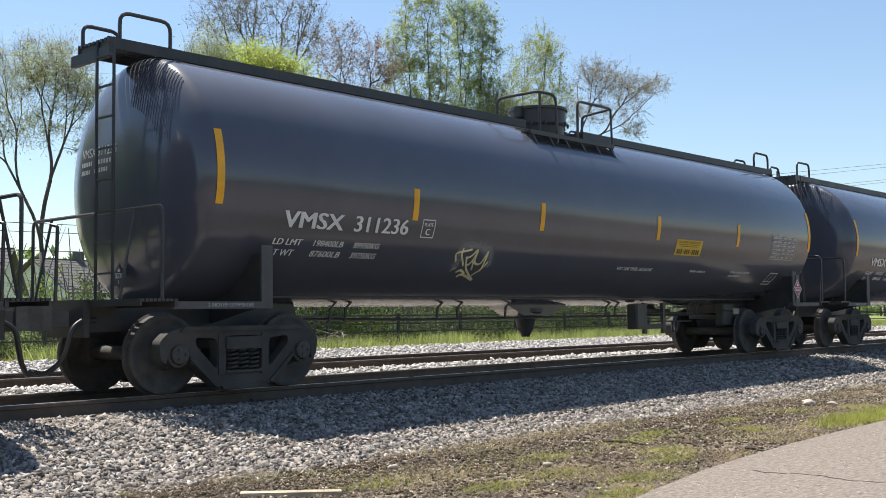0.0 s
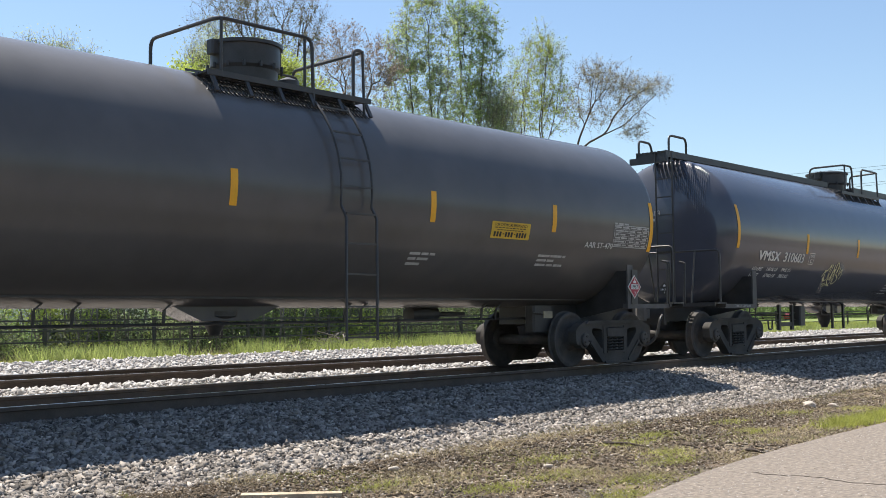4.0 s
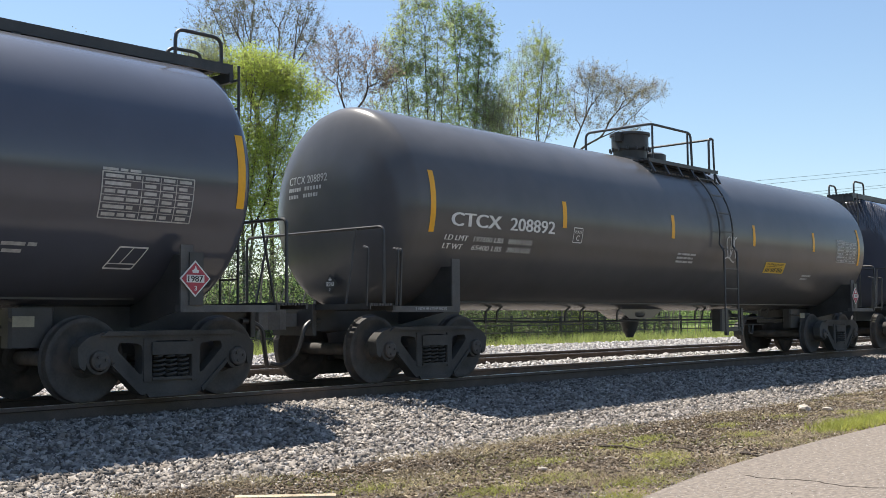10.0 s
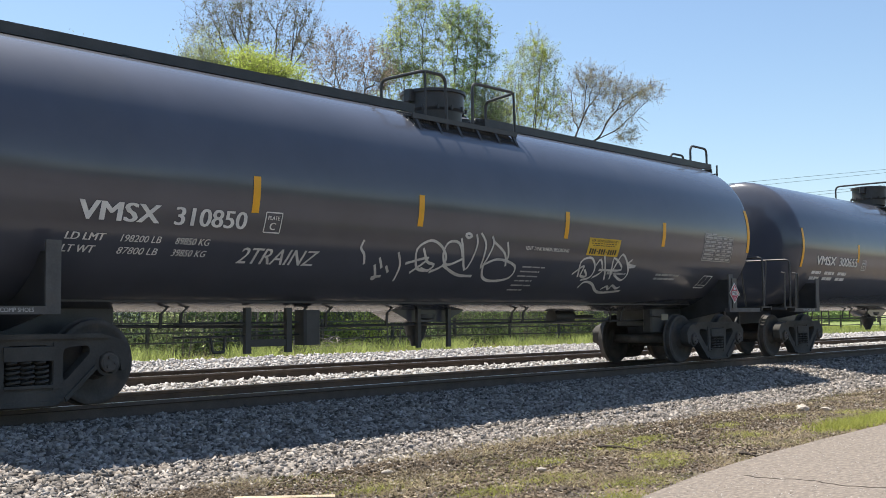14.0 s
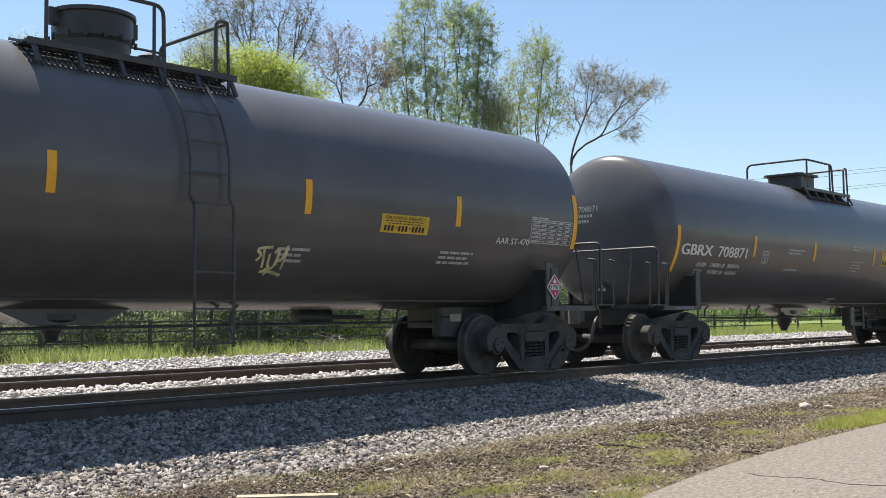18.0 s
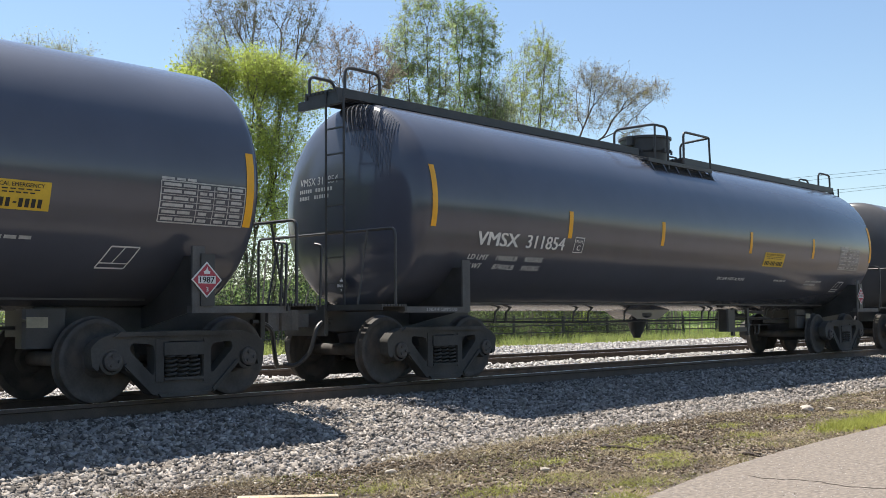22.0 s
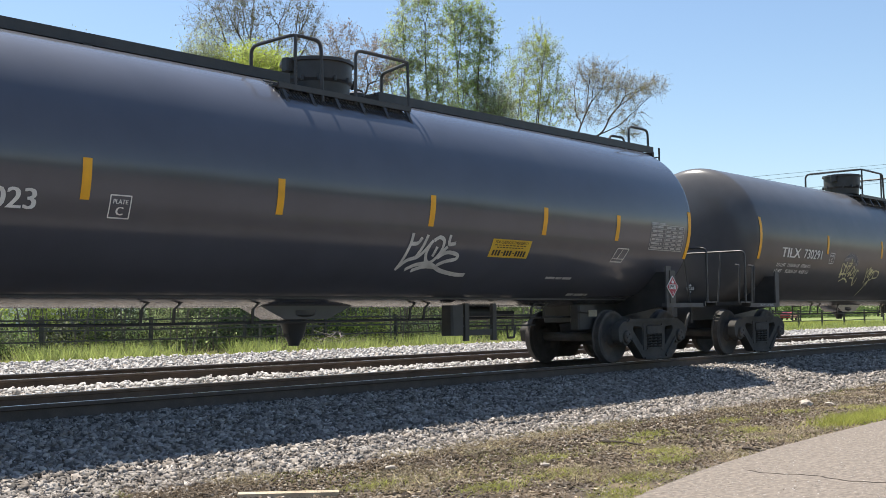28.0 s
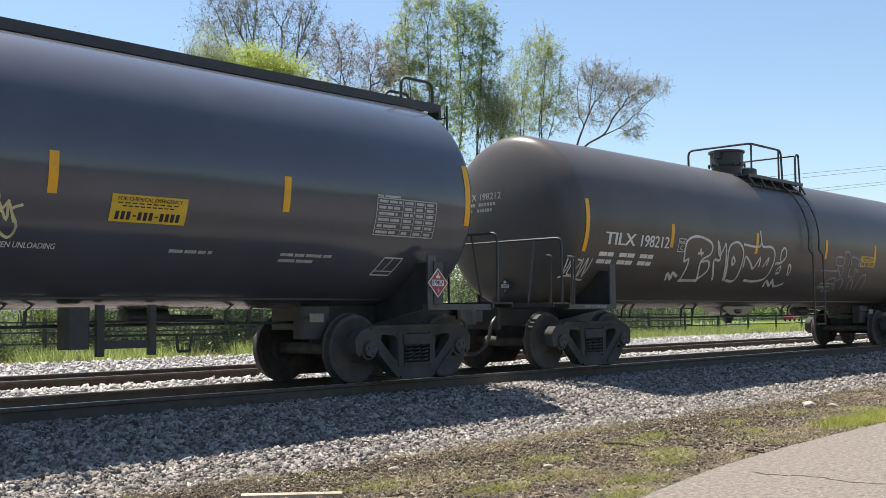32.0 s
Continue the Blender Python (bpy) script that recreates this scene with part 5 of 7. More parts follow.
def slant_label(tank, x0, x1, z0, z1):
    """Yellow sheet with lines of small print, stuck low on the jacket."""
    part("instruction_label", patch(Geo(), ((x0 + 0.08, z0), (x1 + 0.08, z0), (x1, z1), (x0, z1)), 6), YELLOW, tank, "yellow instruction label", smooth=60)
    g = Geo()
    rng = random.Random(round(x0 * 100))
    for i in range(11):
        t = (i + 0.8) / 12
        a, z = x0 + 0.08 * (1 - t) + 0.05, z0 + (z1 - z0) * t
        if i not in (0, 2, 6):
            ribbon(g, [(a, z), (a + (x1 - x0 - 0.1) * rng.uniform(0.35, 1.0), z)], 0.011, 0.009)
    tagged(part("label_print", g, INK, tank, smooth=0), kind="stuff")


TEMPLATE = {}


def template(style, gear):
    """Each kind of car is built once."""
    if (style, gear) not in TEMPLATE:
        TEMPLATE[style, gear] = walkway_car(gear) if style == "walk" else platform_car({"plat": "drum", "plat_left": "drum_left"}.get(style, style), gear)
    return TEMPLATE[style, gear]


# where the brake gear hangs below the tank, by car number
GEAR_SIDE = {"311236": "right", "310603": "left", "300876": "right", "311259": "left", "208892": "right", "311646": "right", "310850": "left", "300655": "right", "708871": "right", "300328": "left",
             "311854": "right", "730815": "left", "311023": "right", "310001": "right"}
T, Y = "tag", SPRAY_YELLOW
W_AT = (-7.73, -4.57, -1.79, 1.56, 4.50, 7.73)
P_AT = (-7.73, -4.60, -1.62, 1.40, 4.28, 7.73)
K_AT = (-7.73, -4.39, -1.14, 2.18, 4.93, 7.73)
# layout: stripe places, stripe foot, end stripe foot, mark box, load line heights, plate place, notice box, table box, notices, frame place
LAYOUT = {
    "w": (W_AT, 2.13, 2.14, (-6.77, -4.67, 1.935, 2.13), (1.77, 1.645), (-4.40, 1.92), (2.22, 3.14, 1.90, 2.18), (5.98, 7.09, 1.94, 2.46),
          ((3.05, 3.62, 1.63, 1), (4.60, 5.42, 1.61, 2)), (6.44, 1.44)),
    "q": ((-7.73, -4.29, -1.79, 0.84, 3.38, 5.39, 7.73), 2.08, 1.85, (-6.86, -4.80, 1.95, 2.15), (1.80, 1.675), (-4.0, 1.92), (2.22, 3.14, 1.72, 1.98), (6.44, 7.54, 1.98, 2.46),
          ((3.9, 4.6, 1.45, 1), (4.9, 5.5, 1.20, 1)), (5.6, 1.74)),
    "p": (P_AT, 2.14, 1.95, (-6.97, -4.64, 2.02, 2.22), (1.85, 1.725), (-4.32, 1.96), (4.41, 5.31, 1.97, 2.25), (6.55, 7.66, 1.95, 2.44),
          ((1.75, 2.85, 1.86, 1), (4.35, 5.2, 1.68, 2)), (6.2, 1.45)),
    "k": (K_AT, 2.15, 1.95, (-6.715, -4.69, 2.02, 2.22), (1.86, 1.735), (-4.22, 1.95), (3.44, 4.34, 2.0, 2.24), (6.60, 7.64, 2.0, 2.40),
          ((4.7, 5.4, 1.72, 3), (1.9, 2.4, 1.66, 3)), None),
    "g": ((-7.51, -4.46, -1.15, 2.02, 4.88, 7.45), 2.28, 2.06, (-7.12, -4.72, 2.17, 2.36), (2.01, 1.89), (-4.2, 2.07), (2.69, 3.61, 1.77, 1.99), (6.16, 7.28, 2.1, 2.62),
          ((-0.9, -0.2, 1.95, 3), (4.6, 5.1, 1.72, 2)), None),
    "l": ((-7.70, -4.68, -1.80, 1.66, 4.55, 7.73), 2.03, 1.66, (-7.55, -5.0, 1.99, 2.19), (1.83, 1.70), (-4.28, 1.93), (2.15, 2.87, 2.04, 2.43), (6.44, 7.54, 2.14, 2.64),
          ((-3.1, -2.3, 2.2, 2), (-3.15, -2.5, 1.82, 1), (0.35, 0.95, 2.4, 2), (0.3, 1.0, 1.98, 4), (3.2, 4.0, 1.9, 5), (0.3, 0.75, 1.2, 2)), None),
    "o": ((-7.73, -4.34, -2.18, 1.17, 4.80, 7.73), 2.16, 1.95, (-6.70, -4.70, 2.0, 2.21), (1.86, 1.735), (-4.22, 1.95), (3.44, 4.32, 2.0, 2.24), (6.68, 7.66, 1.98, 2.37),
          ((1.0, 1.6, 1.72, 3), (4.4, 5.1, 1.66, 3)), None),
    "t": ((-7.73, -5.09, -1.81, 1.56, 4.41, 7.73), 2.06, 1.90, (-7.19, -5.19, 2.04, 2.24), (1.88, 1.76), (-4.85, 2.0), (3.6, 4.5, 1.95, 2.2), (6.6, 7.6, 2.0, 2.4),
          ((1.9, 2.6, 1.5, 2),), None),
}
# style, layout, paint, mark, number, load words, centre on the track at the start, painted extras
CARS = (
    ("plat", "p", PAINT_GREY, "", "", None, -3.52, ()),
    ("walk", "w", PAINT, "VMSX", "311236", ("198400LB", "89950KG", "87600LB", "39750KG"), 14.93, (("drawn", TAG_A, Y, 0.030),)),
    ("walk", "w", PAINT, "VMSX", "311512", ("198000LB", "89800KG", "88000LB", "39900KG"), 33.08, (("slant", 0.53, 1.24, 1.17, 1.67),)),
    ("plat", "k", PAINT_GREY, "TILX", "730889", ("193900 LB", "87900KG", "92100 LB", "41800KG"), 51.46, ()),
    ("walk", "w", PAINT, "VMSX", "310603", ("198100 LB", "89850 KG", "87900 LB", "39850 KG"), 70.07, (("drawn", TAG_D_OVAL, Y, 0.028),)),
    ("plat", "p", PAINT, "VMSX", "300876", ("195500 LB", "88650 KG", "90500 LB", "41050 KG"), 88.58, (("drawn", TAG_E_BLOCK, SPRAY, 0.042), ("drawn", TAG_E_SMALL, SPRAY, 0.016), ("drawn", TAG_E_LOOPS, SPRAY, 0.032), ("drawn", TAG_E_KNOT, SPRAY, 0.030), ("drawn", TAG_E_SPIKES, SPRAY, 0.045),)),
    ("walk", "w", PAINT, "VMSX", "311259", ("198300LB", "89 900KG", "87700LB", "39 800KG"), 107.1, (("drawn", TAG_F_OVAL, Y, 0.030), ("slant", 0.60, 1.30, 1.18, 1.69),)),
    ("narrow", "g", PAINT_GREY, "CTCX", "208892", ("197600 LBS", "89650 KGS", "65400 LBS", "29650 KGS"), 125.6, ((T, 0.86, 1.31, 2.0, 2.42, 11, SPRAY),)),
    ("walk", "w", PAINT, "VMSX", "311646", ("198300LB", "89 900KG", "87700LB", "39 800KG"), 144.09, (("drawn", TAG_H_LOOPS, SPRAY, 0.030), ("drawn", TAG_H_CLOUD, SPRAY, 0.03),)),
    ("walk", "w", PAINT, "VMSX", "310850", ("198200 LB", "89850 KG", "87800 LB", "39850 KG"), 162.56, (("words", -4.64, -3.44, 1.56, 1.74, "2TRAINZ"), ("drawn", TAG_I_SMALL, SPRAY, 0.034), ("drawn", TAG_I_LOOPS, SPRAY, 0.036), ("drawn", TAG_I_CURL, SPRAY, 0.036),)),
    ("plat", "p", PAINT, "VMSX", "300655", None, 180.71, (("slant", -0.31, 0.39, 1.23, 1.80),)),
    ("plat", "k", PAINT_GREY, "TILX", "730552", ("194 300 LB", "88100 KG", "91 700 LB", "41600 KG"), 199.14, (("drawn", ((1.57, 2.07, 1.40, 1.86), TAG_F_OVAL[1], ()), Y, 0.034),)),
    ("flat", "l", PAINT_GREY, "GBRX", "708871", ("194300 LB", "88100 KG", "91700 LB", "41600 KG"), 217.81, ()),
    ("plat_left", "p", PAINT, "VMSX", "300328", ("195200LB", "88550KG", "90800LB", "41200KG"), 236.29, (("slant", -0.69, 0.01, 1.26, 1.84), (T, -1.67, -1.31, 2.25, 2.48, 19, SPRAY_DIM))),
    ("walk", "w", PAINT, "VMSX", "311854", ("198600LB", "90050KG", "87400LB", "39650KG"), 254.84, ()),
    ("plat", "o", PAINT_GREY, "TILX", "730815", ("194 300 LB", "88100 KG", "91 700 LB", "41600 KG"), 273.18, (("drawn", ((-0.37, 0.05, 1.72, 2.38), TAG_E_KNOT[1], ()), SPRAY_GOLD, 0.048), ("slant", -0.06, 0.66, 1.34, 1.77))),
    ("plat", "p", PAINT, "VMSX", "300688", ("195000LB", "88450KG", "91000LB", "41300KG"), 291.40, ()),
    ("walk", "q", PAINT, "VMSX", "311023", None, 309.78, (("drawn", TAG_Q_SCRIPT, SPRAY, 0.052),)),
    ("plat", "k", PAINT_GREY, "TILX", "730291", ("193800 LB", "87900 KG", "92200 LB", "41800 KG"), 328.2, (("drawn", TAG_R_ARCH, Y, 0.032), ("drawn", TAG_R_ARROW, Y, 0.032),)),
    ("walk", "w", PAINT, "VMSX", "310001", ("198700LB", "90100KG", "87300LB", "39600KG"), 346.64, (("drawn", TAG_S_LEFT, Y, 0.040), ("drawn", TAG_S_RIGHT, Y, 0.040), ("drawn", TAG_S_END, Y, 0.040), ("drawn", TAG_S_SMALL, Y, 0.028),)),
    ("narrow", "t", PAINT_BROWN, "TILX", "198212", None, 365.09, ((T, -8.09, -7.39, 1.5, 1.80, 29, SPRAY), ("drawn", TAG_T_LEFT, SPRAY, 0.046), ("drawn", TAG_T_RIGHT, SPRAY, 0.046), ("drawn", TAG_T_THROW, SPRAY_DIM, 0.040),)),
    ("plat", "p", PAINT, "", "", None, 383.55, ()),
)
# stripes and marks that sit otherwise on single cars
NUDGE = {("311259", 2): -1.98, ("300876", 3): 1.95, ("300876", 4): 4.58, ("300876", "notice"): -1.02, ("300328", 2): -1.75, ("300328", "mark"): -0.08, ("300328", 3): 1.31, ("311646", 3): 1.46, ("311512", "table"): -0.17,
         ("300688", 1): -4.38, ("300688", 2): -1.40, ("300688", 3): 1.68, ("300688", 4): 4.52, ("300688", "mark"): -0.20, ("300688", "loads"): 0.42, ("300688", "notice"): 0.22, ("300688", "plate"): 0.20}
TRAIN = []
for count, (style, plan, paint, mark, number, loads, at, extras) in enumerate(CARS):
    base = template(style, GEAR_SIDE.get(number, ""))
    SIZE.update({"r": 1.505, "z": 2.505} if style == "walk" else {"r": 1.465, "z": 2.465})
    car = copy_thing(base, pose(at, 0, 0))
    tank = next(o for o in car.children if o.name.split(".")[0] == "tank")
    tank.material_slots[0].link = "OBJECT"
    tank.material_slots[0].material = paint
    colour = "glossy black" if paint is PAINT else "dull black" if paint is PAINT_GREY else "dusty brown"
    tail = "roof walkway" if style == "walk" else "valve platform"
    marks = ", spray-painted tags" if any(e[0] != "slant" for e in extras) else ", slanted yellow label" if extras else ""
    tagged(car, f"{colour} tank car with {tail}{marks}")
    xs, foot, end_foot, (m0, m1, n0, n1), load_z, plate, org, table, prints, frame_at = LAYOUT[plan]
    xs = tuple(NUDGE.get((number, i), x) for i, x in enumerate(xs))
    m0, m1 = m0 + NUDGE.get((number, "mark"), 0.0), m1 + NUDGE.get((number, "mark"), 0.0)
    org = (org[0] + NUDGE.get((number, "notice"), 0.0), org[1] + NUDGE.get((number, "notice"), 0.0), *org[2:])
    table = (table[0] + NUDGE.get((number, "table"), 0.0), table[1] + NUDGE.get((number, "table"), 0.0), *table[2:])
    plate = (plate[0] + NUDGE.get((number, "plate"), 0.0), plate[1])
    stripes(tank, xs, foot, end_foot)
    notice(tank, org, 7 * count)
    data_table(tank, table, 11 * count)
    small_print(tank, prints, 13 * count)
    if number in ("310603", "311646", "310850"):
        small_print(tank, ((0.70, 1.27, 1.50, 6),), 13 * count + 5)
    plate_box(tank, *plate)
    if frame_at:
        slanted_frame(tank, *frame_at)
    if style == "walk" and plan == "w":
        z = 1.92 if number in ("311512", "310603", "311259", "311646", "310850") else 1.60
        words("vent_notice", "VENT TANK WHEN UNLOADING", (0.60, 1.72, z, z + 0.055), WHITE, tank)
    elif plan in "po":
        words("vent_notice", "VENT TANK WHEN UNLOADING", (1.70, 2.80, 1.70, 1.755), WHITE, tank)
    if plan in "ko":
        words("vent_notice", "AAR ST-470", (5.82, 6.60, 1.955, 2.045), WHITE, tank)
    me = flat_words("2 INCH HF COMP SHOES", 0.62, 0.042)
    me.materials.append(FADED)
    sill = part("sill_words", me, None, car, at=pose(-7.55, -1.4525, 1.008, 90, 0, 0))
    tagged(sill, kind="stuff")
    if mark:
        w = m1 - m0
        words("reporting_mark", mark, (m0, m0 + 0.45 * w, n0, n1), WHITE, tank)
        words("car_number", number, (m0 + 0.545 * w, m1, n0, n1), WHITE, tank)
        head_words("head_mark", mark + " " + number, 0.92, 0.02, 2.90, 0.115, tank)
        g = Geo()
        for k, (y0, y1) in enumerate(((0.92, 0.60), (0.52, 0.12), (0.92, 0.66), (0.55, 0.2))):
            z = 2.74 - 0.10 * (k // 2)
            for i in range(6):
                a, b = y0 + (y1 - y0) * i / 6, y0 + (y1 - y0) * (i + 0.7) / 6
                g.add([on_head(a, z), on_head(b, z), on_head(b, z + 0.055), on_head(a, z + 0.055)], [(0, 1, 2, 3)])
        tagged(part("head_lettering", g, FADED, tank, "small white stencilled capacity lines", smooth=0), kind="stuff")
        k = w / 2.06
        ends = (0.56, 0.86, 0.98, 1.43, 1.53, 1.92) if plan == "l" else (-0.08, 0.35, 0.45, 1.03, 1.13, 1.62) if plan in "kog" else (-0.08, 0.36, 0.54, 1.02, 1.20, 1.64)
        l0 = m0 + NUDGE.get((number, "loads"), 0.0)
        spots = tuple((l0 + a * k, l0 + b * k) for a, b in zip(ends[::2], ends[1::2]))
        for row, z in enumerate(load_z):
            if loads:
                words("load_lettering", ("LD LMT", "LT WT")[row], (spots[0][0], spots[0][1] - 0.08 * row, z - 0.036, z + 0.036), WHITE, tank, 0.15)
                words("load_lettering", loads[2 * row], (*spots[1], z - 0.036, z + 0.036), WHITE, tank, 0.15)
                words("load_lettering", loads[2 * row + 1], (*spots[2], z - 0.036, z + 0.036), WHITE, tank, 0.15)
            else:
                g = Geo()
                for a, b in spots:
                    bars(g, a, b, z - 0.045, z + 0.045, 1, count + row, 0.75)
                tagged(part("load_lettering", g, WHITE, tank, "white stencilled weights", smooth=0), kind="stuff")
    for e in extras:
        if e[0] == "slant":
            slant_label(tank, *e[1:])
        elif e[0] == "words":
            tagged(words("graffiti", e[5], e[1:5], SPRAY, tank, 0.2), "white spray-painted word")
        elif e[0] == "drawn":
            drawn_tag(tank, *e[1:])
        else:
            graffiti(tank, *e)
    if number in ("311646", "730815"):
        brake_wheel(car, -1)
    TRAIN.append((car, at))
for ob in TEMPLATE.values():
    for o in (*ob.children_recursive, ob):
        bpy.data.objects.remove(o)

# ---- trees, weeds, distance ----
def tree(label, x, y, leaf, crown, tips, leaves, leaf_size, seed, fork=0.2, thick=0.1, loose=0.2, base=-0.55, category="tree", fill=1.0):
    """Limbs that fork again and again towards tips spread through the crown's lobes, with leaves on the outer twigs."""
    rs = np.random.RandomState(seed)
    lobes = np.array(crown, float)
    pick = rs.choice(len(lobes), tips, p=lobes[:, 5] / lobes[:, 5].sum())
    d = rs.normal(size=(tips, 3))
    d *= (rs.rand(tips) ** 0.42 / np.linalg.norm(d, axis=1))[:, None]
    ends = lobes[pick, :3] + d * lobes[pick][:, (3, 3, 4)] * (1.28, 1.28, 1.1)
    ends[:, 2] = np.maximum(ends[:, 2], 0.12)
    limbs, twigs, spots = Geo(), Geo(), []
    low = ends[:, 2].max() * fork

    def run(a, b, n, m, way_in):
        r0, r1 = max(0.007, thick * (n / tips) ** 0.5), max(0.006, thick * (m / tips) ** 0.5)
        bend = a + way_in * np.linalg.norm(b - a) * 0.4 + rs.normal(0, 0.03, 3) * np.linalg.norm(b - a)
        pts = [tuple(a * (1 - t) ** 2 + bend * 2 * t * (1 - t) + b * t * t) for t in ((0, 0.5, 1) if n < 12 else (0, 0.25, 0.5, 0.75, 1))]
        (limbs if n > 9 else twigs).pipe(pts, r0, 7 if n > 60 else 5 if n > 9 else 3, taper=r1 / r0)
        if n <= 2:
            reach = min(1.0, 0.5 / (np.linalg.norm(b - a) + 1e-6))
            for t in (1 - 0.8 * reach, 1 - 0.3 * reach, 1.0):
                spots.append(a * (1 - t) ** 2 + bend * 2 * t * (1 - t) + b * t * t)
            for _ in range(3):
                q = a + (b - a) * (1 - reach * rs.rand())
                side = q + (rs.normal(0, 0.22, 3) + (b - a) / (np.linalg.norm(b - a) + 1e-6) * 0.25)
                twigs.pipe([tuple(q), tuple(side)], 0.006, 3, taper=0.6)
                spots.append(side)
        out = b - bend
        return out / (np.linalg.norm(out) + 1e-6)

    foot, top = np.array((0.0, 0.0, -0.3)), np.array((0.03 * low, 0.02 * low, low))
    todo = [(top, np.arange(tips), run(foot, top, tips, tips * 0.8, np.array((0.0, 0.0, 1.0))))]
    while todo:
        p, ids, heading = todo.pop()
        if len(ids) == 1:
            run(p, ends[ids[0]], 1, 1, heading)
            continue
        k = 3 if len(ids) > 5 and rs.rand() < 0.35 else 2
        to = ends[ids] - p
        to = to / (np.linalg.norm(to, axis=1)[:, None] + 1e-6)
        mid = to[rs.choice(len(ids), k, replace=False)]
        for _ in range(5):
            own = np.argmax(to @ mid.T, axis=1)
            mid = np.array([to[own == j].mean(0) if (own == j).any() else mid[j] for j in range(k)])
            mid /= np.linalg.norm(mid, axis=1)[:, None] + 1e-6
        for j in range(k):
            mine = ids[own == j]
            if not len(mine):
                continue
            goal = ends[mine].mean(0)
            share = rs.uniform(0.32, 0.5) if len(mine) > 1 else 1.0
            q = p + (goal - p) * share
            if len(mine) == 1:
                run(p, ends[mine[0]], 1, 1, heading)
            elif len(mine) == len(ids) and np.linalg.norm(goal - p) < 0.2:
                for i in mine:
                    run(p, ends[i], 1, 1, heading)
            else:
                todo.append((q, mine, run(p, q, len(mine), len(mine) * 0.8, heading)))
    ob = thing(category, label, category, pose(x, y, base))
    part("trunk", raw_quads("trunk", limbs, BARK), None, ob)
    tagged(part("twig_mass", raw_quads("twig_mass", twigs, TWIG), None, ob), kind="stuff")
    spots = np.array(spots)
    spots = spots[rs.rand(len(spots)) < fill]
    c = spots[rs.randint(0, len(spots), leaves)] + rs.normal(0, loose, (leaves, 3))
    tagged(part("crown", leaf_mesh("crown", c, leaf_size, leaf, rs), None, ob), kind="stuff")
    return ob


def raw_quads(name, g, mat):
    me = bpy.data.meshes.new(name)
    me.from_pydata(g.v, [], g.f)
    me.shade_smooth()
    me.materials.append(mat)
    return me


def leaf_mesh(name, centres, size, mat, rs):
    n = len(centres)
    a = rs.normal(size=(n, 3))
    a /= np.linalg.norm(a, axis=1)[:, None]
    b = np.cross(a, rs.normal(size=(n, 3)))
    b /= np.linalg.norm(b, axis=1)[:, None]
    s = (size * rs.uniform(0.55, 1.3, n))[:, None]
    bend = np.cross(a, b) * s * 0.25
    v = np.stack([centres - a * s, centres + b * s * 0.55 + bend, centres + a * s, centres - b * s * 0.55 + bend], 1)
    return raw_mesh(name, v.reshape(-1, 3), np.arange(4 * n).reshape(n, 4), mat)


tree("slender tree with thin pale leaves on dark forking stems", 18.11, 24.00, LEAF_PALE, ((-0.55, 0.6, 9.91, 1.46, 1.07, 3), (0.3, -0.33, 10.31, 1.17, 0.98, 3), (1.03, -1.12, 9.23, 0.68, 0.68, 1.5), (-1.48, 1.61, 8.16, 0.98, 1.17, 1.5), (-0.16, 0.17, 8.26, 1.37, 0.78, 1.5), (1.03, -1.12, 7.18, 0.49, 0.68, 0.5)), 760, 22000, 0.034, 41, fork=0.33, thick=0.1, loose=0.1, fill=0.8)
tree("rounded yellow-green tree in dense fresh leaf", 27.75, 25.00, LEAF_LIME, ((-1.09, 1.19, 11.5, 0.95, 1.0, 2), (0.08, -0.09, 11.86, 1.31, 1.14, 3), (0.96, -1.05, 11.39, 0.95, 1.0, 2), (1.6, -1.75, 10.91, 0.9, 0.95, 1.2), (0.0, -0.0, 9.13, 2.14, 1.66, 4.4), (-0.32, 0.35, 6.76, 1.9, 1.66, 2.2), (0.96, -1.05, 7.0, 1.66, 2.14, 2.2)), 900, 56000, 0.052, 42, fork=0.08, thick=0.12, loose=0.2, fill=0.75)
tree("small tree with sparse sage leaves", 25.70, 25.50, LEAF_PALE, ((-0.23, 0.26, 11.73, 0.51, 1.16, 1), (0.23, -0.26, 12.54, 0.58, 0.92, 1)), 110, 4000, 0.040, 52, fork=0.2, thick=0.05, loose=0.2)
tree("young leafy tree with bright yellow-green foliage", 23.59, 24.50, LEAF_LIME, ((-0.22, 0.24, 6.59, 1.2, 1.96, 3), (0.0, -0.0, 9.1, 1.2, 1.31, 2), (-0.56, 0.61, 4.41, 0.87, 1.53, 1.5), (0.44, -0.48, 10.52, 0.76, 0.87, 1), (0.66, -0.72, 7.24, 1.09, 1.96, 1.5)), 420, 22000, 0.085, 55, fork=0.06, thick=0.07, loose=0.15, fill=0.7)
tree("tall bare-limbed tree with sparse dark buds", 31.33, 28.00, LEAF_BUD, ((-1.5, 1.64, 15.16, 1.31, 1.31, 2), (-0.71, 0.77, 16.07, 1.44, 1.31, 2.2), (1.06, -1.16, 15.29, 1.0, 1.57, 2), (0.35, -0.39, 13.85, 1.31, 1.05, 1), (-0.18, 0.19, 14.63, 1.57, 1.31, 1)), 560, 4200, 0.046, 43, fork=0.5, thick=0.12, loose=0.06)
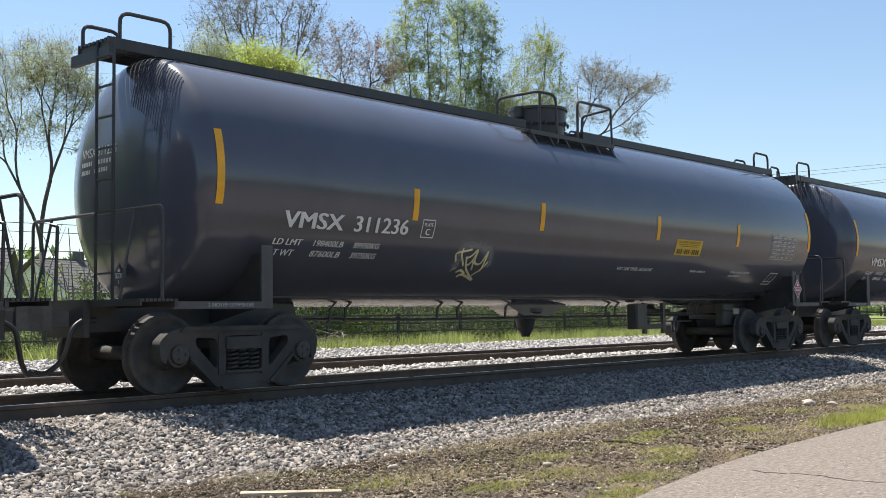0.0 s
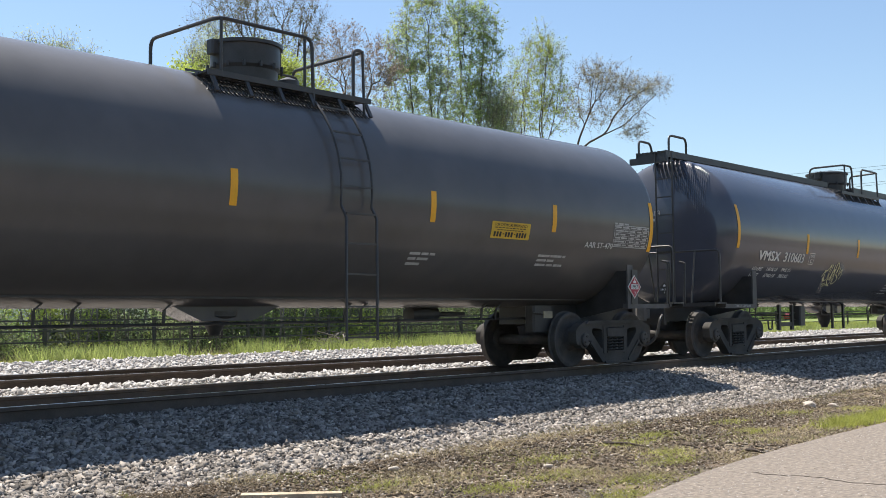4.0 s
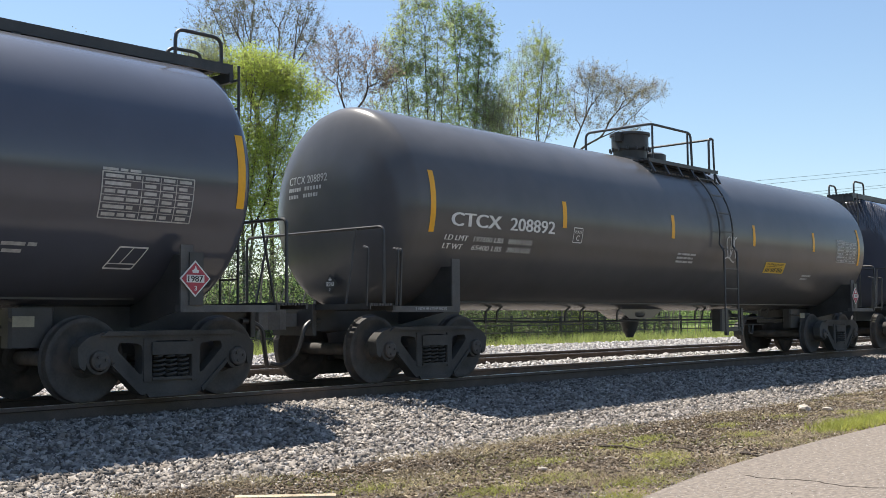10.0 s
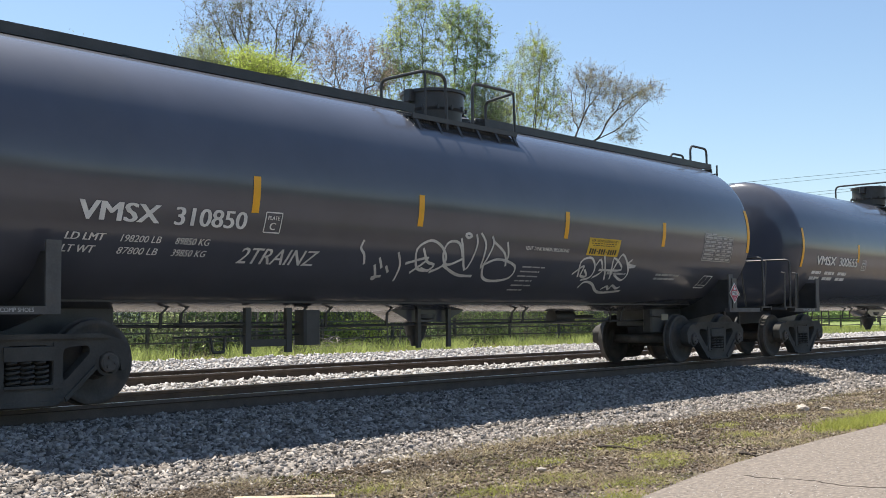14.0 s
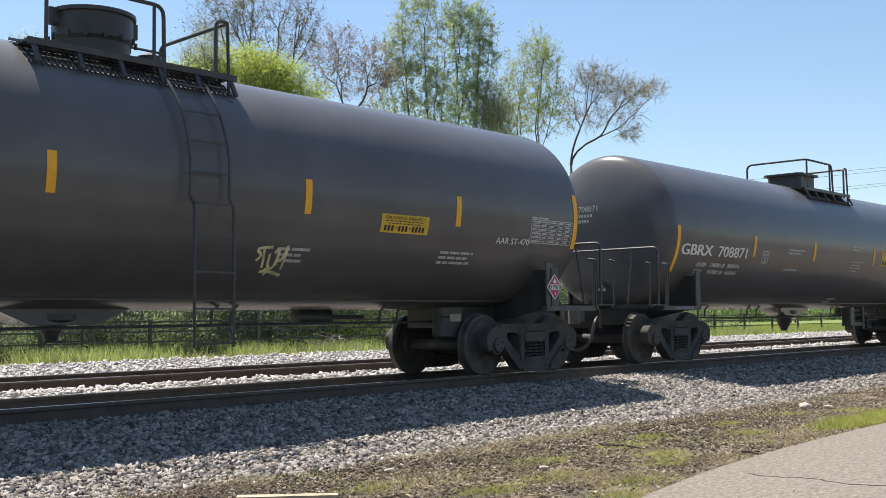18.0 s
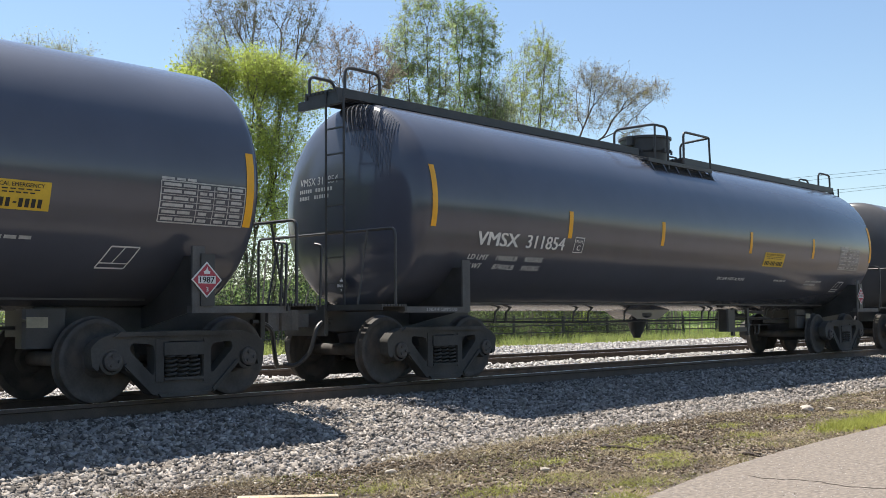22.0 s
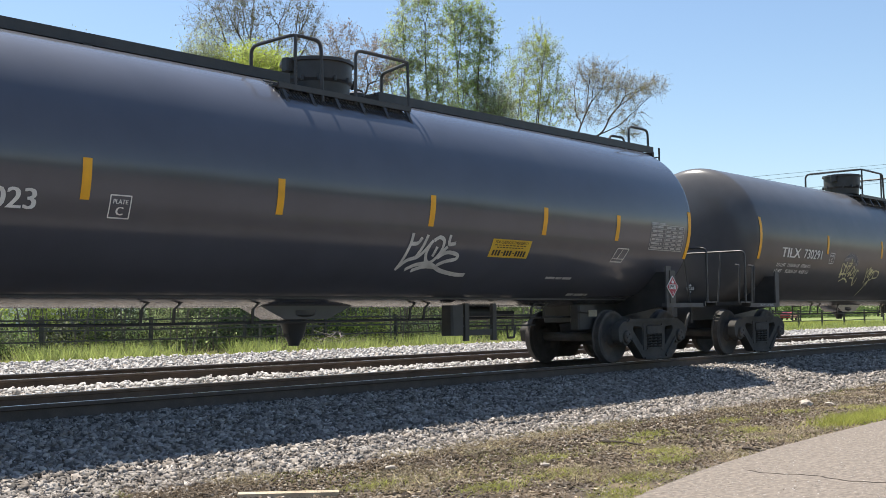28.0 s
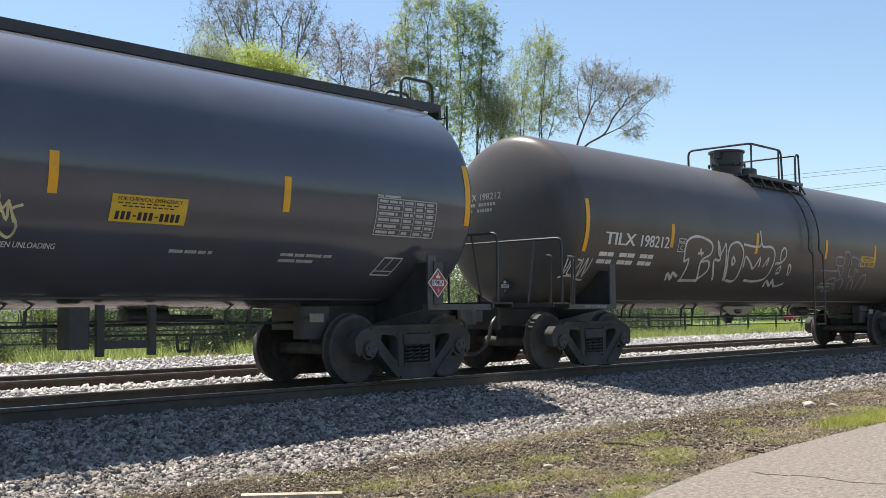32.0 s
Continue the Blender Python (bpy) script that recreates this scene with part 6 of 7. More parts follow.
tree("tree with rusty red spring buds on dark twigs", 36.37, 28.00, LEAF_RUST, ((-0.8, 0.87, 15.01, 1.3, 1.09, 1.5), (0.06, -0.06, 14.87, 1.3, 1.18, 2), (1.01, -1.1, 14.3, 0.91, 0.92, 1), (1.29, -1.41, 13.6, 0.59, 0.77, 1.44), (-0.42, 0.46, 13.6, 1.46, 1.09, 1.8), (0.53, -0.58, 13.04, 1.3, 1.24, 1.44)), 440, 3600, 0.055, 44, fork=0.68, thick=0.08, loose=0.06, fill=0.7)
tree("upright tree with bright sage-green spring leaves", 42.49, 28.00, LEAF_BRIGHT, ((-1.38, 1.51, 16.24, 0.68, 0.84, 1), (-0.95, 1.03, 17.25, 0.73, 1.06, 1.3), (-0.45, 0.49, 18.38, 0.78, 1.06, 1.3), (0.04, -0.04, 18.78, 0.73, 0.87, 1), (0.33, -0.36, 17.01, 0.78, 1.06, 1), (-0.31, 0.34, 16.15, 0.78, 0.77, 0.9), (-0.74, 0.81, 15.12, 0.73, 0.63, 1.56), (-1.28, 1.39, 14.87, 0.68, 0.46, 1.04), (-0.66, 0.72, 13.19, 1.34, 1.26, 2.34), (0.1, -0.11, 11.97, 1.34, 1.76, 2.08), (0.0, -0.0, 14.87, 0.94, 1.06, 1.56), (0.3, -0.3, 14.0, 0.9, 1.2, 1.6), (-1.6, 1.7, 13.2, 0.8, 1.2, 1.2)), 900, 13500, 0.062, 45, fork=0.12, thick=0.085, loose=0.07, fill=0.45)
tree("upright tree with darker green spring leaves", 44.70, 28.00, LEAF_SPRING, ((-0.11, 0.12, 18.52, 0.61, 0.9, 1), (0.3, -0.32, 17.43, 0.79, 1.01, 1.3), (0.68, -0.74, 18.31, 0.61, 0.72, 1), (1.06, -1.16, 17.11, 0.61, 0.86, 1), (1.34, -1.46, 17.68, 0.4, 0.51, 0.5), (0.93, -1.02, 15.7, 0.85, 0.64, 0.9), (0.36, -0.39, 15.55, 0.85, 0.64, 0.8), (0.68, -0.74, 14.29, 0.95, 0.57, 1.44), (-0.06, 0.07, 16.33, 0.61, 0.64, 0.5), (1.34, -1.46, 16.02, 0.4, 0.51, 0.4), (0.3, -0.32, 12.72, 1.58, 1.3, 1.92), (-0.34, 0.37, 11.47, 1.48, 1.44, 1.44), (1.1, -1.2, 12.25, 1.35, 1.44, 1.2), (1.2, -1.3, 13.4, 0.8, 1.2, 1.4), (0.2, -0.2, 14.2, 0.9, 1.1, 1.4)), 860, 13500, 0.062, 46, fork=0.12, thick=0.085, loose=0.07, fill=0.45)
tree("small budding tree with pale leaves", 45.55, 27.00, LEAF_PALE, ((0.21, -0.23, 13.01, 0.94, 1.57, 1), (0.74, -0.81, 12.7, 0.78, 1.57, 1)), 240, 6000, 0.045, 54, fork=0.15, thick=0.06, loose=0.2)
tree("slim tree with yellow-green young leaves", 50.65, 28.00, LEAF_LIME, ((0.61, -0.67, 17.55, 0.9, 1.19, 1.2), (0.23, -0.25, 16.37, 1.46, 1.49, 1.5), (1.14, -1.24, 17.04, 0.63, 0.92, 0.6), (0.23, -0.25, 14.69, 2.05, 1.85, 3.2), (-0.23, 0.25, 13.0, 1.73, 1.49, 1.6), (0.91, -0.99, 13.85, 1.59, 1.67, 1.6)), 760, 11000, 0.05, 47, fork=0.3, thick=0.085, loose=0.07, fill=0.5)
tree("spreading tree with fine pale budding twigs", 55.44, 28.00, LEAF_TAN, ((0.77, -0.84, 16.45, 0.92, 1.07, 1.5), (1.61, -1.75, 16.27, 1.14, 1.07, 2), (2.45, -2.67, 15.56, 1.14, 0.99, 1.8), (3.53, -3.85, 15.74, 0.78, 0.64, 1), (1.97, -2.15, 13.96, 1.42, 1.07, 1.4), (2.57, -2.8, 12.9, 0.78, 0.64, 0.6), (0.65, -0.71, 14.32, 0.99, 1.35, 1), (-0.07, 0.08, 14.67, 0.78, 1.42, 0.8)), 820, 9000, 0.04, 48, fork=0.62, thick=0.1, loose=0.07, fill=0.6)
for k, (x, y, h, w) in enumerate(((14.6, 20.4, 1.7, 1.2), (17.6, 21.5, 3.2, 1.6), (20.5, 21.0, 2.4, 1.7), (24.0, 21.5, 2.6, 1.8), (28.5, 20.6, 2.8, 1.9), (33.0, 21.0, 3.2, 2.0), (38.0, 20.8, 2.6, 2.0), (43.5, 21.2, 3.0, 2.1), (49.0, 21.5, 2.6, 1.6))):
    tree("tangled fresh green shrub behind the fence", x, y, (LEAF_GREEN, LEAF_LIME, LEAF_BRIGHT)[k % 3], ((0.0, 0.0, h * 0.45, w, h * 0.5, 2), (w * 0.5, -0.3, h * 0.35, w * 0.8, h * 0.4, 1), (-w * 0.6, 0.2, h * 0.3, w * 0.7, h * 0.35, 1)), 130, 5200, 0.06, 60 + k, fork=0.04, thick=0.04, loose=0.16, category="shrub")
for k in range(12):
    h = 11 + 1.8 * (k % 4)
    tree("distant broadleaf tree in fresh leaf", 110 + 22 * k, 78 + 9 * (k % 3), (LEAF_PALE, LEAF_GREEN, LEAF_BRIGHT)[k % 3], ((0, 0, h * 0.62, 4.6, h * 0.36, 3), (3, 1, h * 0.5, 3.6, h * 0.3, 1), (-3, -1, h * 0.45, 3.6, h * 0.3, 1)), 160, 3200, 0.24, 80 + k, fork=0.15, thick=0.25, loose=0.6)

# weeds along the far edge of the gravel, grass tufts on the near verge
def blades(name, label, mat, count, place, lo, hi, width, seed, lean=0.5):
    rs = np.random.RandomState(seed)
    p = place(rs, count)
    n = len(p)
    h = rs.uniform(lo, hi, n)[:, None]
    a = rs.uniform(0, 2 * np.pi, n)
    side = np.stack([np.cos(a), np.sin(a), 0 * a], 1) * width * rs.uniform(0.6, 1.4, n)[:, None]
    tip = p + np.stack([rs.normal(0, lean, n), rs.normal(0, lean, n), np.ones(n)], 1) * h
    v = np.stack([p - side, p + side, tip], 1).reshape(-1, 3)
    return solid(name, raw_mesh(name, v, np.arange(3 * n).reshape(n, 3), mat), None, label, "grass", kind="stuff")


def patchy(rs, x, y, s, cut, seed):
    keep = np.array([noise.noise((a * s, b * s, seed)) for a, b in zip(x, y)]) > cut
    return x[keep], y[keep]


def verge_spots(cut, seed):
    def f(rs, count):
        x, y = 4.5 + 30 * rs.rand(count) ** 1.6, rs.uniform(-7.4, -3.55, count)
        x, y = patchy(rs, x, y, 0.9, cut, seed)
        ok = y > np.interp(x, (4, 6.0, 6.68, 8.15, 9.86, 13.2, 40), (-9, -7.28, -7.12, -6.83, -6.64, -6.48, -6.4))
        x, y = x[ok], y[ok]
        return np.stack([x, y, 0 * x - 0.495], 1)
    return f


blades("dry_grass", "short dry straw-coloured grass on the verge", STRAW, 80000, verge_spots(0.12, 3.0), 0.012, 0.06, 0.004, 5, 1.6)
blades("verge_grass", "short green grass tufts on the verge", BLADE, 42000, verge_spots(0.16, 9.0), 0.012, 0.045, 0.0035, 6, 1.0)
blades("dead_stalks", "matted dead brown stalks on the verge", DEAD, 42000, verge_spots(-0.15, 14.0), 0.02, 0.08, 0.0022, 15, 2.2)


def edge_tufts(rs, count):
    c = np.array([(13.4 + 0.9 * k + rs.uniform(-0.3, 0.3), -6.24 + 0.16 * rs.rand()) for k in range(12)])
    i = rs.randint(0, len(c), count)
    q = c[i] + rs.normal(0, 1, (count, 2)) * np.array([0.38, 0.13])
    return np.stack([q[:, 0], q[:, 1], 0 * i - 0.49], 1)


blades("grass_tufts", "bright yellow-green grass tufts along the concrete edge", BLADE_BRIGHT, 16000, edge_tufts, 0.03, 0.13, 0.006, 7, 0.7)


def small_tufts(rs, count):
    c = np.array([(8.9, -6.15), (7.7, -6.55), (7.0, -6.85), (9.8, -5.1), (10.6, -4.9), (8.2, -5.2), (11.6, -5.6), (6.6, -5.9), (12.4, -4.9), (6.0, -5.1), (9.4, -5.8), (14.0, -5.0), (15.2, -5.4), (7.5, -5.9)])
    i = rs.randint(0, len(c), count)
    q = c[i] + rs.normal(0, 1, (count, 2)) * np.array([0.22, 0.11])
    return np.stack([q[:, 0], q[:, 1], 0 * i - 0.495], 1)


blades("grass_patches", "small fresh green grass patches on the verge", BLADE_BRIGHT, 7000, small_tufts, 0.012, 0.05, 0.004, 17, 1.0)


def weed_line(rs, count):
    x, y = 6 + 90 * rs.rand(count) ** 1.3, 13.3 + 3.6 * rs.rand(count) ** 1.3
    x, y = patchy(rs, x, y, 0.45, 0.0, 5.0)
    return np.stack([x, y, np.interp(y, (13.2, 14.2, 17.5), (-0.42, -0.36, -0.45))], 1)


blades("weeds", "rank green weeds along the far edge of the gravel", WEED, 70000, weed_line, 0.16, 0.72, 0.016, 8, 0.45)


def low_weeds(rs, count):
    x, y = 6 + 90 * rs.rand(count) ** 1.3, 13.2 + 4.2 * rs.rand(count)
    return np.stack([x, y, np.interp(y, (13.2, 14.2, 17.5), (-0.42, -0.36, -0.45))], 1)


blades("low_weeds", "low fresh green weeds between the gravel and the fence", BLADE_BRIGHT, 50000, low_weeds, 0.08, 0.30, 0.014, 28, 0.6)


def thatch(rs, count):
    x, y = 6 + 70 * rs.rand(count) ** 1.2, 13.6 + 5.5 * rs.rand(count)
    return np.stack([x, y, np.interp(y, (13.2, 14.2, 17.5, 22), (-0.42, -0.36, -0.45, -0.55))], 1)


blades("dead_grass", "pale dead grass and stems under the fence", STRAW, 16000, thatch, 0.1, 0.45, 0.008, 18, 0.8)
rs = np.random.RandomState(19)
n = 85000
ux = 8 + 44 * rs.rand(n)
uy = 18.6 + 3.6 * rs.rand(n)
uz = -0.5 + (np.interp(ux, (8, 17, 21, 52), (1.2, 1.4, 4.0, 3.6)) + 0.5 * np.sin(ux * 1.1) + 0.3 * np.sin(ux * 2.7 + 1)) * rs.rand(n) ** 1.15
# leaf colour carries the shade under the shrubs
solid("undergrowth", leaf_mesh("undergrowth", np.stack([ux, uy, uz], 1), 0.055, LEAF_SHADED, rs), None, "dense grey-green undergrowth behind the fence, coloured darker for shade", "undergrowth", kind="stuff")
n = 130000
tx, ty = 20.5 + 50 * rs.rand(n), 22.5 + 8 * rs.rand(n)
keep = (np.array([noise.noise((a * 0.45, b * 0.45, 4.0)) for a, b in zip(tx, ty)]) > -0.22) & (tx > 21.0 + 0.62 * (ty - 22.5))
tz = -0.5 + (8.2 + 1.4 * np.sin(tx * 0.8) + 0.9 * np.sin(tx * 2.1 + 2)) * rs.rand(n) ** 1.5
solid("thicket", leaf_mesh("thicket", np.stack([tx, ty, tz], 1)[keep], 0.060, LEAF_GREEN, rs), None, "leafy thicket between the tree trunks", "thicket", kind="stuff")
heap = Geo()
pick = random.Random(23)
for _ in range(150):
    x, y = pick.gauss(24.0, 0.8), pick.gauss(15.4, 0.5)
    z = -0.38 + max(0.0, 0.75 - 0.5 * abs(x - 24.0)) * pick.random()
    a, tilt, r = pick.uniform(0, 6.28), pick.gauss(0, 0.25), pick.uniform(0.4, 1.1)
    heap.pipe([(x, y, z), (x + r * math.cos(a), y + r * 0.6 * math.sin(a), z + r * tilt)], pick.uniform(0.008, 0.03), 5, taper=0.4)
stems = Geo()
for _ in range(420):
    x, y, r = pick.uniform(9, 60), pick.uniform(18.4, 23.5), pick.uniform(0.012, 0.04)
    h, lean = pick.uniform(0.9, 4.0), pick.gauss(0, 0.22)
    stems.pipe([(x, y, -0.6), (x + lean * h * 0.4, y, h * 0.5), (x + lean * h, y + pick.gauss(0, 0.2), h)], r, 5, taper=0.4)
solid("saplings", stems, TWIG, "thicket of thin grey sapling stems behind the fence", "saplings", kind="stuff")
solid("brush_heap", heap, TWIG, "heap of grey cut branches beside the gravel", "brush heap", kind="stuff")


def field_spots(rs, count):
    x, y = 30 + 110 * rs.rand(count), 16 + 40 * rs.rand(count)
    return np.stack([x, y, 0 * x - 0.55], 1)


blades("field_grass", "bright green grass of the field behind the tracks", BLADE_BRIGHT, 50000, field_spots, 0.12, 0.3, 0.03, 9, 0.4)

# unseen woods added behind and beside the camera: close the place, darken tank reflections
rs = np.random.RandomState(77)
n = 26000
u = rs.rand(n)
far_side = rs.rand(n) < 0.5
wx = np.where(far_side, -95 - 18 * rs.rand(n), -110 + 260 * u)
wy = np.where(far_side, -110 + 190 * u, -95 - 18 * rs.rand(n))
top = 9 + 4 * np.sin(u * 37) + 2.5 * np.sin(u * 91)
solid("distant_woods", leaf_mesh("distant_woods", np.stack([wx, wy, -0.6 + top * rs.rand(n) ** 0.8], 1), 0.9, LEAF_GREEN, rs), None, "added belt of distant woods, out of view, that darkens tank reflections", "woods", kind="stuff")

# added belt left of the view; keeps bright horizon sky off the tank heads
n = 16000
u = rs.rand(n)
side = np.stack([-75 + 80 * u, 30 + 12 * rs.rand(n), -0.6 + (12 + 2.5 * np.sin(u * 29) + 1.5 * np.sin(u * 71)) * rs.rand(n) ** 0.8], 1)
solid("side_woods", leaf_mesh("side_woods", side, 0.7, LEAF_GREEN, rs), None, "added belt of green woods, out of view, that darkens the tank heads", "woods", kind="stuff")
n = 60000
u = rs.rand(n)
bx = -60 + 330 * u
high = np.interp(bx, (20, 45, 150, 270), (2.4, 8.5, 8.0, 3.5))
belt = np.stack([bx, 88 + 26 * rs.rand(n), -0.6 + high * (0.8 + 0.12 * np.sin(u * 41) + 0.1 * np.sin(u * 117)) * rs.rand(n) ** 0.8], 1)
solid("far_hedge", leaf_mesh("far_hedge", belt, 0.55, LEAF_GREEN, rs), None, "low green hedge and bushes far across the field", "hedge", kind="stuff")

# ---- fence ----
fence = thing("fence", "black timber rail fence behind the weeds", "fence")
POST = Geo().box(-0.05, 0.05, -0.05, 0.05, -0.6, 0.95, 0.01).mesh("post", FENCE, 0)
RAIL = Geo().box(-1.82, 1.82, -0.018, 0.018, -0.024, 0.024).mesh("rail", FENCE, 0)
for i in range(30):
    x = 8 + 3.6 * i
    part("post", POST, None, fence, at=pose(x, 18, 0.02 * math.sin(i * 1.7)))
    for z in (0.24, 0.55, 0.86):
        part("rail", RAIL, None, fence, at=pose(x + 1.8, 17.93, z, 0, random.uniform(-0.5, 0.5), 0))

# ---- house and outbuilding at the back ----
def house(label, x, y, w, d, wall_h, roof_h, turn):
    h = thing("house", label, "house", pose(x, y, -0.6, 0, 0, turn))
    t = 0.2
    for ring, nm in ((((-w / 2, -d / 2), (w / 2, -d / 2), (w / 2, -d / 2 + t), (-w / 2, -d / 2 + t)), "front_wall"),
                     (((-w / 2, d / 2 - t), (w / 2, d / 2 - t), (w / 2, d / 2), (-w / 2, d / 2)), "back_wall")):
        part(nm, Geo().prism([(a, b, 0) for a, b in ring], (0, 0, wall_h)), SIDING, h, smooth=0)
    for s in (-1, 1):
        x0 = s * w / 2
        part("gable_wall", Geo().prism([(x0, -d / 2 + t, 0), (x0, d / 2 - t, 0), (x0, d / 2 - t, wall_h), (x0, 0, wall_h + roof_h), (x0, -d / 2 + t, wall_h)], (-s * t, 0, 0)), SIDING, h, smooth=0)
        for k in range(12):
            a, b = k / 12, (k + 1) / 12 + 0.02
            y0, y1 = s * (d / 2 + 0.4) * (1 - a), s * (d / 2 + 0.4) * (1 - b)
            z0, z1 = wall_h - 0.15 + (roof_h + 0.3) * a, wall_h - 0.15 + (roof_h + 0.3) * b
            part("shingle_course", Geo().prism([(-w / 2 - 0.4, y0, z0 + 0.05), (-w / 2 - 0.4, y1, z1 + 0.02), (-w / 2 - 0.4, y1, z1 - 0.06), (-w / 2 - 0.4, y0, z0 - 0.04)], (w + 0.8, 0, 0)), ROOFING, h, "grey shingle course", smooth=0)
    for k in range(max(1, int(w / 3))):
        x0 = -w / 2 + 1.5 + 3.0 * k
        f = part("window_frame", Geo().box(x0 - 0.55, x0 + 0.55, -d / 2 - 0.06, -d / 2 - 0.003, 1.0, 2.2), SIDING, h, smooth=0)
        part("pane", Geo().box(x0 - 0.45, x0 + 0.45, -d / 2 - 0.075, -d / 2 - 0.062, 1.1, 2.1), PANE, f, smooth=0)
    part("chimney", Geo().box(-0.3, 0.3, -0.3, 0.3, wall_h + roof_h - 0.6, wall_h + roof_h + 0.8), ROOFING, h, smooth=0)
    return h


house("white-sided house with a grey shingle roof behind trees", 24.0, 49.0, 9.0, 7.0, 3.0, 2.2, -38)
house("low white house with a grey roof beyond the fence", 40.5, 62.0, 8.0, 6.5, 3.4, 2.2, 15)

def parked_car(x, y, turn):
    car = thing("parked_car", "red car parked far across the grass", "car", pose(x, y, -0.6, 0, 0, turn))
    ring = [(-2.2, 0.35), (2.2, 0.35), (2.25, 0.7), (1.2, 0.92), (0.55, 1.42), (-1.0, 1.45), (-1.7, 0.98), (-2.25, 0.85)]
    part("body", Geo().prism([(a, -0.85, b) for a, b in ring], (0, 1.7, 0)), CAR_RED, car, smooth=0)
    for s in (-1, 1):
        part("side_window", Geo().prism([(a, s * 0.853, b) for a, b in ((-1.35, 0.98), (0.95, 0.95), (0.45, 1.36), (-0.9, 1.38))], (0, s * 0.004, 0)), PANE, car, smooth=0)
        for m in (-1.35, 1.35):
            part("wheel", Geo().lathe([(s * 0.68, 0.001), (s * 0.68, 0.30), (s * 0.87, 0.32), (s * 0.88, 0.20), (s * 0.88, 0.001)], "y", (m, 0, 0.32), 18), DARKSTICK, car)
    return car


parked_car(177.8, 70.0, 8)

# ---- power cables ----
for y, z0, z1 in ((75, 14.6, 44.6), (76.5, 13.8, 43.9), (75, 12.3, 40.4), (76.5, 11.5, 40.0)):
    g = Geo().pipe([(100 + 23 * i, y, z0 + (z1 - z0) * i / 10) for i in range(11)], 0.04, 4)
    solid("power_cable", g, WIRE, "thin dark overhead power cable", "cable", group="overhead cables", smooth=0)
for x, h in ((100.0, 15.6), (330.0, 45.8)):
    pole = thing("utility_pole", "tall brown utility pole beyond the field", "utility pole", pose(x, 75.75, -0.6), group="overhead cables")
    part("pole", Geo().pipe([(0, 0, 0), (0, 0, h)], 0.012 * h + 0.05, 8, taper=0.5), BARK, pole)
    for z in (h - 0.4, h - 2.7 - (h > 20) * 1.4):
        part("crossarm", Geo().box(-0.1, 0.1, -1.3, 1.3, z - 0.15, z + 0.05), BARK, pole)
for x in (8.0, 76.0):
    pole = thing("utility_pole", "brown timber utility pole far behind the trees", "utility pole", pose(x, 60.0, -0.6), group="overhead cables")
    part("pole", Geo().pipe([(0, 0, 0), (0, 0, 9.6)], 0.16, 8, taper=0.7), BARK, pole)
    part("crossarm", Geo().box(-0.06, 0.06, -1.1, 1.1, 8.3, 8.42), BARK, pole)
for z in (7.8, 7.2, 5.9):
    g = Geo().pipe([(8 + 8.5 * i, 60, z - 0.6 + 0.1 * i) for i in range(9)], 0.03, 4)
    solid("power_cable", g, WIRE, "thin dark overhead power cable", "cable", group="overhead cables", smooth=0)

# ---- concrete path and litter ----
EDGE = ((-4.0, -9.9), (3.0, -8.4), (5.0, -7.62), (6.0, -7.32), (6.68, -7.15), (7.36, -7.01), (8.15, -6.86), (8.92, -6.76), (9.86, -6.67), (11.44, -6.57), (13.22, -6.51), (20, -6.46), (40, -6.46), (80, -6.46))
path = Geo().prism([(x, y, -0.62) for x, y in EDGE] + [(80, -16, -0.62), (-25, -16, -0.62), (-25, -9.8, -0.62)], (0, 0, 0.165))
solid("pavement", path, CONCRETE, "worn tan concrete path with a crack", "pavement", kind="structure", smooth=0)
g = Geo()
crack = [(8.46 - 0.05 * math.sin(i * 0.5) + 0.018 * math.sin(i * 1.9), -7.16 - 0.055 * i, -0.4535) for i in range(26)]
for a, b in zip(crack, crack[1:]):
    g.bar(a, b, 0.018, 0.002)
solid("pavement_crack", g, DARKSTICK, "dark crack in the concrete path", "crack", kind="structure", smooth=0)

stone_field("ballast_stones", "loose grey crushed stones of the ballast shoulder", STONE, 84000, 3.2, 17.5, -4.15, -0.9, 0.014, 0.042, 1, 1.15)
stone_field("ballast_stones", "loose grey crushed stones further along the track", STONE, 38000, 17.5, 48, -3.95, -0.9, 0.018, 0.046, 2, 1.3)
stone_field("ballast_stones", "pale crushed stones between the two tracks", STONE_PALE, 9000, 4, 60, 0.95, 3.9, 0.028, 0.06, 3, 1.3)
stone_field("ballast_stones", "pale crushed stones beyond the second track", STONE_PALE, 18000, 8, 85, 5.85, 13.6, 0.03, 0.07, 4, 1.3)


def verge_height(x, y):
    return np.interp(y, (-7, -5, -4.4, -3.9), (-0.508, -0.492, -0.488, -0.50))


stone_field("gravel_litter", "scattered gravel on the dry verge", GRAVEL, 14000, 4.5, 26, -6.6, -3.8, 0.004, 0.020, 5, 1.3, verge_height)
stone_field("earth_clods", "crumbled brown clods on the dry verge", CLOD, 34000, 4.5, 28, -6.5, -3.9, 0.004, 0.024, 8, 1.4, verge_height)
stone_field("path_grit", "pale grit set in the concrete path", STONE_PALE, 6000, 6.5, 15, -8.6, -6.6, 0.002, 0.006, 6, 1.2, lambda x, y: 0 * x - 0.457)


stone_field("path_specks", "dark specks of grit set in the concrete path", CLOD, 9000, 6.2, 18, -9.4, -6.6, 0.002, 0.006, 16, 1.2, lambda x, y: 0 * x - 0.458)


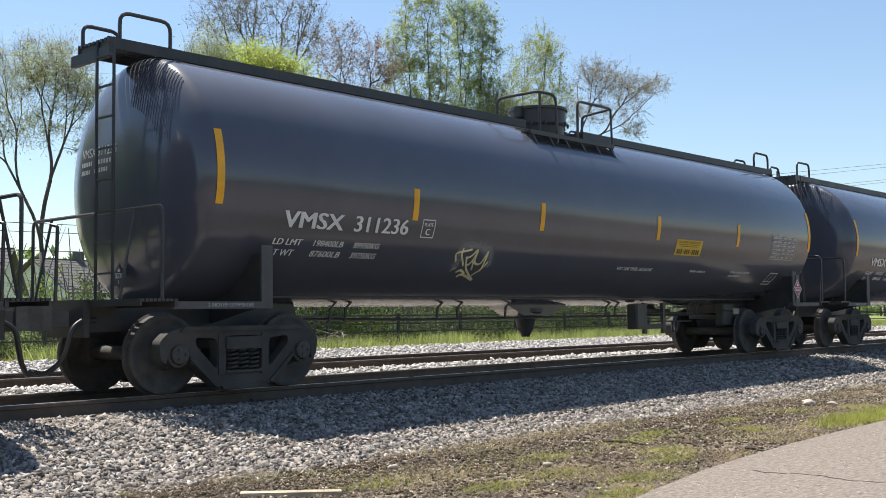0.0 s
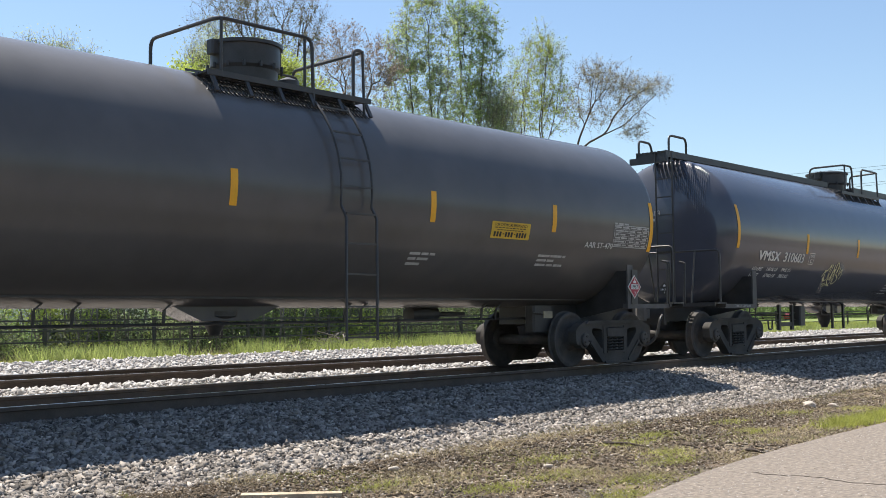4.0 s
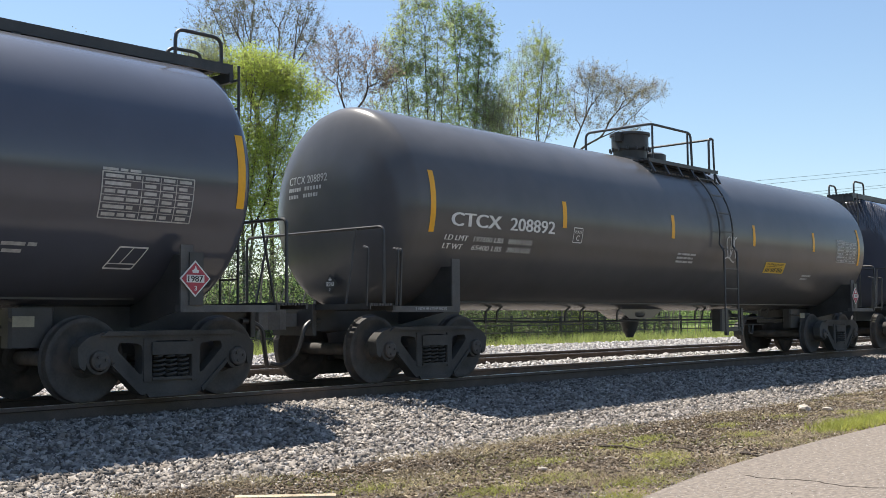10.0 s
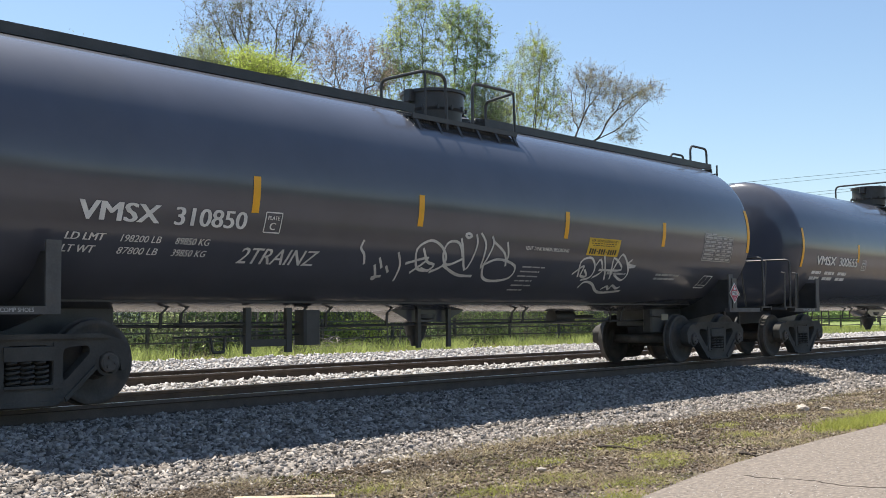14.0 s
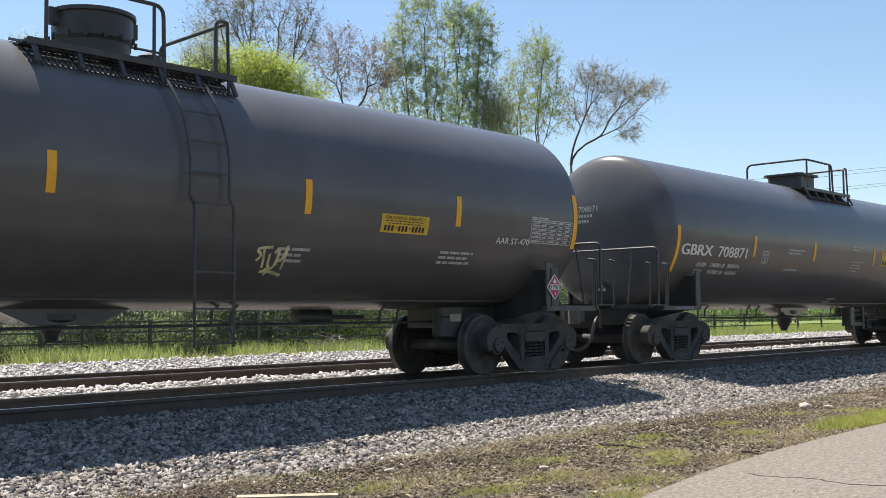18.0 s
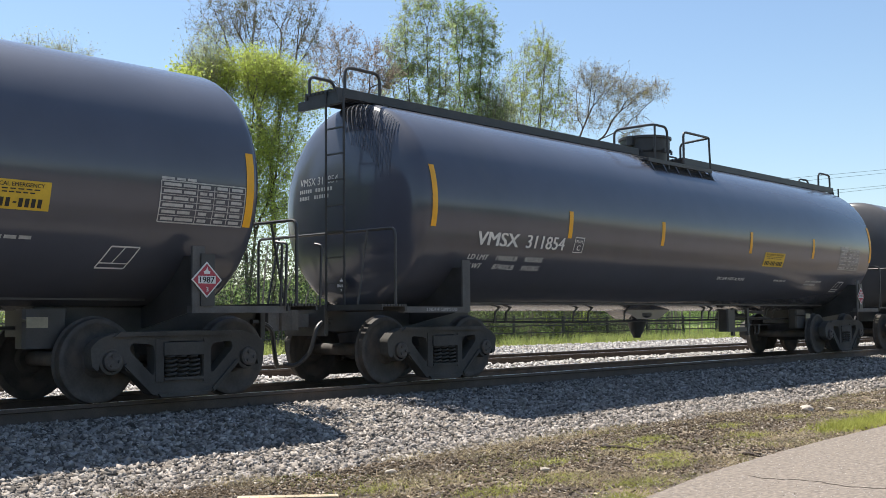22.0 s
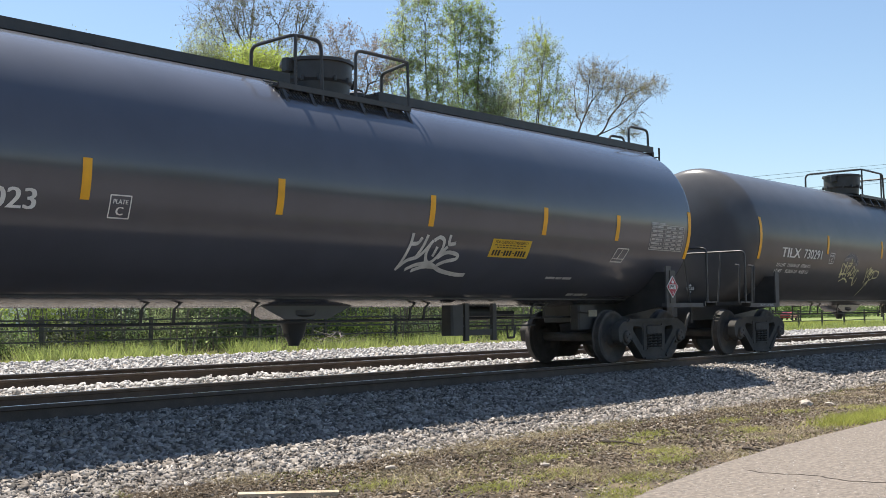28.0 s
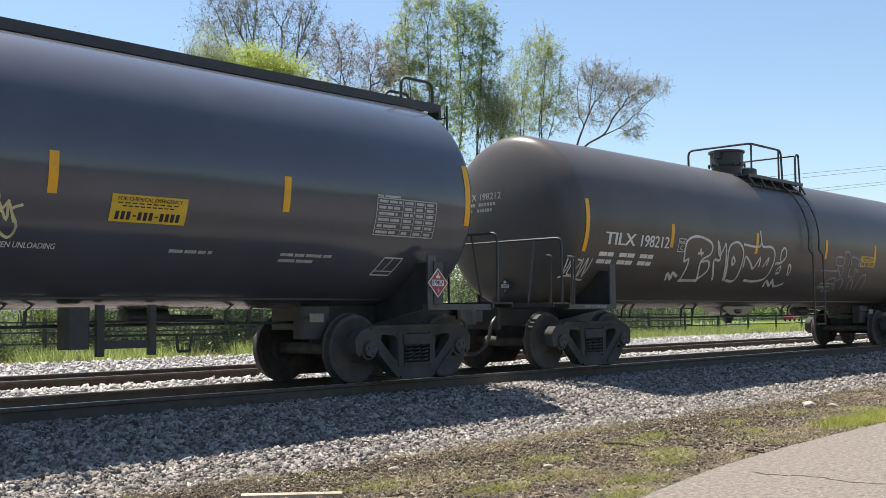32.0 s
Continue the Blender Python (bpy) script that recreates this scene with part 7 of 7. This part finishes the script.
# leaf litter, chips and dark clods on the verge
def flakes(name, label, mat, count, size, seed):
    rs = np.random.RandomState(seed)
    x, y = 4.6 + 24 * rs.rand(count) ** 1.5, rs.uniform(-7.2, -3.9, count)
    ok = y > np.interp(x, (4, 6.0, 6.68, 8.15, 9.86, 13.2, 40), (-9, -7.28, -7.12, -6.83, -6.64, -6.48, -6.4))
    p = np.stack([x, y, 0 * x - 0.487], 1)[ok]
    n = len(p)
    a, s = rs.uniform(0, 6.28, n), (size * rs.uniform(0.4, 1.4, n))[:, None]
    u = np.stack([np.cos(a), np.sin(a), rs.normal(0, 0.3, n)], 1) * s
    w = np.stack([-np.sin(a), np.cos(a), rs.normal(0, 0.3, n)], 1) * s * rs.uniform(0.25, 0.8, n)[:, None]
    v = np.stack([p - u, p + w, p + u, p - w], 1).reshape(-1, 3)
    solid(name, raw_mesh(name, v, np.arange(4 * n).reshape(n, 4), mat), None, label, "litter", kind="stuff")


flakes("leaf_litter", "brown dead leaves scattered on the verge", DEAD, 7000, 0.02, 31)
flakes("wood_chips", "pale chips and bits scattered on the verge", WOOD, 1500, 0.018, 32)
flakes("dark_litter", "dark bits of bark scattered on the verge", DARKSTICK, 6000, 0.018, 33)


def stick(label, pts, r, mat=None, name="stick"):
    solid(name, Geo().pipe(pts, r, 6, taper=0.5), mat or DARKSTICK, label, "stick", group="sticks on the verge")


stick("dark dead stick lying on the verge", [(9.58, -4.93, -0.475), (9.62, -5.2, -0.465), (9.57, -5.48, -0.478)], 0.018)
stick("thin dark twig lying on the verge", [(9.98, -5.63, -0.48), (9.9, -5.78, -0.468), (9.79, -5.93, -0.48)], 0.012)
stick("short dark broken branch lying near the concrete edge", [(9.92, -6.38, -0.475), (9.86, -6.48, -0.46), (9.84, -6.6, -0.475)], 0.024)
solid("board", Geo().bar((5.05, -4.72, -0.47), (5.62, -5.22, -0.475), 0.11, 0.035), WOOD, "pale split board lying at the foot of the ballast", "board", smooth=0)


# loose pale rocks at the foot of the ballast
def rock(label, x, y, size, seed):
    rng = random.Random(seed)
    bm = bmesh.new()
    bmesh.ops.create_icosphere(bm, subdivisions=2, radius=size)
    for v in bm.verts:
        k = 0.82 + 0.3 * noise.noise(v.co * (1.6 / size) + Vector((seed, 0, 0))) + rng.uniform(-0.05, 0.05)
        v.co = (v.co.x * k * 1.35, v.co.y * k, v.co.z * k * 0.55)
    me = bpy.data.meshes.new("rock")
    bm.to_mesh(me)
    bm.free()
    me.materials.append(GRAVEL)
    solid("rock", me, None, label, "rock", group="loose rocks on the verge", at=pose(x, y, -0.485 + size * 0.3, 0, 0, 40 * seed))


rock("flat pale limestone rock at the foot of the ballast", 15.05, -4.75, 0.11, 1)
rock("small pale limestone rock beside the verge grass", 15.22, -5.02, 0.075, 2)
rock("small pale stone lying on the dry verge", 7.80, -5.54, 0.045, 3)
rock("pale stone lying at the edge of the ballast", 6.82, -4.58, 0.05, 4)


# ---- movement ----
RUN = ((0, 0.00), (1, 10.73), (2, 21.46), (3, 32.19), (5.5, 59.01), (6, 64.37), (7, 75.10), (8, 85.83), (9, 96.56), (10, 107.29), (11, 118.02), (12, 129.07), (13, 139.84), (14, 150.20), (14.5, 155.57), (16.5, 177.03),
        (17, 182.39), (18, 192.75), (19, 203.85), (20, 214.58), (21, 225.31), (22, 236.36), (23, 246.76), (24, 257.49), (25, 268.22), (26, 278.95), (26.5, 284.31), (28.5, 305.39), (29, 311.14), (30, 321.87), (31, 332.59), (32, 342.99))


def way(t):
    """How far the train has run after t seconds."""
    return float(np.interp(t, [a for a, _ in RUN], [b for _, b in RUN]))


def motions():
    times = [a for a, _ in RUN]
    for car, at in TRAIN:
        walk(car, [(t, pose(at - way(t), 0, 0)) for t in times])
        for truck in (o for o in car.children if o.name.split(".")[0] == "truck"):
            for w in (o for o in truck.children if o.name.split(".")[0] == "wheelset"):
                x = w.location.x
                near = [i / FPS for i in range(961) if -13 < at - way(i / FPS) < 34]
                seen = sorted({0.0, 32.0, *near})
                rows = []
                for t in seen:
                    s = way(min(max(t, near[0]), near[-1])) if near else 0.0
                    rows.append((t, pose(x, 0, WHEEL_R) @ Matrix.Rotation(-s / WHEEL_R, 4, "Y")))
                walk(w, rows)


motions()
